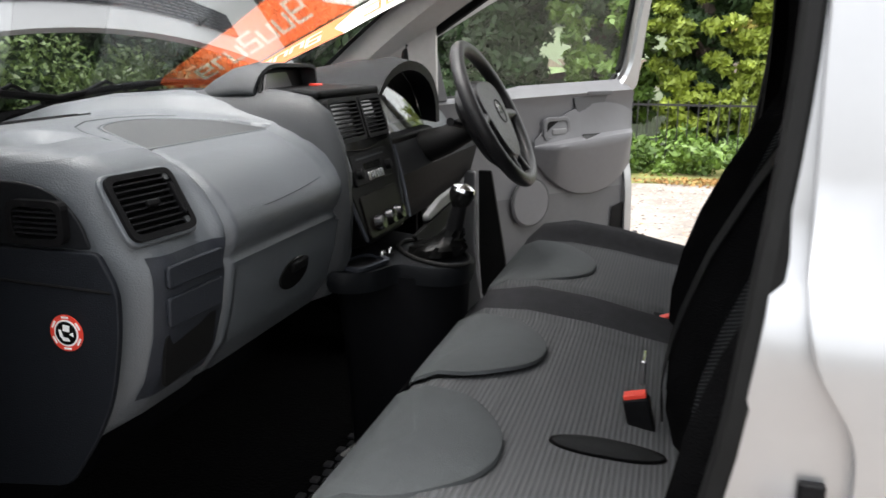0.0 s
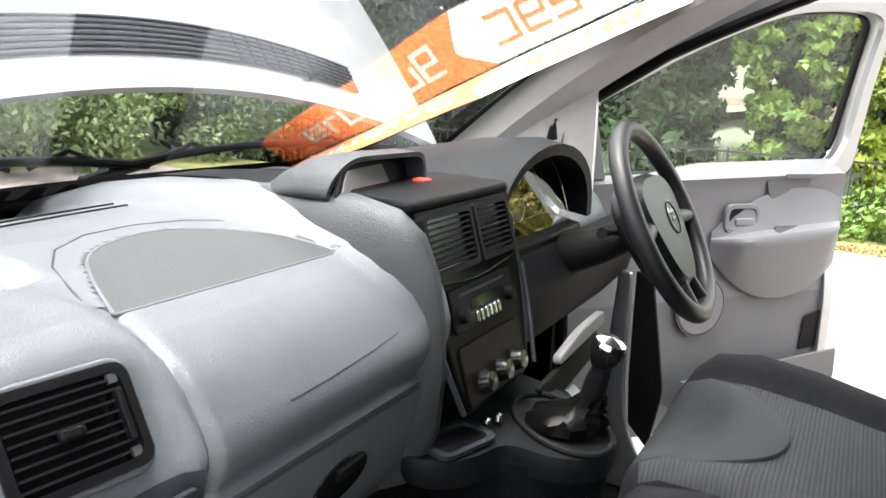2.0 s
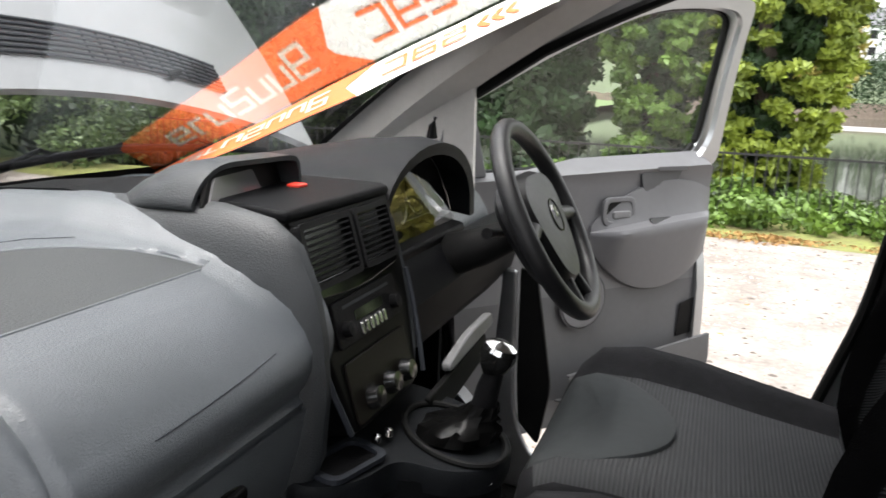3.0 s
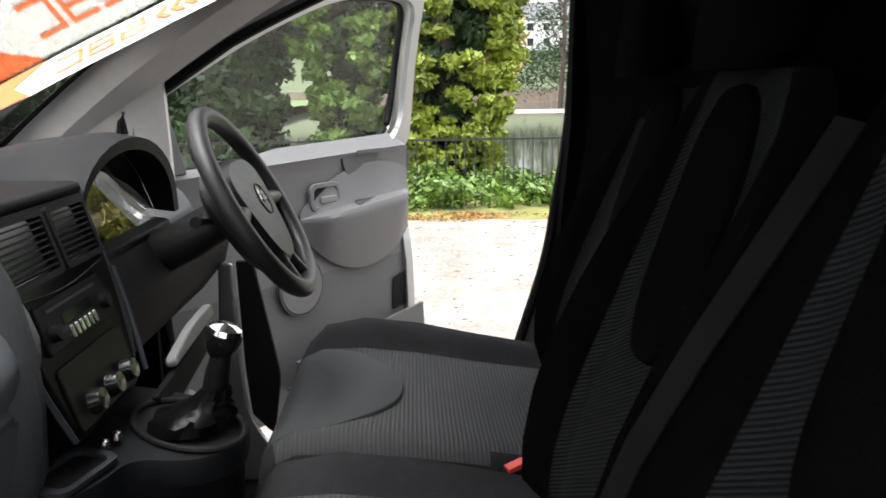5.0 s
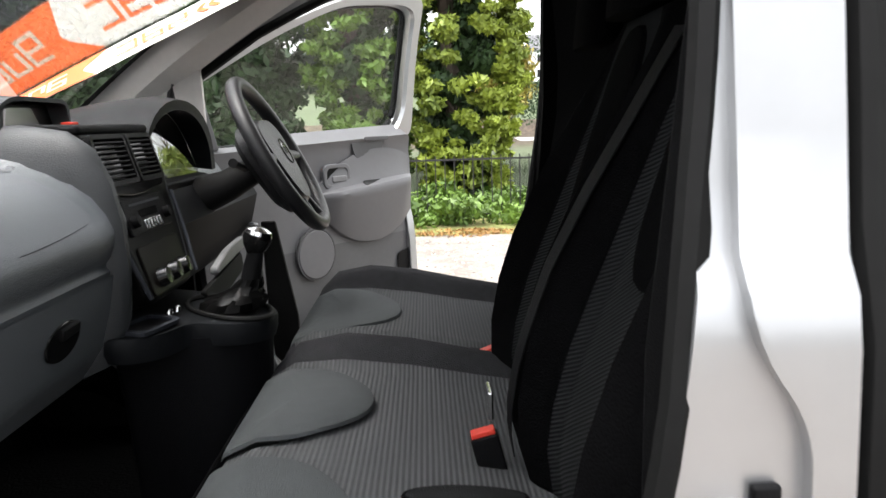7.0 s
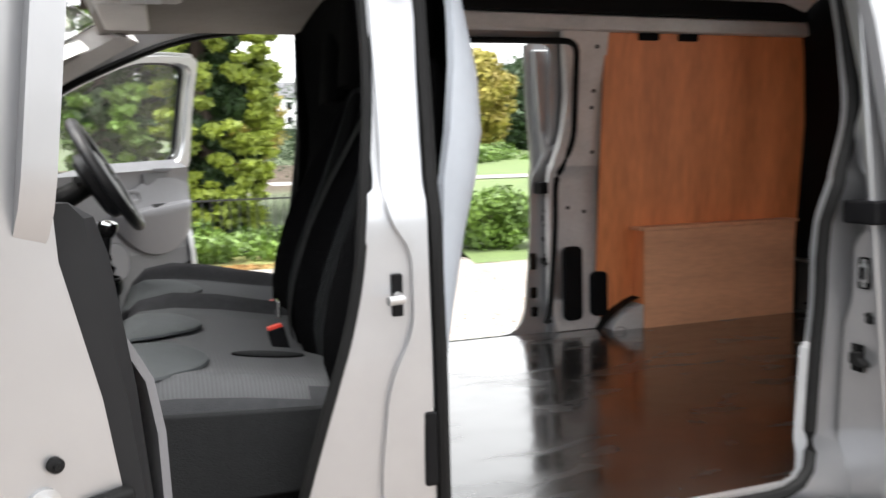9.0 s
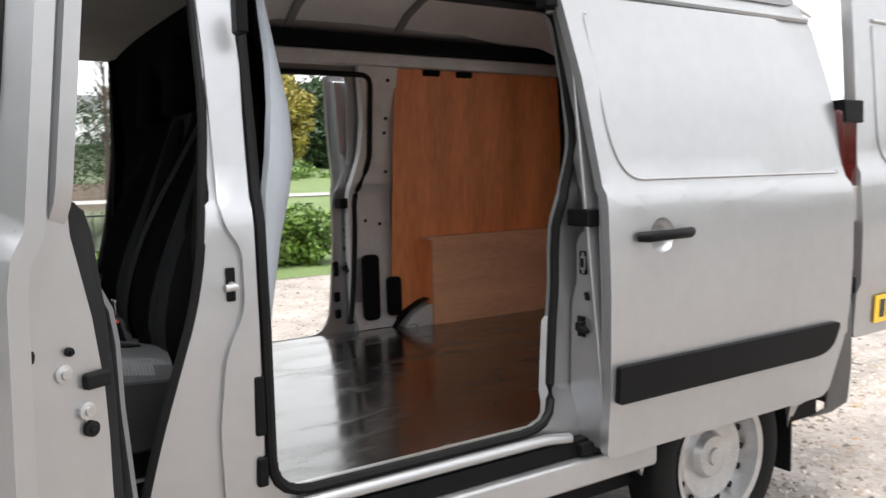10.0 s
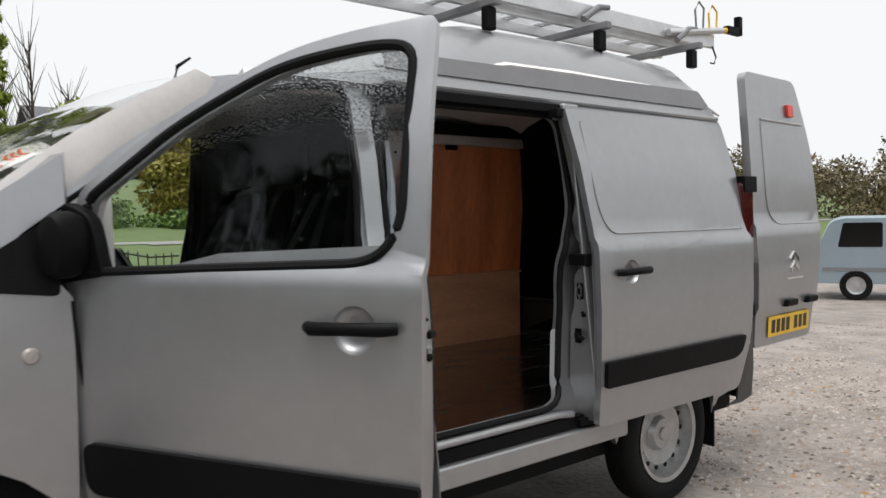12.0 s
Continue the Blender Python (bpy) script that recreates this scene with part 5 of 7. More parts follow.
# seats
def cushion_bm(y0, y1, rise, crest):
    """A cushion with a low edge of height rise on one side and a padded bolster of height crest on the other."""
    prof = [(0.055, 0.86, 0.80), (0.062, 0.905, 0.77), (0.085, 0.942, 0.755), (0.13, 0.962, 0.75), (0.22, 0.962, 0.75), (0.34, 0.947, 0.75), (0.46, 0.925, 0.75), (0.62, 0.900, 0.75)]
    rows = []
    n = 40
    wide = y1 - y0
    for x, zt, zb in prof:
        up_ = crest * curve([(0.055, 0.0), (0.085, 0.25), (0.13, 0.7), (0.2, 1.0), (0.34, 1.0), (0.62, 0.75)], x)
        ring = []
        for k in range(n + 1):
            t = -1 + 2 * k / n
            side = abs(t) ** 10
            e = (1 - t) * wide / 2
            bol = up_ * curve([(0.0, 0.2), (0.02, 0.75), (0.045, 1.0), (0.075, 0.85), (0.105, 0.35), (0.125, 0.0)], e)
            ring.append((x + 0.02 * side * (x < 0.1), (y0 + y1) / 2 + t * wide / 2, zt - (zt - zb) * 0.5 * abs(t) ** 22 + rise * max(0, 1 - abs(-t - 0.84) / 0.16) - 0.012 * (1 - t * t) + bol))
        ring += [(x + 0.01, y1 - 0.004, zb), (x + 0.01, y0 + 0.004, zb)]
        rows.append(ring)
    bm = skin(rows, closed=True, cap=True)
    for f in bm.faces:
        c = f.calc_center_median()
        f.material_index = 2 if c.y > y1 - 0.118 else 1 if (c.y < y0 + 0.012 or c.z < 0.90 or c.x < 0.10) else 0
    return bm


def pad_bm(o, top, lift):
    """A padded insert with an outline (x, y) lying on a cushion."""
    cx, cy = sum(p[0] for p in o) / len(o), sum(p[1] for p in o) / len(o)
    rows = []
    for s, h in ((1.0, 0.0005), (0.985, 0.7 * lift), (0.93, lift), (0.6, lift + 0.002), (0.05, lift + 0.003)):
        rows.append([((u - cx) * s + cx, (w - cy) * s + cy, top((u - cx) * s + cx, (w - cy) * s + cy) + h) for u, w in o])
    return skin(rows, closed=True, cap=True)


def seat_top(x):
    return curve([(0.055, 0.86), (0.062, 0.905), (0.085, 0.942), (0.13, 0.962), (0.22, 0.962), (0.34, 0.947), (0.46, 0.925), (0.58, 0.905)], x) - 0.012


def back_x(z):
    return curve([(0.86, 0.510), (0.95, 0.500), (1.0, 0.506), (1.08, 0.528), (1.15, 0.556), (1.20, 0.578), (1.30, 0.616), (1.40, 0.650), (1.50, 0.680), (1.56, 0.695)], z)


def backrest_bm(y0, y1):
    zs_ = [0.86, 0.90, 0.96, 1.02, 1.1, 1.18, 1.26, 1.34, 1.42, 1.48, 1.52, 1.545]
    n, rows = 24, []
    for z in zs_:
        w = curve([(0.86, 0.94), (1.0, 1.0), (1.2, 1.0), (1.35, 0.95), (1.48, 0.84), (1.53, 0.76), (1.545, 0.70)], z)
        th = curve([(0.86, 0.12), (1.2, 0.09), (1.48, 0.05), (1.545, 0.02)], z)
        bol = curve([(0.86, 0.03), (0.95, 0.050), (1.05, 0.065), (1.2, 0.078), (1.3, 0.065), (1.4, 0.040), (1.5, 0.012), (1.545, 0.0)], z)
        ring = []
        for k in range(n + 1):
            t = -1 + 2 * k / n
            fwd = bol * curve([(0.58, 0.0), (0.68, 0.25), (0.78, 0.85), (0.85, 1.0), (0.93, 0.9), (1.0, 0.45)], abs(t)) - (th * 0.7) * abs(t) ** 16
            ring.append((back_x(z) - fwd, (y0 + y1) / 2 + t * w * (y1 - y0) / 2, z))
        ring += [(back_x(z) + th, y1 - (y1 - y0) * (1 - w * 0.95) / 2, z), (back_x(z) + th, y0 + (y1 - y0) * (1 - w * 0.95) / 2, z)]
        rows.append(ring)
    bm = skin(rows, closed=True, cap=True)
    yc, hw = (y0 + y1) / 2, (y1 - y0) / 2
    for f in bm.faces:
        c = f.calc_center_median()
        w_ = curve([(0.86, 0.94), (1.0, 1.0), (1.2, 1.0), (1.35, 0.95), (1.48, 0.84), (1.53, 0.76), (1.545, 0.70)], c.z)
        f.material_index = 1 if abs(c.y - yc) / (hw * w_) > 0.66 or c.x > back_x(c.z) + 0.02 else 0
    return bm


def headrest_bm(yc, w=0.23, x0=0.675):
    rows = []
    for z, s, d in ((1.545, 0.80, 0.06), (1.56, 0.95, 0.085), (1.62, 1.0, 0.10), (1.70, 0.98, 0.10), (1.755, 0.85, 0.08), (1.77, 0.6, 0.05)):
        x = x0 + (z - 1.545) * 0.10
        rows.append([(x + d * (0.5 + 0.5 * math.cos(a * math.pi / 10)) , yc + w / 2 * s * math.copysign(abs(math.sin(a * math.pi / 10)) ** 0.6, math.sin(a * math.pi / 10)), z) for a in range(20)])
    return skin(rows, closed=True, cap=True)


def back_insert(yc, w):
    o = []
    for k in range(24):
        a = 2 * math.pi * k / 24
        o.append((w * math.copysign(abs(math.cos(a)) ** 0.7, math.cos(a)), 1.365 + 0.165 * math.copysign(abs(math.sin(a)) ** 0.8, math.sin(a))))
    rows = []
    for s, h in ((1.0, 0.0), (0.98, 0.008), (0.9, 0.012), (0.5, 0.013), (0.05, 0.013)):
        rows.append([(back_x(1.365 + (v_ - 1.365) * s) - h - 0.001, yc + u * s, 1.365 + (v_ - 1.365) * s) for u, v_ in o])
    return skin(rows, closed=True, cap=True)


def front_pad(y0, y1, x1=0.285):
    yc, w = (y0 + y1) / 2, (y1 - y0) / 2
    return rounded([(0.075, yc - w, 0.03), (0.11, yc - w, 0.03), (0.20, yc - w * 0.95, 0.10), (x1, yc - w * 0.35, 0.08), (x1, yc + w * 0.35, 0.08), (0.20, yc + w * 0.95, 0.10), (0.11, yc + w, 0.03), (0.075, yc + w, 0.03)], 6)


BENCH_BACK = Matrix.Translation((0.035, 0, 0))
bench = part("passenger_bench", cushion_bm(0.155, 1.045, 0.006, 0.052), [CLOTH_TOP, CLOTH_SD, CLOTH_MD], van, "double passenger bench in grey ribbed cloth", smooth=True)
for ya, yb in ((0.19, 0.53), (0.585, 0.905)):
    part("seat_insert", pad_bm(front_pad(ya, yb), lambda x, y: seat_top(x) + 0.008, 0.009), VINYL, bench, "smooth charcoal insert", smooth=True)
part("seat_side", prism(rounded([(0.075, 0.73, 0.03), (0.56, 0.73), (0.57, 0.885), (0.07, 0.915, 0.02)]), 0.146, 0.160), CLOTH_GR, bench, bevel=0.008)
part("side_seam", tube([(0.19, 0.144, 0.735), (0.188, 0.143, 0.80), (0.185, 0.144, 0.905)], 0.0028, 6), CLOTH_BK, bench)
part("seat_front", prism(rounded([(0.045, 0.69, 0.01), (0.075, 0.69), (0.075, 0.86), (0.05, 0.86, 0.01)]), 0.165, 0.975), CLOTH_GR, bench, bevel=0.006)
part("seat_base", boxes(((0.10, 0.18, 0.54), (0.56, 0.97, 0.765))), BLACK_PL, bench, bevel=0.01)
part("seat_rail", boxes(((0.10, 0.172, 0.655), (0.52, 0.180, 0.662))), STEEL, bench)
part("front_seam", tube([(0.052, y, 0.90) for y in np.linspace(0.17, 0.97, 12)], 0.003, 6), CLOTH_BK, bench)
SLOT = [(0.41 + 0.085 * math.cos(a * math.pi / 14) * (1 if math.cos(a * math.pi / 14) > 0 else 0.85), 0.47 + 0.026 * math.sin(a * math.pi / 14) + 0.02 * math.cos(a * math.pi / 14)) for a in range(28)]
part("hand_slot", pad_bm(SLOT, lambda x, y: seat_top(x), 0.006), CLOTH_GR, bench, "padded hand slot in the cushion", smooth=True)
part("slot_groove", tube([(x, y, seat_top(x) + 0.001) for x, y in SLOT], 0.004, 6, closed=True), CLOTH_BK, bench, smooth=True)
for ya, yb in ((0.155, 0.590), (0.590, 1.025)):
    part("backrest", moved(backrest_bm(ya, yb), BENCH_BACK), [CLOTH_SHADED, CLOTH_BK], bench, smooth=True)
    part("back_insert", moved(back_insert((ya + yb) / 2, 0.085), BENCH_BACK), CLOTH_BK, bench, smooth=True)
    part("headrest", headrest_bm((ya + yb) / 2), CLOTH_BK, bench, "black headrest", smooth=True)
dseat = part("driver_seat", cushion_bm(1.13, 1.74, 0.004, 0.050), [CLOTH_TOP, CLOTH_MD, CLOTH_MD], van, "single driver seat in grey ribbed cloth", smooth=True)
part("seat_insert", pad_bm(front_pad(1.17, 1.61, 0.31), lambda x, y: seat_top(x) + 0.004, 0.009), VINYL, dseat, "smooth charcoal insert", smooth=True)
part("seat_base", boxes(((0.12, 1.17, 0.54), (0.56, 1.68, 0.765))), BLACK_PL, dseat, bevel=0.01)
BACK = Matrix.Translation((0.150, 0, 0))
part("backrest", moved(backrest_bm(1.15, 1.68), BACK), [CLOTH_SHADED, CLOTH_BK], dseat, smooth=True)
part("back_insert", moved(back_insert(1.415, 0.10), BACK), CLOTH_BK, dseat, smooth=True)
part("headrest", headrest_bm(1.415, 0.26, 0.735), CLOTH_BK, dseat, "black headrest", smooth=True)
for x, y, z, tilt in ((0.455, 0.585, 0.925, 0), (0.50, 1.06, 0.905, 20)):
    m = pose(x, y, z, 0, -14, tilt)
    bkl = part("belt_buckle", box(bmesh.new(), (-0.02, -0.013, -0.075), (0.02, 0.013, 0.035), m), BLACK_PL, van, "black belt buckle with red button", bevel=0.004)
    part("button", box(bmesh.new(), (-0.017, -0.010, 0.033), (0.017, 0.010, 0.042), m), RED, bkl, "red release button", bevel=0.002)


def strap(pts, w, side):
    s = Vector(side).normalized() * w / 2
    bm = skin([[Vector(p) - s, Vector(p) + s] for p in pts])
    return bm


part("seat_belt", strap([(back_x(z) + 0.030 - 0.9 * curve([(0.93, 0.05), (1.05, 0.065), (1.2, 0.078), (1.3, 0.065), (1.4, 0.040), (1.5, 0.012)], z), 0.60 + (1.50 - z) * 0.10 - 0.06, z) for z in np.linspace(1.50, 0.93, 18)], 0.047, (0, 1, 0.1)), BELT, van, "grey woven seat belt", solid=0.002)
part("seat_belt", strap([(0.62, 0.145, 1.62), (0.60, 0.15, 1.45), (0.575, 0.155, 1.2), (0.57, 0.15, 0.9), (0.57, 0.14, 0.66)], 0.045, (1, 0, 0)), BELT, van, "black woven seat belt", solid=0.002)
part("belt_tongue", boxes(((0.452, 0.565, 0.985), (0.460, 0.615, 1.025))), CHROME, van, bevel=0.003)

# doors
DOOR = rounded([(-0.29, 0.50, 0.03), (-0.33, 0.85, 0.1), (-0.38, 1.18, 0.04), (-0.40, 1.25, 0.02), (-0.34, 1.47, 0.03), (0.0, 1.67, 0.1), (0.26, 1.775, 0.1), (0.42, 1.805, 0.1), (0.655, 1.825, 0.03), (0.655, 1.28, 0.05),
                (0.65, 0.9, 0.1), (0.62, 0.60, 0.1), (0.54, 0.50, 0.04)])
WINDOW = rounded([(-0.34, 1.270, 0.02), (0.53, 1.297, 0.07), (0.595, 1.37, 0.06), (0.605, 1.755, 0.05), (0.50, 1.770, 0.1), (0.25, 1.740, 0.1), (0.0, 1.630, 0.1), (-0.31, 1.45, 0.03)])


def disc(cx, cz, r, n=28, sq=1.0):
    return [(cx + r * math.cos(2 * math.pi * k / n), cz + r * sq * math.sin(2 * math.pi * k / n)) for k in range(n)]


def dish(lay, cx, cz, r, depth, n=28):
    """A hollow pressed into the skin behind a handle."""
    rows = []
    for s, d in ((1.0, 0.0), (0.93, 0.35), (0.8, 0.7), (0.55, 0.93), (0.25, 1.0), (0.02, 1.0)):
        rows.append([lay(depth * d)(u, v) for u, v in disc(cx, cz, r * s, n)])
    return skin([[Vector(p) for p in r_] for r_ in rows], closed=True)


def grip(parent, lay, x0, x1, z, m):
    bar = [Vector(lay(-0.004)(x0, z)), Vector(lay(-0.028)(x0 + 0.02, z)), Vector(lay(-0.034)((x0 + x1) / 2, z + 0.002)), Vector(lay(-0.030)(x1 - 0.03, z + 0.003)), Vector(lay(-0.010)(x1, z + 0.003))]
    part("door_handle", moved(tube(bar, [0.014, 0.016, 0.015, 0.016, 0.014], 12), m), BLACK_PL, parent, "black pull handle", smooth=True)


I4 = Matrix.Identity(4)
for lay, hinge, turn, side in ((near, (-0.33, 0.03), -62, 0), (far, (-0.33, 2 * CY - 0.06), 52, 1)):
    m = Matrix.Translation((*hinge, 0.045 * side)) @ Matrix.Rotation(radians(turn), 4, "Z") @ Matrix.Diagonal((1 + 0.08 * side, 1, 1, 1)) @ Matrix.Translation((-hinge[0], -hinge[1], 0))
    lift = lambda o: o if side else [(u, v + 0.028 * min(1.0, max(0.0, (v - 1.30) / 0.30))) for u, v in o]
    nm = "driver_door" if side else "passenger_door"
    hole = disc(0.49, 1.15, 0.055)
    d = part(nm, moved(sheet(lift(DOOR), [lift(WINDOW), hole], ZS, [-0.2, -0.05, 0.1, 0.2, 0.32, 0.45, 0.55], lay()), m), SILVER, van, "silver front door standing open", smooth=True, solid=0.022, toward=m.to_3x3() @ Vector((0, 1 if side else -1, 0)))
    pane = part("door_glass", moved(sheet(lift(WINDOW), (), [1.35, 1.45, 1.55, 1.65], [-0.1, 0.2, 0.4], lay(0.014)), m), GLASS if side else GLASS_WET, d, "rain-speckled door window", solid=0.004, smooth=True)
    pane.visible_shadow = False
    part("window_seal", moved(tube([lay(0.004)(u, v) for u, v in lift(WINDOW)], 0.013, 8, closed=True), m), RUBBER, d, "black window seal", smooth=True)
    inner = rounded([(-0.27, 0.54, 0.05), (-0.31, 1.265, 0.02), (0.60, 1.300, 0.04), (0.615, 0.90, 0.1), (0.60, 0.64, 0.1), (0.50, 0.54, 0.05)])
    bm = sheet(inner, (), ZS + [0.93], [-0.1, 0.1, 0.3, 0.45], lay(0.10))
    # Trim faces below 0.93 take the darker grey.
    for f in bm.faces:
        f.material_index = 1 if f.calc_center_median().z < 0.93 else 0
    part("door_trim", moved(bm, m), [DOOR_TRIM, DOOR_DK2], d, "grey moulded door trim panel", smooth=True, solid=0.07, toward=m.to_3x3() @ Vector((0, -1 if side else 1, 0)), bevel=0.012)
    rim_o = rounded([(-0.36, 1.262, 0.02), (0.635, 1.29, 0.05), (0.638, 1.80, 0.04), (0.45, 1.79, 0.08), (0.25, 1.762, 0.1), (0.0, 1.655, 0.1), (-0.34, 1.47, 0.03)])
    part("window_frame", moved(sheet(lift(rim_o), [lift(WINDOW)], [1.35, 1.45, 1.55, 1.65, 1.72], (), lay(0.045)), m), SILVER, d, "inner window frame", smooth=True, solid=0.02)
    if side:
        rows = []
        for z_ in (0.56, 0.66, 0.75, 0.90, 0.98, 1.03, 1.08, 1.15, 1.22, 1.275):
            w_ = curve([(0.56, 0.112), (0.95, 0.112), (1.05, 0.085), (1.15, 0.075), (1.275, 0.062)], z_)
            dx = -0.03 * max(0, 0.75 - z_) / 0.25
            rows.append([Vector(lay(o + 0.004)(u + dx, z_)) for u, o in ((0.575, 0.0), (0.640, 0.0), (0.634, 0.03), (0.622, w_ * 0.7), (0.612, w_), (0.575, w_))])
        edge = skin(rows, closed=True, cap=True)
        part("door_edge", moved(edge, m), SILVER, d, "silver door edge", smooth=True, bevel=0.004)
        for z_, r_ in ((1.165, 0.006), (1.135, 0.010), (1.04, 0.010), (1.00, 0.010)):
            c_ = Vector(lay(0.055)(0.622, z_))
            part("door_bolt", moved(lathe([(0.0005, -0.004), (r_, -0.003), (r_, 0.006)], c_, "y", 12, Matrix.Rotation(radians(90 if not side else -90), 3, "Z")), m), STEEL if r_ > 0.007 else RUBBER, d)
        part("door_latch", moved(box(bmesh.new(), (0.610, lay(0.05)(0.6, 1.09)[1], 1.080), (0.645, lay(0.075)(0.6, 1.09)[1], 1.100)), m), BLACK_PL, d, "black door latch", bevel=0.004)
    else:
        # flat end of the door shell, with the dark edge of its trim panel beyond
        rows = []
        for z_ in (0.52, 0.60, 0.70, 0.85, 1.0, 1.06, 1.12, 1.20, 1.29, 1.35, 1.5, 1.65, 1.80):
            w_ = curve([(0.5, 0.145), (1.06, 0.132), (1.15, 0.126), (1.20, 0.115), (1.25, 0.095), (1.29, 0.078), (1.35, 0.063), (1.85, 0.062)], z_)
            ue = curve([(0.52, 0.560), (0.60, 0.618), (0.90, 0.640), (1.28, 0.643), (1.84, 0.645)], z_)
            rows.append([Vector(lay(o)(ue + du, z_)) for du, o in ((0.0, 0.004), (0.002, 0.010), (-0.010, 0.018), (-0.016, w_ * 0.6), (-0.020, w_), (-0.034, w_), (-0.034, 0.006))])
        part("door_edge", moved(skin(rows, closed=True, cap=True), m), SILVER, d, "silver end of the door shell", smooth=True)
        rows = []
        for z_ in (0.56, 0.70, 0.85, 1.0, 1.12, 1.20, 1.26, 1.29, 1.315, 1.325):
            w_ = curve([(0.5, 0.145), (1.06, 0.133), (1.15, 0.127), (1.20, 0.116), (1.25, 0.096), (1.29, 0.079), (1.35, 0.066)], z_)
            t_ = curve([(0.56, 0.026), (1.12, 0.026), (1.2, 0.031), (1.26, 0.044), (1.29, 0.040), (1.315, 0.028), (1.325, 0.012)], z_)
            ue = curve([(0.52, 0.560), (0.60, 0.618), (0.90, 0.640), (1.28, 0.643)], z_) - 0.022
            rows.append([Vector(lay(o)(ue + du, z_)) for du, o in ((0.0, w_ - 0.004), (0.0, w_ + t_ * 0.5), (-0.012, w_ + t_ * 0.9), (-0.045, w_ + t_), (-0.10, w_ + t_), (-0.10, w_ - 0.004))])
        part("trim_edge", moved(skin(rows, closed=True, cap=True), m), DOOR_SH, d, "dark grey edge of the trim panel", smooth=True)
        for z_, o_, r_, mt in ((1.168, 0.082, 0.005, RUBBER), (1.146, 0.074, 0.010, STEEL), (1.100, 0.100, 0.010, STEEL), (1.079, 0.105, 0.009, RUBBER), (1.172, 0.028, 0.014, RUBBER)):
            c_ = Vector(lay(o_)(0.6275, z_))
            part("door_bolt", moved(lathe([(0.0005, -0.006), (r_ * 0.5, -0.006), (r_ * 0.55, -0.003), (r_, -0.002), (r_, 0.006)], c_, "y", 14, Matrix.Rotation(radians(90), 3, "Z")), m), mt, d)
        part("door_latch", moved(box(bmesh.new(), (0.612, lay(0.098)(0.6, 1.132)[1], 1.122), (0.633, lay(0.130)(0.6, 1.132)[1], 1.140)), m), RUBBER, d, "black door latch", bevel=0.004)
    if side:
        def pt(a, z, o=0.0):
            """A place on the inner face: metres from the hinge, height, and how far it stands proud."""
            return m @ Vector(far(0.102 + o)(-0.33 + a / 1.08, z - 0.045))

        AX = (pt(0.6, 1.1) - pt(0.5, 1.1)).normalized()
        FACE = lambda a, z, o=0.0: frame_at(pt(a, z, o), AX, (0, 0, 1)) if frame_at(pt(a, z, o), AX, (0, 0, 1)).to_3x3().col[2].dot(m.to_3x3() @ Vector((0, -1, 0))) > 0 else frame_at(pt(a, z, o), -AX, (0, 0, 1))
        F0 = FACE(0.0, 1.1)
        sg = 1 if F0.to_3x3().col[0].dot(AX) > 0 else -1
        # armrest: a pad that swells out below the switch ledge
        rows = []
        for i in range(21):
            a = 0.50 + 0.50 * i / 20
            t = i / 20
            low = 0.965 + 0.12 * abs(2 * t - 1.1) ** 2.2
            top = 1.150 + 0.035 * t
            env = min(1.0, 6 * t + 0.05, 8 * (1 - t) + 0.15)
            rows.append([pt(a, low + (top - low) * q, o * env) for q, o in ((0, 0.0), (0.02, 0.010), (0.25, 0.022), (0.6, 0.034), (0.85, 0.045), (0.95, 0.048), (1.0, 0.044), (1.06, 0.018), (1.22, 0.008), (1.5, 0.003), (1.62, 0.0))])
        part("armrest", skin(rows), DOOR_TRIM, d, "grey padded armrest", smooth=True, solid=0.006)
        bez = FACE(0.600, 1.212, 0.004)
        part("handle_bezel", ring_bm(rrect(0.130, 0.085, 0.03), rrect(0.100, 0.056, 0.02), 0.010, bez), DOOR_TRIM, d, bevel=0.003, smooth=True)
        part("handle_recess", plate_bm(rrect(0.102, 0.058, 0.02), 0.004, bez), BLACK_PL, d, "dark handle recess")
        part("inner_handle", plate_bm(rrect(0.07, 0.022, 0.008, sg * 0.01, -0.010), 0.012, bez), GREY_BAND, d, "grey door release", bevel=0.004)
        part("window_switch", plate_bm(rrect(0.14, 0.030, 0.012), 0.006, frame_at(pt(0.785, 1.175, 0.030), AX, pt(0.7, 1.19, 0.0) - pt(0.7, 1.15, 0.05))), GLOSS_BK, d, "black window switch", bevel=0.003)
        # Dark flat plates paint the shade of the grab pocket and top slot.
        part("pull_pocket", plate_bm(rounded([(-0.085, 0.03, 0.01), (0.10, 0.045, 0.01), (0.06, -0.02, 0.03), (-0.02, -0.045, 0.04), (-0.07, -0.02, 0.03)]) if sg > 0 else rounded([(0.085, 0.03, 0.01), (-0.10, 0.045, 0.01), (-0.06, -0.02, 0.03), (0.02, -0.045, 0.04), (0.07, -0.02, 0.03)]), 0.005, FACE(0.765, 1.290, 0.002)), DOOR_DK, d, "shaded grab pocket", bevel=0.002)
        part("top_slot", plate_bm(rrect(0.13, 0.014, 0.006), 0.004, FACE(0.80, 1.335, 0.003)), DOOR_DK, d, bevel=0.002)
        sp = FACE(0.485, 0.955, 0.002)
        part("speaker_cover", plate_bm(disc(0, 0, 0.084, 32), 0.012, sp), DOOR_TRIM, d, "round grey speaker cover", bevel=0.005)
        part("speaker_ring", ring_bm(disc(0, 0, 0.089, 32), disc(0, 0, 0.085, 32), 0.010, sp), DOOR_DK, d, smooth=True)
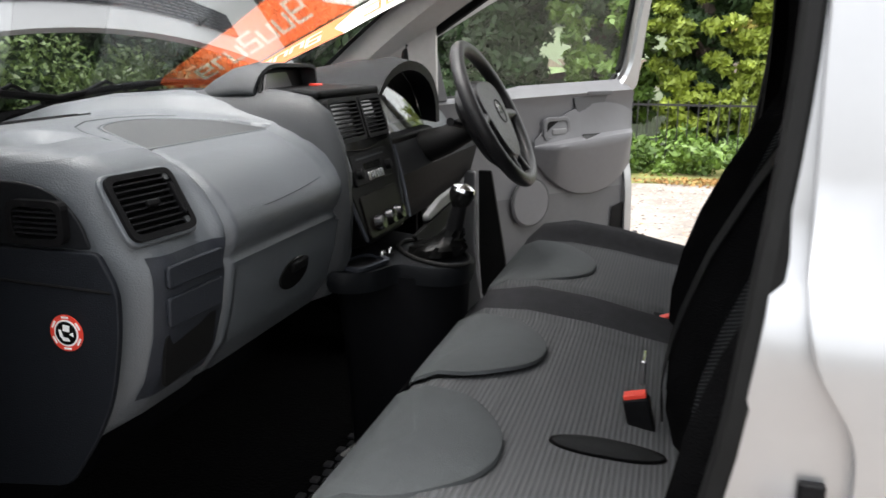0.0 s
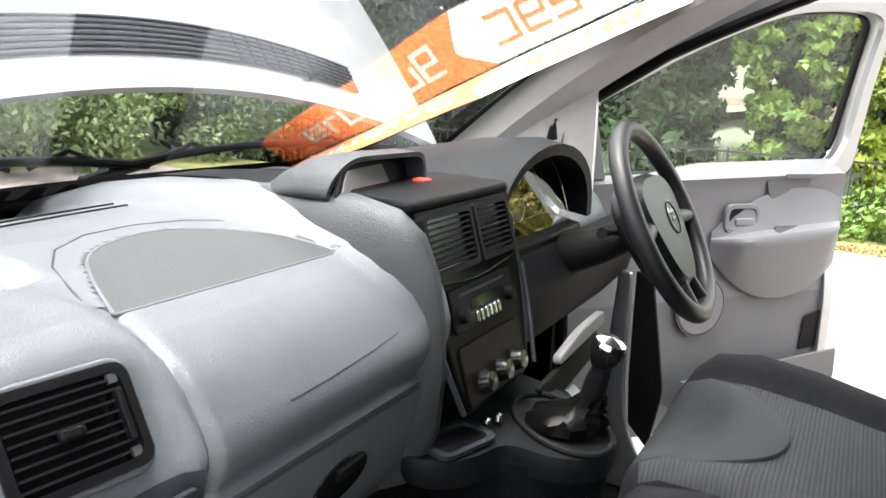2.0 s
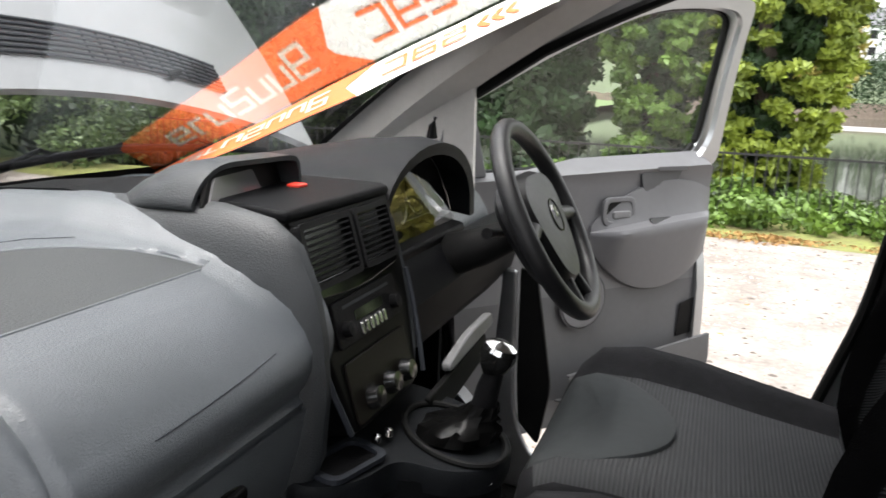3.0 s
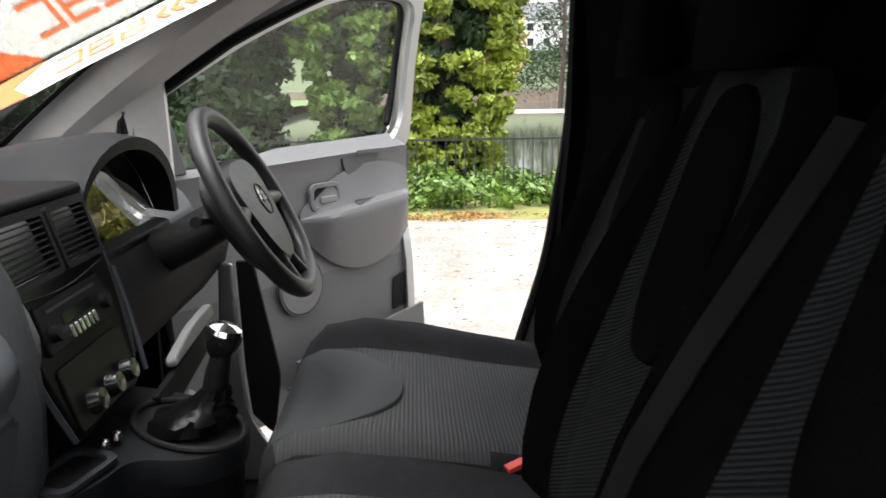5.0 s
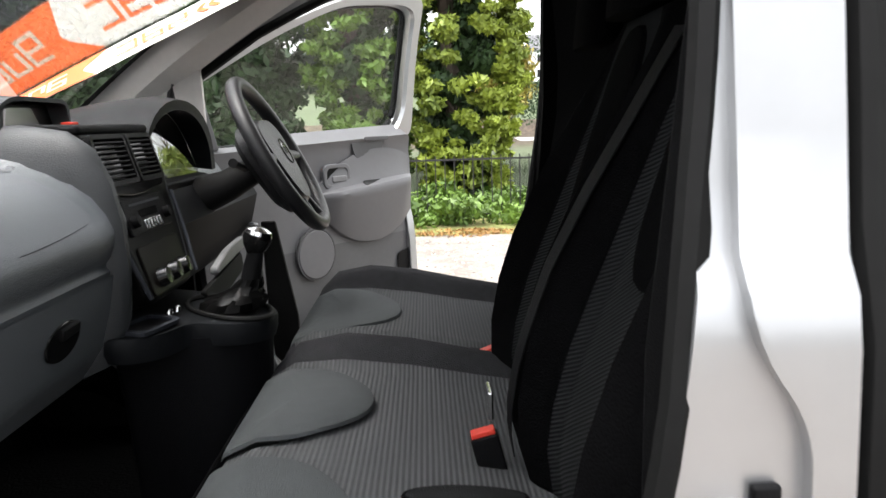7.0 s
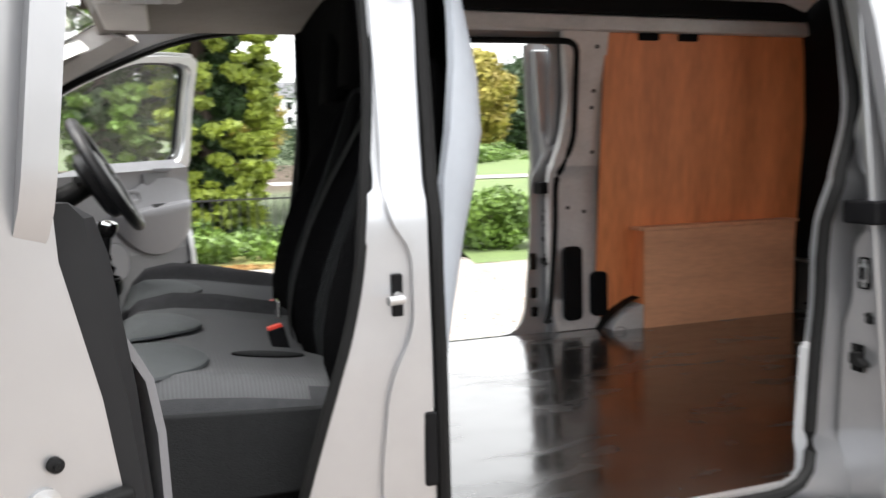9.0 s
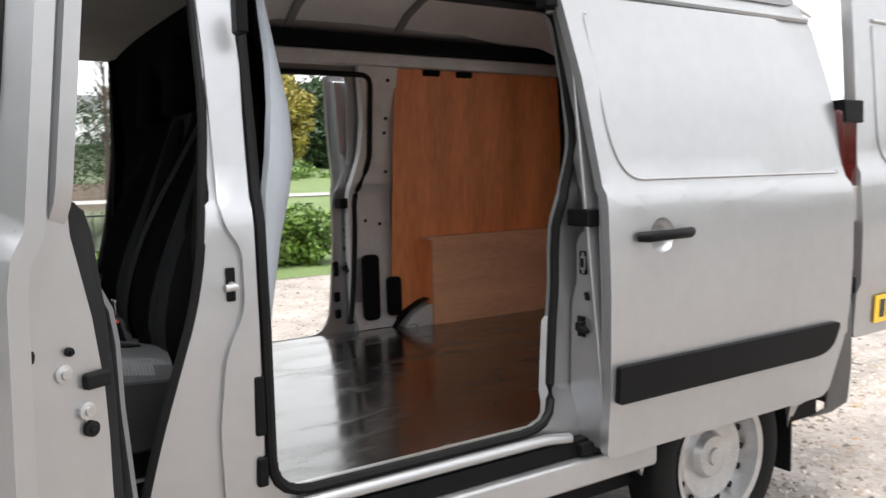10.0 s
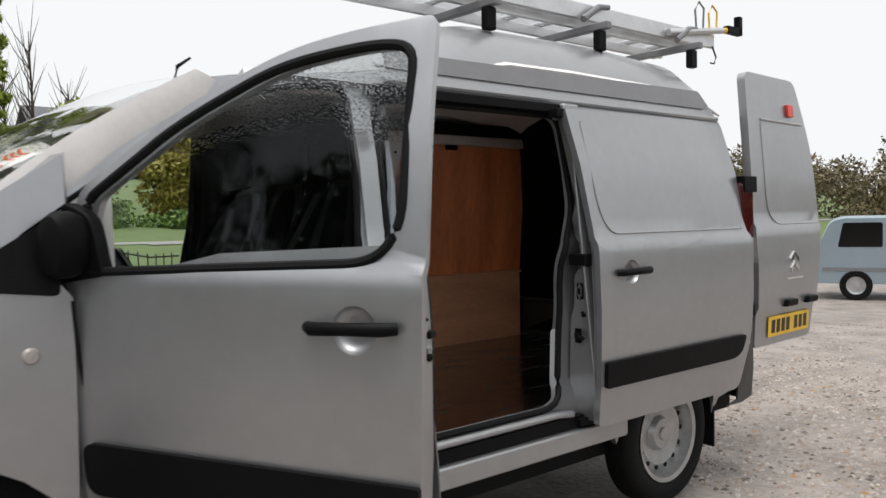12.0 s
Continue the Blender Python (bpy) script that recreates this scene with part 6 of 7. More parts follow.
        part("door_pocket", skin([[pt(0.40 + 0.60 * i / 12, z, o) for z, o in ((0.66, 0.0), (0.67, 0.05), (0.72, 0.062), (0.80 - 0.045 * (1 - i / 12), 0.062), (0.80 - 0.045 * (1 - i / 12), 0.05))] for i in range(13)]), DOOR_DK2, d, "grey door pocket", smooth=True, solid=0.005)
        # Black plate in place of the shaded hollow of the pocket.
        part("pocket_back", plate_bm(rounded([(-0.05, -0.075, 0.01), (0.05, -0.065, 0.01), (0.05, 0.055, 0.01), (-0.04, 0.035, 0.01)]), 0.003, FACE(0.955, 0.86, 0.002)), BLACK_PL, d, "dark plate for the shaded pocket opening")
        part("mirror_triangle", moved(prism(rounded([(-0.345, 1.27, 0.01), (-0.20, 1.275, 0.01), (-0.25, 1.47, 0.02), (-0.325, 1.45, 0.02)]), far(0.02)(0, 1.35)[1], far(0.05)(0, 1.35)[1]), m), DOOR_TRIM, d, bevel=0.006)
    else:
        rows = []
        for i in range(17):
            a = -0.10 + 0.700 * i / 16
            env = min(1.0, 5 * i / 16, 0.92 + (16 - i) / 16)
            rows.append([m @ Vector(near(0.098 + o * env)(a, z)) for z, o in ((0.56, 0.0), (0.575, 0.10), (0.66, 0.125), (0.80, 0.118), (0.95, 0.092), (1.08, 0.080), (1.16, 0.076), (1.20, 0.068), (1.23, 0.050), (1.25, 0.025), (1.26, 0.0))])
        part("door_pocket", skin(rows), DOOR_TRIM, d, "grey moulded pocket and armrest", smooth=True, solid=0.006)
        grip(d, lay, 0.375, 0.60, 1.155, m)
        part("handle_dish", moved(dish(lay, 0.49, 1.15, 0.056, 0.028), m), SILVER, d, smooth=True)
        part("rub_strip", moved(sheet(rounded([(-0.29, 0.70, 0.05), (0.640, 0.70, 0.01), (0.645, 0.815, 0.01), (-0.30, 0.835, 0.04)]), (), [0.75], [0.0, 0.3], lay(-0.018)), m), BLACK_PL, d, "black rubbing strip", solid=0.016, bevel=0.005)
        part("door_mirror", moved(skin([[Vector((-0.300 + 0.045 * s_ * math.cos(a * math.pi / 10), y_, 1.345 + 0.085 * s_ * math.copysign(abs(math.sin(a * math.pi / 10)) ** 0.7, math.sin(a * math.pi / 10)))) for a in range(20)] for y_, s_ in ((0.01, 0.6), (-0.015, 0.9), (-0.04, 1.0), (-0.085, 1.0), (-0.105, 0.85), (-0.112, 0.5))], closed=True, cap=True), m), BLACK_PL, d, "black folded door mirror", smooth=True)
        part("mirror_foot", moved(prism(rounded([(-0.38, 1.24, 0.02), (-0.22, 1.262, 0.02), (-0.26, 1.42, 0.04), (-0.36, 1.46, 0.03)]), -0.012, 0.03), m), BLACK_PL, d, bevel=0.008)
# black quarter panel ahead of the near door
part("quarter_panel", sheet(rounded([(-0.68, 1.25, 0.02), (-0.40, 1.215, 0.02), (-0.40, 1.42, 0.02)]), (), (), (), near(-0.006)), BLACK_PL, van, "black corner panel", solid=0.008, toward=TO_OUT)
part("side_repeater", moved(lathe([(0.0005, -0.012), (0.016, -0.010), (0.022, 0.0)], (0, 0, 0), "y", 16), pose(-0.475, near()(0, 1.07)[1], 1.07)), LAMP_WHITE, van, "clear side repeater lamp", smooth=True)
part("shut_line", tube([near(-0.001)(-0.372 + dx, z) for dx, z in ((0.075, 0.52), (0.045, 0.80), (0.01, 1.05), (0.0, 1.20))], 0.005, 6), RUBBER, van)

def plate_flat(outline, depth):
    """A flat plate in the xy plane that rises by its depth along z."""
    bm = bmesh.new()
    lo, hi = [bm.verts.new((a, b, -0.001)) for a, b in outline], [bm.verts.new((a, b, depth)) for a, b in outline]
    bm.faces.new(lo[::-1])
    bm.faces.new(hi)
    for i in range(len(lo)):
        bm.faces.new((lo[i - 1], lo[i], hi[i], hi[i - 1]))
    return bm


SLIDER = rounded([(1.64, 0.51, 0.03), (2.74, 0.51, 0.05), (2.835, 0.80, 0.08), (2.845, 1.25, 0.05), (2.79, 1.38, 0.08), (2.56, 1.845, 0.05), (1.555, 1.835, 0.02), (1.625, 1.30, 0.05)])
for lay, side in ((near, 0), (far, 1)):
    m = Matrix.Translation((0.15 * side, 0, 0))
    hole = [disc(1.84, 1.15, 0.052)] if not side else []
    sd = part("sliding_door", moved(sheet(SLIDER, hole, ZS, [1.75, 1.95, 2.15, 2.4, 2.6], lay(-0.095)), m), SILVER, van, "silver sliding side door slid open", smooth=True, solid=0.03, toward=(0, 1 if side else -1, 0))
    part("rub_strip", moved(sheet(rounded([(1.655, 0.676, 0.01), (2.70, 0.676, 0.10), (2.755, 0.786, 0.03), (1.655, 0.786, 0.01)]), (), (), (), lay(-0.115)), m), BLACK_PL, sd, "black rubbing strip", solid=0.02, bevel=0.006, toward=(0, 1 if side else -1, 0))
    end = [(-0.085, 0.53), (0.075, 0.53), (0.088, 0.70), (0.088, 0.95), (0.066, 1.02), (0.066, 1.13), (0.045, 1.165), (0.0, 1.175), (0.0, 1.26), (0.03, 1.29), (0.03, 1.38), (-0.01, 1.45), (-0.02, 1.80), (-0.085, 1.80)]
    bm = bmesh.new()
    ra, rb = [], []
    for yo, z in rounded([(a, b, 0.015) for a, b in end], 3):
        x = 1.635 if z < 1.30 else 1.635 - 0.065 * (z - 1.30) / 0.5
        yy = lay(yo)(0, z)[1]
        ra.append((x + 0.012 + 0.15 * side, yy, z))
        rb.append((x + 0.10 + 0.15 * side, yy, z))
    bm = skin([ra, rb], closed=True, cap=True)
    part("door_end", bm, SILVER, sd, "silver edge of the sliding door", smooth=True, bevel=0.006)
    for yo, z, w, h in ((0.030, 1.075, 0.034, 0.07), (0.040, 0.885, 0.034, 0.062)):
        yy = lay(yo)(0, z)[1]
        at = pose(1.647 + 0.15 * side, yy, z, 90, 0, -90)
        lt = part("latch_plate", moved(plate_flat(rrect(w, h, 0.010 if z > 1 else 0.004), 0.004), at), GLOSS_BK, sd, "dark latch plate", bevel=0.001)
        if z > 1:
            part("latch_rim", moved(plate_flat(rrect(w * 0.62, h * 0.62, 0.008), 0.007), at), STEEL, lt, "steel latch throat", bevel=0.001)
            part("latch_slot", moved(plate_flat(rrect(w * 0.36, h * 0.40, 0.005), 0.009), at), RUBBER, lt)
            for dz in (-0.026, 0.026):
                part("latch_screw", moved(plate_flat(disc(0, dz, 0.006, 10), 0.006), at), STEEL, lt)
        else:
            part("latch_hook", moved(plate_flat(rounded([(-0.006, -0.010, 0.002), (0.030, -0.016, 0.003), (0.034, -0.008, 0.003), (0.016, 0.004, 0.003), (0.018, 0.016, 0.003), (-0.006, 0.014, 0.002)]), 0.022), at), RUBBER, lt, "black latch hook", bevel=0.002)
    for yo, z, r in ((0.012, 0.975, 0.010), (0.018, 0.985, 0.006), (0.070, 0.62, 0.009)):
        part("end_buffer", lathe([(0.0005, -0.012), (r * 0.8, -0.010), (r, 0.0)], (1.647 + 0.15 * side, lay(yo)(0, z)[1], z), "y", 12, Matrix.Rotation(radians(-90), 3, "Z")), RUBBER, sd, smooth=True)
    part("end_crease", tube([(1.648 + 0.15 * side, lay(yo)(0, z)[1], z) for yo, z in ((-0.060, 0.56), (-0.052, 0.80), (-0.046, 1.0), (-0.042, 1.16), (-0.050, 1.28))], 0.006, 6), SILVER, sd, smooth=True)
    yy = lay(0.02)(0, 1.21)[1]
    part("roller_arm", boxes(((1.60 + 0.15 * side, yy - 0.06, 1.185), (1.70 + 0.15 * side, yy + 0.03, 1.235))), BLACK_PL, sd, "black roller bracket", bevel=0.006)
    if not side:
        grip(sd, lambda o=0.0: lay(o - 0.095), 1.735, 1.955, 1.152, I4)
        part("handle_dish", dish(lambda o=0.0: lay(o - 0.095), 1.84, 1.15, 0.053, 0.026), SILVER, sd, smooth=True)
        part("top_roller", boxes(((1.52, 0.02, 1.80), (1.60, 0.07, 1.835))), BLACK_PL, sd, bevel=0.004)
        # pressed line that bounds the blank window panel
        part("panel_crease", tube([lay(-0.0965)(u, v) for u, v in rounded([(1.63, 1.80, 0.04), (1.665, 1.42, 0.1), (1.73, 1.315, 0.06), (2.78, 1.315, 0.02)])[2:]], 0.004, 6), SILVER, sd, smooth=True)
        part("lower_roller", boxes(((1.60, -0.02, 0.51), (1.78, 0.02, 0.545))), BLACK_PL, sd, "black lower roller arm", bevel=0.006)


# rear doors: the near one open at right angles, the far one shut
def rear(u, v):
    lean = curve([(0.65, 0.01), (0.84, 0.0), (0.88, -0.018), (1.1, -0.02), (1.31, -0.005), (1.335, 0.008), (1.4, 0.012), (1.6, 0.022), (1.8, 0.034), (1.93, 0.044), (1.96, 0.046), (2.15, 0.06)], v)
    return (u, lean + 0.05 * (u - 3.05), v)


RD = rounded([(3.06, 0.66, 0.03), (3.76, 0.66, 0.04), (3.90, 1.34, 0.08), (3.85, 1.75, 0.3), (3.66, 2.15, 0.06), (3.06, 2.15, 0.05)])
RZ = [0.75, 0.84, 0.88, 0.95, 1.1, 1.25, 1.31, 1.335, 1.4, 1.5, 1.6, 1.7, 1.8, 1.87, 1.93, 1.96, 2.05]
rdoor = part("rear_door", sheet(RD, (), RZ, [3.2, 3.4, 3.6, 3.8], rear), SILVER, van, "silver rear door swung open", smooth=True, solid=0.045, toward=TO_OUT)
part("rear_door_seal", tube([Vector(rear(u, v)) + Vector((0.006, 0.030, 0)) for u, v in sorted((p for p in RD if p[0] > 3.5), key=lambda p: p[1])], 0.012, 8), RUBBER, rdoor, "black rubber seal", smooth=True)


def on_rear(poly, depth, off=0.004):
    bm = bmesh.new()
    a = [bm.verts.new(Vector(rear(u, v)) + Vector((0, -off, 0))) for u, v in poly]
    b = [bm.verts.new(Vector(rear(u, v)) + Vector((0, -off - depth, 0))) for u, v in poly]
    bm.faces.new(a)
    bm.faces.new(b[::-1])
    for i in range(len(a)):
        bm.faces.new((a[i - 1], b[i - 1], b[i], a[i]))
    return bm


plate = part("number_plate", on_rear([(3.20, 0.705), (3.72, 0.705), (3.72, 0.816), (3.20, 0.816)], 0.004, 0.006), YELLOW, rdoor, "yellow rear number plate")
u = 3.235
for i, w in enumerate((0.05, 0.05, 0.05, 0.05, 0, 0.05, 0.05, 0.05)):
    if w:
        part("plate_bar", on_rear([(u, 0.724), (u + w * 0.86, 0.724), (u + w * 0.86, 0.798), (u, 0.798)], 0.001, 0.0105), GLOSS_BK, plate)
    u += (w or 0.03) + 0.011
part("red_reflector", on_rear(rounded([(3.53, 1.935, 0.01), (3.60, 1.935, 0.01), (3.595, 2.005, 0.01), (3.525, 2.005, 0.01)]), 0.018, 0.0), RED, rdoor, "small red lamp", bevel=0.004)
for a in (3.36, 3.63):
    part("rear_grip", on_rear(rounded([(a, 0.862, 0.01), (a + 0.14, 0.862, 0.01), (a + 0.13, 0.90, 0.01), (a + 0.01, 0.90, 0.01)]), 0.03, 0.0), BLACK_PL, rdoor, "black plate lamp housing", bevel=0.008)
for dz in (0.0, 0.055):
    for s in (-1, 1):
        part("badge_bar", on_rear([(3.50, 1.085 + dz), (3.50, 1.115 + dz), (3.50 + s * 0.05, 1.075 + dz), (3.50 + s * 0.05, 1.05 + dz)], 0.006, 0.0), CHROME, rdoor, "plain chrome badge")
part("badge_bar", on_rear([(3.40, 1.010), (3.61, 1.010), (3.61, 1.022), (3.40, 1.022)], 0.003, 0.0), CHROME, rdoor)
part("door_crease", tube([Vector(rear(u, 1.90)) + Vector((0, -0.002, 0)) for u in np.linspace(3.20, 3.72, 10)], 0.008, 6), SILVER, rdoor, smooth=True)
part("door_crease", tube([Vector(rear(u, v)) + Vector((0, -0.002, 0)) for u, v in rounded([(3.20, 1.89, 0.03), (3.22, 1.40, 0.1), (3.32, 1.325, 0.06), (3.885, 1.325, 0.01)])[2:]], 0.004, 6), SILVER, rdoor, smooth=True)
# The whole far door is coloured black.
part("rear_door_far", prism([(3.11, 0.60), (3.16, 0.60), (3.17, 1.3), (3.10, 1.8), (3.02, 2.15), (2.98, 2.15), (3.06, 1.8), (3.12, 1.3)], 0.965, 1.84), BLACK_PL, van, "closed far rear door, coloured black")
lamp = part("tail_lamp", prism(rounded([(2.985, 0.86, 0.02), (3.085, 0.86, 0.02), (3.065, 1.56, 0.02), (2.955, 1.56, 0.03)]), 0.012, 0.14), LAMP_RED, van, "tall red tail lamp", bevel=0.012)
part("clear_lens", prism([(2.99, 1.12), (3.086, 1.12), (3.083, 1.26), (2.98, 1.26)], 0.008, 0.145), LAMP_WHITE, lamp, "clear reversing lens", bevel=0.006)
for za, zb in ((1.50, 1.585), (0.84, 0.905)):
    part("lamp_cap", prism([(2.965, za), (3.092, za), (3.088, zb), (2.955, zb)], 0.004, 0.15), BLACK_PL, lamp, bevel=0.006)
part("rear_bumper", skin([[(x + dx, y, z) for dx, z in ((-0.10, 0.40), (0.0, 0.42), (0.02, 0.55), (0.015, 0.80), (-0.02, 0.83), (-0.08, 0.83))] for x, y in ((2.87, 0.0), (3.00, -0.006), (3.07, 0.03), (3.10, 0.10), (3.11, CY), (3.10, 1.81), (3.05, 1.90), (2.87, 1.92))]), BUMPER, van, "dark grey plastic rear bumper", smooth=True, solid=0.01)
part("mud_flap", boxes(((2.69, 0.03, 0.20), (2.70, 0.25, 0.45))), RUBBER, van)

# wheels
for x in (2.30, -0.72):
    for y, o in ((0.05, -1), (2 * CY - 0.05, 1)):
        w = part("wheel", lathe([(0.20, 0.02), (0.215, -0.03), (0.225, -0.07), (0.245, -0.083), (0.30, -0.085), (0.322, -0.072), (0.333, -0.05), (0.335, 0), (0.335, 0.045), (0.3, 0.06), (0.2, 0.055)], (0, 0, 0), "y", 56), RUBBER, van, "black tyre on silver steel wheel", smooth=True)
        part("rim", lathe([(0.001, -0.055), (0.028, -0.055), (0.032, -0.045), (0.07, -0.045), (0.085, -0.02), (0.13, -0.030), (0.150, -0.036), (0.185, -0.012), (0.20, -0.05), (0.205, -0.075), (0.226, -0.080)], (0, 0, 0), "y", 56), STEEL, w, "silver steel rim", smooth=True)
        for k in range(14):
            a = 2 * math.pi * k / 14
            c_ = Vector((0.165 * math.cos(a), -0.033, 0.165 * math.sin(a)))
            part("rim_hole", lathe([(0.0005, 0.0), (0.0125, 0.0), (0.0125, 0.004)], c_, "y", 10), RUBBER, w)
        w.location = (x, y + (0.06 if o < 0 else -0.06), 0.335)
        if o > 0:
            w.rotation_euler = (0, 0, math.pi)
for x, a, b, d in ((2.30, 0.38, 0.38, 0.15), (-0.74, 0.445, 0.50, 0.26)):
    for ya, yb in ((0.035, d), (2 * CY - d, 2 * CY - 0.035)):
        part("wheel_well", skin([[(x + a * math.cos(math.pi * k / 16), y, 0.34 + b * math.sin(math.pi * k / 16)) for y in (ya, yb)] for k in range(17)]), RUBBER, van, "dark wheel well")

# ladder on the roof
ladder = thing("roof_ladder", "aluminium ladder clamped on the van's roof rack", "ladder")
for y in (0.44, 0.80):
    part("stile", boxes(((0.85, y, 2.375), (3.40, y + 0.028, 2.455))), ALU, ladder, bevel=0.004)
for y in (0.50, 0.74):
    part("stile", boxes(((0.95, y, 2.345), (3.25, y + 0.025, 2.395))), ALU, ladder, bevel=0.004)
for i in range(10):
    x = 0.98 + i * 0.25
    part("rung", tube([(x, 0.45, 2.415), (x, 0.815, 2.415)], 0.016, 10), ALU, ladder, smooth=True)
rack = thing("roof_rack", "dark roof rack bars carrying the ladder", "roof rack")
for x in (1.45, 2.20, 3.0):
    part("cross_bar", boxes(((x - 0.02, 0.28, 2.30), (x + 0.02, 1.63, 2.335))), GREY_BAND, rack, bevel=0.005)
    for y in (0.34, 1.57):
        part("bar_foot", boxes(((x - 0.03, y - 0.02, 2.20), (x + 0.03, y + 0.02, 2.30))), BLACK_PL, rack, bevel=0.008)
    part("ladder_clamp", tube([(x - 0.05, 0.40, 2.36), (x + 0.08, 0.41, 2.44), (x + 0.16, 0.41, 2.45)], [0.018, 0.016, 0.014], 10), GREY_BAND, rack, "grey ladder clamp", smooth=True)
part("roller_tube", tube([(2.90, 0.42, 2.40), (3.42, 0.40, 2.475)], 0.019, 12), ALU, rack, smooth=True)
part("roller_end", tube([(3.30, 0.405, 2.455), (3.52, 0.40, 2.49)], 0.017, 10), YELLOW, rack, "yellow roller sleeve", smooth=True)
part("roller_stop", boxes(((3.46, 0.38, 2.465), (3.62, 0.42, 2.51)), ((3.58, 0.38, 2.47), (3.62, 0.42, 2.58))), BLACK_PL, rack, "black end stop", bevel=0.006)
for x in (3.16, 3.30):
    part("wire_loop", tube([(x, 0.41, 2.46), (x - 0.01, 0.41, 2.56), (x + 0.03, 0.41, 2.61), (x + 0.08, 0.41, 2.58), (x + 0.07, 0.41, 2.46)], 0.006, 8), YELLOW if x > 3.2 else GREY_BAND, rack, smooth=True)
part("strap_hook", tube([(3.36, 0.43, 2.38), (3.40, 0.43, 2.32), (3.38, 0.43, 2.28), (3.34, 0.43, 2.28)], 0.005, 8), RUBBER, rack, smooth=True)

# ---- grounds ----
def ground_height(x, y):
    h = 0.0
    if x > 6:
        h -= 0.42 * min(1, (x - 6) / 8)
    return h + 0.006 * math.sin(x * 1.7 + y) * math.sin(y * 1.3)


def line(a, b, n):
    return [a + (b - a) * i / n for i in range(n + 1)]


gx = [-400, -150, -60, -30] + line(-20, 30, 100) + [45, 80, 200, 400]
gy = [-400, -150, -60, -30] + line(-20, 9.2, 58)
tagged(link("ground", skin([[(x, y - (0.9 * min(1, max(0, (x - 3.0) / 2)) if y > 9 else 0), ground_height(x, y)) for x in gx] for y in gy]), GRAVEL, smooth=True), "pale wet gravel car park", "ground", kind="structure")
tagged(link("verge", skin([[(x, y + 0.08 * math.sin(x * 2.3), z) for x in [-400, -60] + line(-20, 3.6, 60)] for y, z in ((9.1, 0.004), (9.6, 0.03), (10.8, 0.02), (12.5, -0.5), (14, -1.2))]), VERGE, smooth=True), "leaf-strewn verge by the fence", "verge", kind="structure")
tagged(link("lawn", skin([[(max(x, 0) + 0.21 * (y - 8.25) * (x < 100), y, z) for x in (3.9, 8, 20, 60, 400)] for y, z in ((8.25, 0.005), (10, 0.05), (20, 0.25), (33, 0.55), (60, 1.6), (110, 5.0), (400, 30))]), GRASS, smooth=True), "mown park lawn", "lawn", kind="structure")
tagged(link("park_path", skin([[(x, y, z) for x in (4, 12, 30, 80)] for y, z in ((30, 0.52), (32.5, 0.60))]), PATH_M), "grey park path", "path", kind="structure")
tagged(link("lake", skin([[(x, y, -0.7) for x in (-400, -100, 0, 30, 60)] for y in (12, 40, 111)]), WATER), "still lake with soft reflections", "water", kind="structure")
tagged(link("far_lawn", skin([[(x, y, z) for x in (-400, -100, -40, 0, 60)] for y, z in ((110.5, 1.1), (130, 2.6), (180, 7.5), (400, 30))]), GRASS_FAR, smooth=True), "far lawn across the lake", "lawn", kind="structure")
tagged(link("lake_wall", boxes(((-400, 110, -1.0), (60, 110.6, 1.15))), STONE), "stone lake wall", "wall", kind="structure")
tagged(link("field", skin([[(x, y, z) for y in (-400, -60, 0, 60, 400)] for x, z in ((-10.2, 0.01), (-30, 0.3), (-400, 6))]), GRASS), "grass beyond the hedge", "lawn", kind="structure")


def leaf_cloud(name, spots, count, size, mat, label, category, seed=1, kind="", shell=0.55, droop=0.0):
    """Many small leaf blades scattered over lumps (x, y, z, rx, ry, rz)."""
    gen = np.random.default_rng(seed)
    vol = np.array([max(s[3] * s[4] * s[5], 1e-4) ** (2 / 3) for s in spots])
    pick = gen.choice(len(spots), count, p=vol / vol.sum())
    sp = np.array(spots)[pick]
    d = gen.normal(size=(count, 3))
    d /= np.linalg.norm(d, axis=1, keepdims=True)
    c = sp[:, :3] + d * sp[:, 3:] * gen.uniform(shell, 1.08, (count, 1))
    ax = gen.normal(size=(count, 3))
    ax[:, 2] -= droop
    ax /= np.linalg.norm(ax, axis=1, keepdims=True)
    b = np.cross(ax, d + 0.4 * gen.normal(size=(count, 3)))
    b /= np.linalg.norm(b, axis=1, keepdims=True) + 1e-9
    s = size * gen.uniform(0.5, 1.4, (count, 1))
    v = np.concatenate([c - ax * s, c + b * s * 0.42, c + ax * s, c - b * s * 0.42], axis=1).reshape(-1, 3)
    me = bpy.data.meshes.new(name)
    me.from_pydata(v.tolist(), [], np.arange(count * 4).reshape(-1, 4).tolist())
    me.materials.append(mat)
    ob = new(name, me)
    if category:
        tagged(ob, label, category, kind=kind)
    return ob


def lumps(gen, x0, x1, y0, y1, z0, z1, n, r):
    return [(gen.uniform(x0, x1), gen.uniform(y0, y1), gen.uniform(z0, z1), r * gen.uniform(0.6, 1.35), r * gen.uniform(0.6, 1.35), r * gen.uniform(0.5, 1.1)) for _ in range(n)]


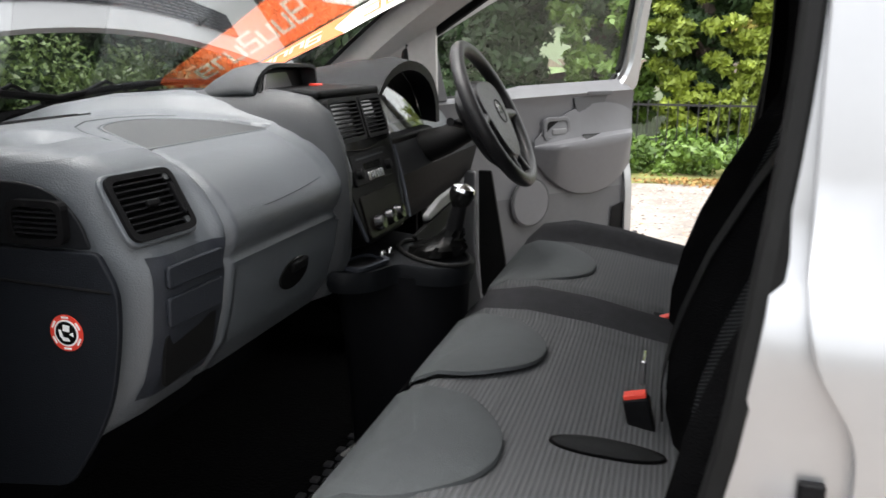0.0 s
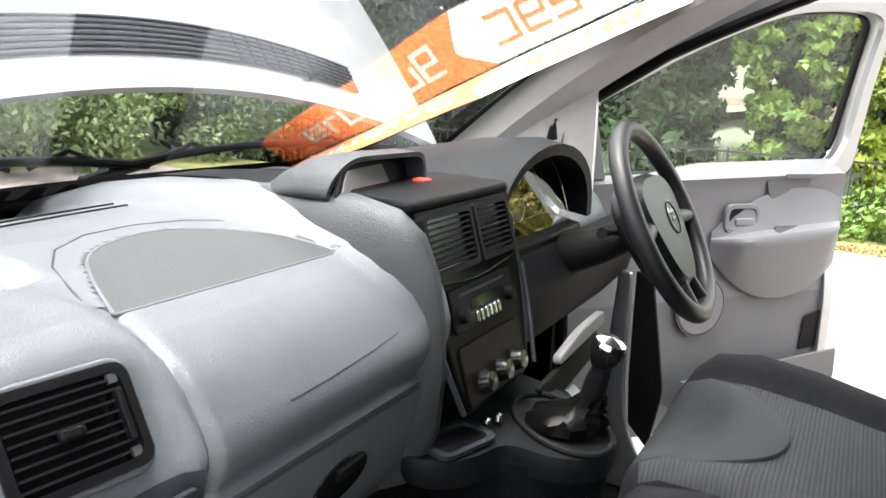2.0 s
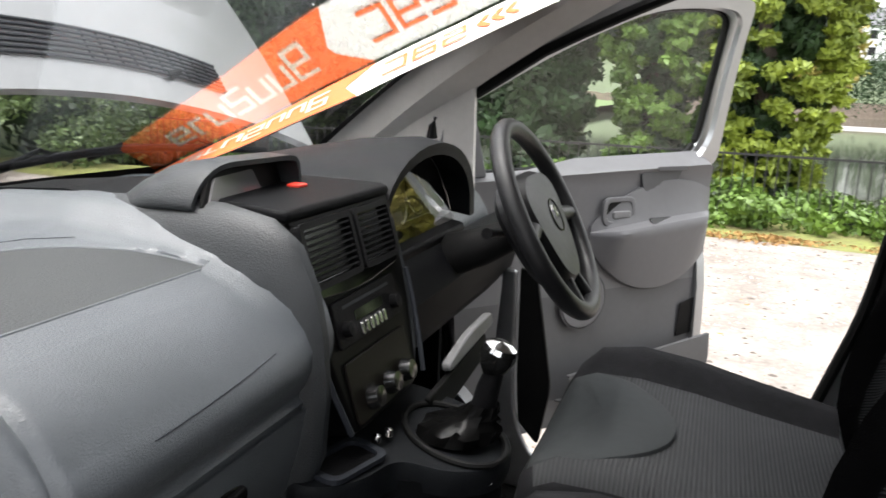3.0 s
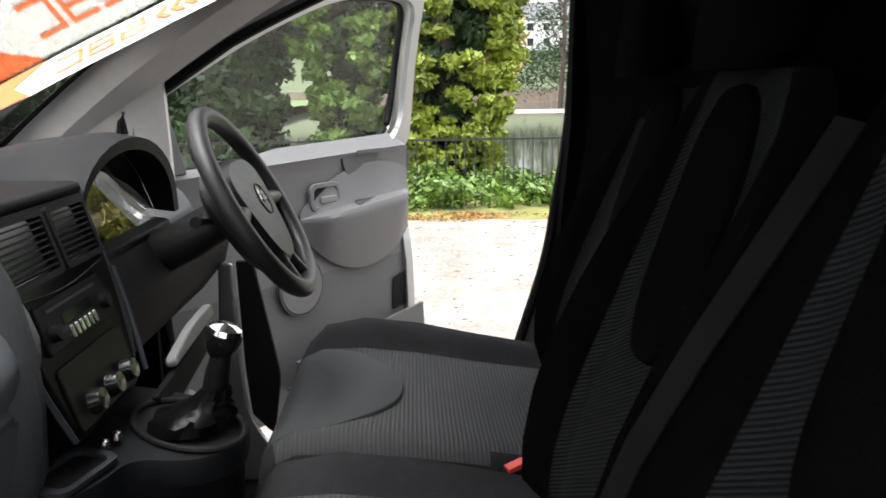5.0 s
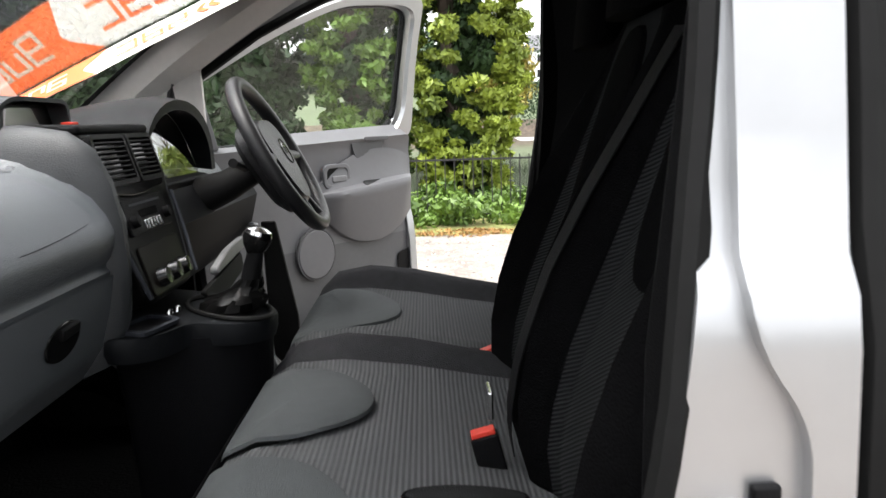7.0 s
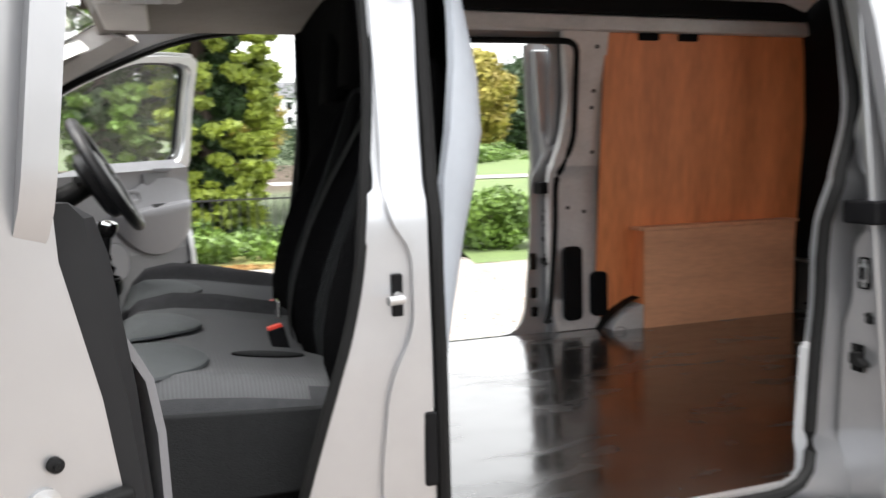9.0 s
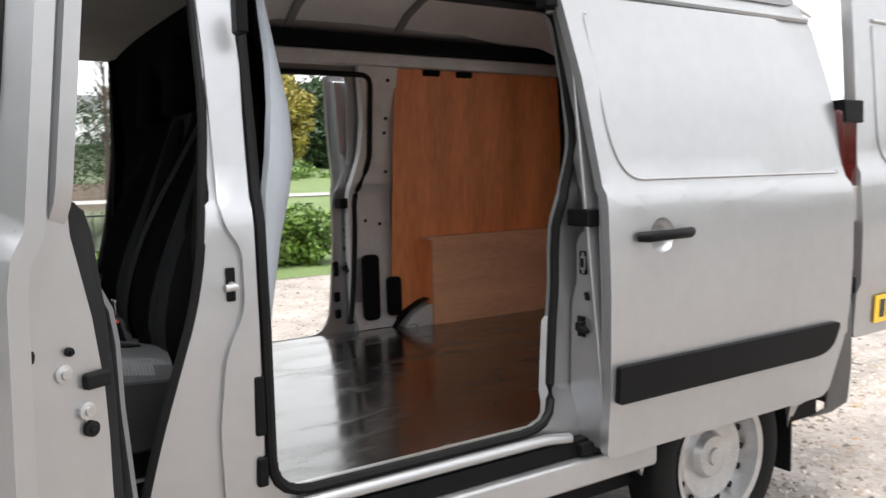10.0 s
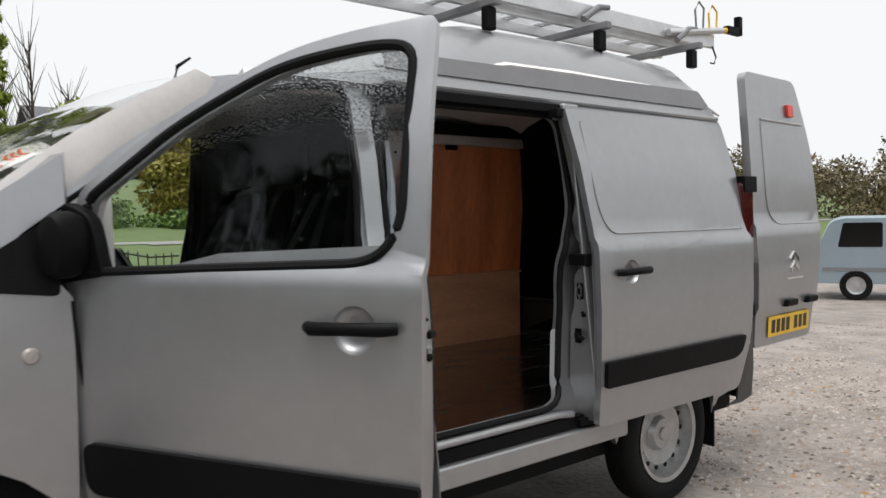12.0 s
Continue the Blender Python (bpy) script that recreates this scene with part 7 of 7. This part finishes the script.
def tree(name, x, y, z, height, spread, mat, label, seed, count, leaf, base=0.25, conical=0.0, fronds=0):
    """A tapered trunk with limbs and a crown of leaf lumps."""
    gen = random.Random(seed)
    t = thing(name, label, "tree", "trees round the car park")
    bm = tube([(x, y, z - 0.3), (x + 0.03 * height * gen.uniform(-1, 1), y, z + height * 0.4), (x, y, z + height * 0.92)], [height * 0.024, height * 0.016, height * 0.004], 8)
    part("trunk", bm, BARK, t)
    spots = []
    n = 64
    for i in range(n):
        h = base + (1 - base) * (i + gen.random()) / n
        a = gen.uniform(0, 2 * math.pi)
        wide = spread * ((1 - (h - base) / (1 - base)) ** 0.8 if conical else math.sin(math.pi * (0.12 + 0.84 * (h - base) / (1 - base))) ** 0.7)
        r = wide * math.sqrt(gen.random()) * 0.8
        px_, py_, pz_ = x + r * math.cos(a), y + r * math.sin(a), z + height * h
        s = spread * gen.uniform(0.24, 0.42)
        spots.append((px_, py_, pz_, s, s, s * gen.uniform(0.6, 1.0)))
        if i % 4 == 0:
            tube([(x, y, pz_ - height * 0.12), ((x + px_) / 2, (y + py_) / 2, pz_ - height * 0.03), (px_, py_, pz_)], [height * 0.008, height * 0.005, height * 0.002], 5)
    if base <= 0.1:
        for i in range(26):
            h = base + (0.96 - base) * (i + 0.5) / 26
            a = gen.uniform(0, 2 * math.pi)
            k = spread * 0.42 * (1 - 0.5 * h)
            spots.append((x + 0.3 * k * math.cos(a), y + 0.3 * k * math.sin(a), z + height * h, k, k, k * 1.1))
    limb = bmesh.new()
    for s in spots[:64:3]:
        tube([(x, y, s[2] - height * 0.10), ((x + s[0]) / 2, (y + s[1]) / 2, s[2] - height * 0.03), s[:3]], [height * 0.008, height * 0.005, height * 0.002], 5, bm=limb)
    part("limb", limb, BARK, t)
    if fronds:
        # Dark leaf colour within the crown paints the shade between the fronds.
        core = leaf_cloud("shade_core", [(a, b, c, d * 0.8, e * 0.8, f * 0.9) for a, b, c, d, e, f in spots], count // 3, leaf * 1.3, LEAF_D, "", "", seed + 100)
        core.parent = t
        spots = []
        for i in range(fronds):
            h = base + (1 - base) * (i + gen.random()) / fronds
            a = gen.uniform(0, 2 * math.pi)
            wide = spread * math.sin(math.pi * (0.16 + 0.80 * (h - base) / (1 - base))) ** 0.6 * gen.uniform(0.78, 1.12)
            k = spread * gen.uniform(0.10, 0.20)
            spots.append((x + wide * math.cos(a), y + wide * math.sin(a), z + height * h, k * 1.2, k * 1.2, k * 0.62))
    crown_ = leaf_cloud("crown", spots, count, leaf, mat, "", "", seed, droop=0.8 if conical else 0.2)
    crown_.parent = t
    return t


rng = random.Random(4)
leaf_cloud("hedge", lumps(rng, -10.6, -9.3, -14, 22, 0.2, 1.45, 190, 0.55), 70000, 0.065, LEAF_H, "tall leafy green hedge beside the car park", "hedge", 2, kind="stuff")
# Dark leaves behind the hedge paint its inner shade.
leaf_cloud("hedge_shade", lumps(rng, -11.2, -10.4, -14, 22, 0.2, 1.5, 90, 0.7), 16000, 0.12, LEAF_D, "dark leaves standing for the shade inside the hedge", "hedge", 12, kind="stuff")
leaf_cloud("hedge_trees", lumps(rng, -17, -12.5, -8, 24, 1.0, 6.0, 120, 1.3), 46000, 0.15, LEAF_D, "dark evergreen trees behind the hedge", "trees", 15, kind="stuff")
# conifers by the fence
tree("conifer_tree", 0.98, 11.7, 0, 8.0, 0.82, LEAF_Y, "bright yellow-green conifer beside the fence", 31, 90000, 0.062, 0.03, fronds=560)
tree("conifer_tree", -0.55, 12.3, 0, 9.0, 0.85, LEAF, "green conifer beside the lake", 32, 60000, 0.075, 0.05, fronds=420)
tree("dark_evergreen_tree", -2.35, 12.6, 0, 9.0, 1.4, LEAF_D, "dark evergreen tree beside the lake", 33, 40000, 0.10, 0.05)
tree("dark_evergreen_tree", -5.0, 13.0, 0, 9.0, 1.6, LEAF_D, "dark evergreen tree beside the lake", 34, 40000, 0.11, 0.1)
tree("autumn_tree", -7.2, 12.0, 0, 8.0, 1.5, LEAF_D, "dark garden tree with rusty leaves", 35, 22000, 0.08, 0.1)
tree("autumn_tree", -11.6, 11.5, 0, 6.5, 1.8, LEAF_R, "rust-red autumn tree behind the hedge", 36, 16000, 0.09, 0.42)
tree("dark_evergreen_tree", -11.5, 13.5, 0, 9.5, 2.4, LEAF_D, "dark evergreen tree behind the hedge", 37, 26000, 0.11, 0.1)
tree("dark_evergreen_tree", -14.5, 9.0, 0, 9.5, 2.6, LEAF_D, "dark evergreen tree behind the hedge", 38, 26000, 0.11, 0.1)
tree("dark_evergreen_tree", -15.5, 4.0, 0, 9.0, 2.6, LEAF_D, "dark evergreen tree behind the hedge", 39, 22000, 0.11, 0.1)
leaf_cloud("dark_tree_belt", lumps(rng, -15, -4.8, 15.5, 23, 0.6, 10.0, 130, 1.5), 60000, 0.17, LEAF_D, "dark evergreen trees beyond the fence", "trees", 16, kind="stuff")
leaf_cloud("ivy", lumps(rng, -7, 3.3, 9.75, 11.2, 0.0, 0.34, 120, 0.26), 24000, 0.055, LEAF, "ivy ground cover along the fence", "ivy", 5, kind="stuff")
leaf_cloud("ivy_bush", lumps(rng, 4.15, 5.1, 9.2, 9.9, 0.15, 0.75, 16, 0.30), 7000, 0.05, LEAF, "ivy bush at the edge of the car park", "bush", 8, kind="stuff")
leaf_cloud("leaf_litter", [(rng.uniform(-6, 3.4), rng.gauss(9.35, 0.25), 0.02, 0.3, 0.12, 0.012) for _ in range(80)], 5000, 0.028, LITTER, "fallen brown leaves along the verge", "leaves", 9, kind="stuff")
fence = thing("iron_fence", "low black iron railing before the lake", "fence")
bar_me = None
for i in range(96):
    x = -8 + i * 0.125
    if bar_me is None:
        ob = part("bar", boxes(((0, 10.2, 0.0), (0.014, 10.214, 0.92))), IRON, fence)
        bar_me = ob.data
    else:
        ob = new("bar", bar_me)
        ob.parent = fence
    ob.location = (x, 0, 0)
part("rail", boxes(((-8, 10.192, 0.855), (4, 10.222, 0.880))), IRON, fence)
part("rail", boxes(((-8, 10.192, 0.12), (4, 10.222, 0.14))), IRON, fence)
# low stone walling and shrubs on the lawn
wall_ = thing("rubble_wall", "low rough stone garden wall", "stone wall")
bm = None
for i in range(60):
    bm = bmesh.new()
    bmesh.ops.create_icosphere(bm, subdivisions=1, radius=0.5)
    for v in bm.verts:
        v.co *= rng.uniform(0.8, 1.15)
    x, k = 5.0 + 0.16 * (i % 30), i // 30
    bm.transform(Matrix.Translation((x + rng.uniform(-0.05, 0.05), 13.0 + 0.25 * math.sin(x), 0.18 + 0.26 * k)) @ Matrix.Diagonal((rng.uniform(0.26, 0.42), 0.34, rng.uniform(0.24, 0.36), 1)))
    part("stone", bm, STONE, wall_)
leaf_cloud("shrubs", lumps(rng, 12, 40, 46, 54, 0.9, 2.0, 40, 1.0), 14000, 0.16, LEAF, "shrubs on the park lawn", "shrubs", 10, kind="stuff")
tree("autumn_tree", 25, 63, 1.6, 8.2, 3.6, LEAF_A, "yellow autumn tree in the park", 41, 14000, 0.26, 0.15)
tree("park_tree", 31.5, 68, 1.8, 7.5, 4.2, LEAF_D, "dark green park tree", 42, 14000, 0.28, 0.1)
tree("park_tree", 38, 70, 2.0, 8.0, 4.6, LEAF, "broad green tree in the park", 43, 14000, 0.30, 0.1)
tree("autumn_tree", 50, 66, 2.0, 7.5, 4.4, LEAF_A, "yellow autumn tree in the park", 44, 12000, 0.30, 0.1)
leaf_cloud("far_trees", lumps(rng, -160, 190, 185, 215, 9, 18, 150, 6.5), 60000, 0.9, LEAF_D, "far trees across the lake", "trees", 6, kind="stuff")
leaf_cloud("park_trees", lumps(rng, 60, 95, -30, 60, 0, 6.0, 150, 2.2), 60000, 0.26, LEAF_B, "bare brownish trees beyond the car park", "trees", 11, kind="stuff")
# Unseen tree belt, added to cut low sky light on the van's side.
leaf_cloud("sky_block_trees", lumps(rng, -40, 50, -21, -17, 0.3, 2.6, 150, 1.5), 34000, 0.32, LEAF_D, "unseen tree belt added to block the low sky", "trees", 13, kind="stuff")


def house(x, y, z, w, d, h, label):
    ho = thing("house", label, "house", "white houses beyond the park")
    part("wall", boxes(((x, y, z), (x + w, y + d, z + h))), WHITE, ho)
    part("roof", skin([[(x - 0.4, y - 0.4, z + h), (x + w + 0.4, y - 0.4, z + h)], [(x - 0.4, y + d / 2, z + h + d * 0.42), (x + w + 0.4, y + d / 2, z + h + d * 0.42)], [(x - 0.4, y + d + 0.4, z + h), (x + w + 0.4, y + d + 0.4, z + h)]]), SLATE, ho, solid=0.2)
    for k in range(2):
        for i in range(4):
            wx = x + w * (i + 0.3) / 4
            part("window", boxes(((wx, y - 0.05, z + 0.9 + k * h * 0.48), (wx + w * 0.10, y + 0.02, z + 0.9 + k * h * 0.48 + h * 0.24))), GLOSS_BK, ho)
    part("chimney", boxes(((x + w * 0.7, y + d * 0.4, z + h), (x + w * 0.7 + 0.9, y + d * 0.4 + 0.9, z + h + d * 0.6))), STONE, ho)
    return ho


house(44, 100, 4.5, 13, 9, 6, "white rendered house with a grey slate roof")
house(24, 175, 9.0, 14, 9, 6.5, "white rendered house across the lake")
house(20.5, 90, 8.2, 6, 5, 4, "white gabled house with dark timbers")
# bare tall trees ahead of the van
for i, (x, y, h) in enumerate(((10.2, 46, 12.0), (8.4, 44, 9.5), (13.2, 50, 10))):
    t = thing("bare_tree", "tall bare tree with thin upright twigs", "tree", "bare trees before the house")
    bm = tube([(x, y, 0), (x + 0.2, y, h * 0.5), (x + 0.1, y, h)], [0.16, 0.10, 0.02], 7)
    gen = random.Random(60 + i)
    for k in range(46):
        z0 = h * gen.uniform(0.30, 0.92)
        a, r = gen.uniform(0, 2 * math.pi), gen.uniform(0.5, 1.6)
        tube([(x + 0.15, y, z0), (x + r * 0.5 * math.cos(a), y + r * 0.5 * math.sin(a), z0 + h * 0.08), (x + r * math.cos(a), y + r * math.sin(a), z0 + h * gen.uniform(0.16, 0.26))], [0.035, 0.022, 0.006], 5, bm=bm)
    part("trunk", bm, BARK, t)
tree("autumn_tree", 4.0, 40, 0.6, 5.0, 2.2, LEAF_A, "yellow autumn tree near the house", 51, 5000, 0.16, 0.2)
tree("autumn_tree", 13.0, 48, 0.8, 7.5, 2.6, LEAF_Y, "pale green tree near the house", 52, 5000, 0.18, 0.2)
leaf_cloud("garden_trees", lumps(rng, 6, 24, 72, 88, 1.5, 8.0, 40, 2.0), 16000, 0.16, LEAF_D, "dark garden trees", "trees", 14, kind="stuff")

# parked people carrier far behind
car = thing("parked_car", "pale blue people carrier parked on the gravel", "car", at=(0, 0, 0))
CM = pose(15.35, 5.45, -0.42, 0, 0, -67) @ Matrix.Diagonal((0.94, 0.94, 0.94, 1))
prof = [(0.0, 0.35), (0.0, 0.95), (0.10, 1.12), (0.35, 1.72), (0.60, 1.80), (2.9, 1.80), (3.2, 1.72), (3.85, 1.15), (4.6, 0.98), (4.75, 0.75), (4.75, 0.35)]
rows = [[(u, y, 0.35 + (v - 0.35) * s) for u, v in rounded([(a, b, 0.12) for a, b in prof])] for y, s in ((0.0, 0.97), (0.06, 1.0), (1.68, 1.0), (1.74, 0.97))]
part("body", moved(skin(rows, closed=True, cap=True), CM), CAR_BLUE, car, "pale blue car body", smooth=True)
for a, b in ((0.50, 1.35), (1.42, 2.35), (2.42, 3.15)):
    part("window", moved(prism(rounded([(a, 1.14, 0.04), (b + (0.45 if b > 3 else 0), 1.14, 0.04), (b, 1.66, 0.05), (a + (0.1 if a < 0.6 else 0), 1.66, 0.05)]), -0.006, 0.03), CM), GLOSS_BK, car, "dark side window")
part("rub_strip", moved(boxes(((0.2, -0.012, 0.62), (4.4, 0.02, 0.70))), CM), GREY_BAND, car)
for x in (0.85, 3.75):
    wh = part("wheel", moved(lathe([(0.16, -0.02), (0.20, -0.03), (0.30, -0.03), (0.32, 0.0), (0.32, 0.18)], (x, 0.0, 0.32), "y", 28), CM), RUBBER, car, smooth=True)
    part("rim", moved(lathe([(0.001, -0.04), (0.06, -0.035), (0.16, -0.02), (0.19, -0.035)], (x, 0.0, 0.32), "y", 28), CM), STEEL, wh, smooth=True)

# stones, twigs and leaves lying on the gravel
def scatter(name, mat, n, size, flat, seed, label, areas):
    gen = np.random.default_rng(seed)
    vs, fs = [], []
    for i in range(n):
        a = areas[gen.integers(len(areas))]
        x, y = gen.uniform(a[0], a[1]), gen.uniform(a[2], a[3])
        s = size * gen.uniform(0.4, 1.6)
        k = len(vs)
        rot = gen.uniform(0, 6.28)
        for q in range(6):
            t = rot + q * math.pi / 3
            r = s * gen.uniform(0.6, 1.1)
            vs.append((x + r * math.cos(t), y + r * math.sin(t) * 0.8, ground_height(x, y) - 0.002))
        vs.append((x + s * gen.uniform(-0.2, 0.2), y, ground_height(x, y) + s * flat))
        fs += [(k + q, k + (q + 1) % 6, k + 6) for q in range(6)]
    me = bpy.data.meshes.new(name)
    me.from_pydata(vs, [], fs)
    me.materials.append(mat)
    return tagged(new(name, me), label, "stones" if flat > 0.3 else "leaves", kind="stuff")


NEARBY = [(2.6, 7, -3.5, 1.5), (2.6, 6, -3.5, 1.5), (5, 14, -4, 3), (-1, 4.5, 2.5, 9.0)]
scatter("gravel_stones", GRAVEL_ST, 17000, 0.017, 0.55, 21, "loose stones in the gravel", NEARBY)
scatter("gravel_dark_stones", STONE, 6000, 0.018, 0.5, 22, "dark stones in the gravel", NEARBY)
scatter("gravel_clumps", EARTH, 2600, 0.024, 0.3, 24, "dark wet clods in the gravel", NEARBY)
scatter("gravel_leaves", LITTER, 350, 0.03, 0.12, 23, "fallen leaves on the gravel", NEARBY)
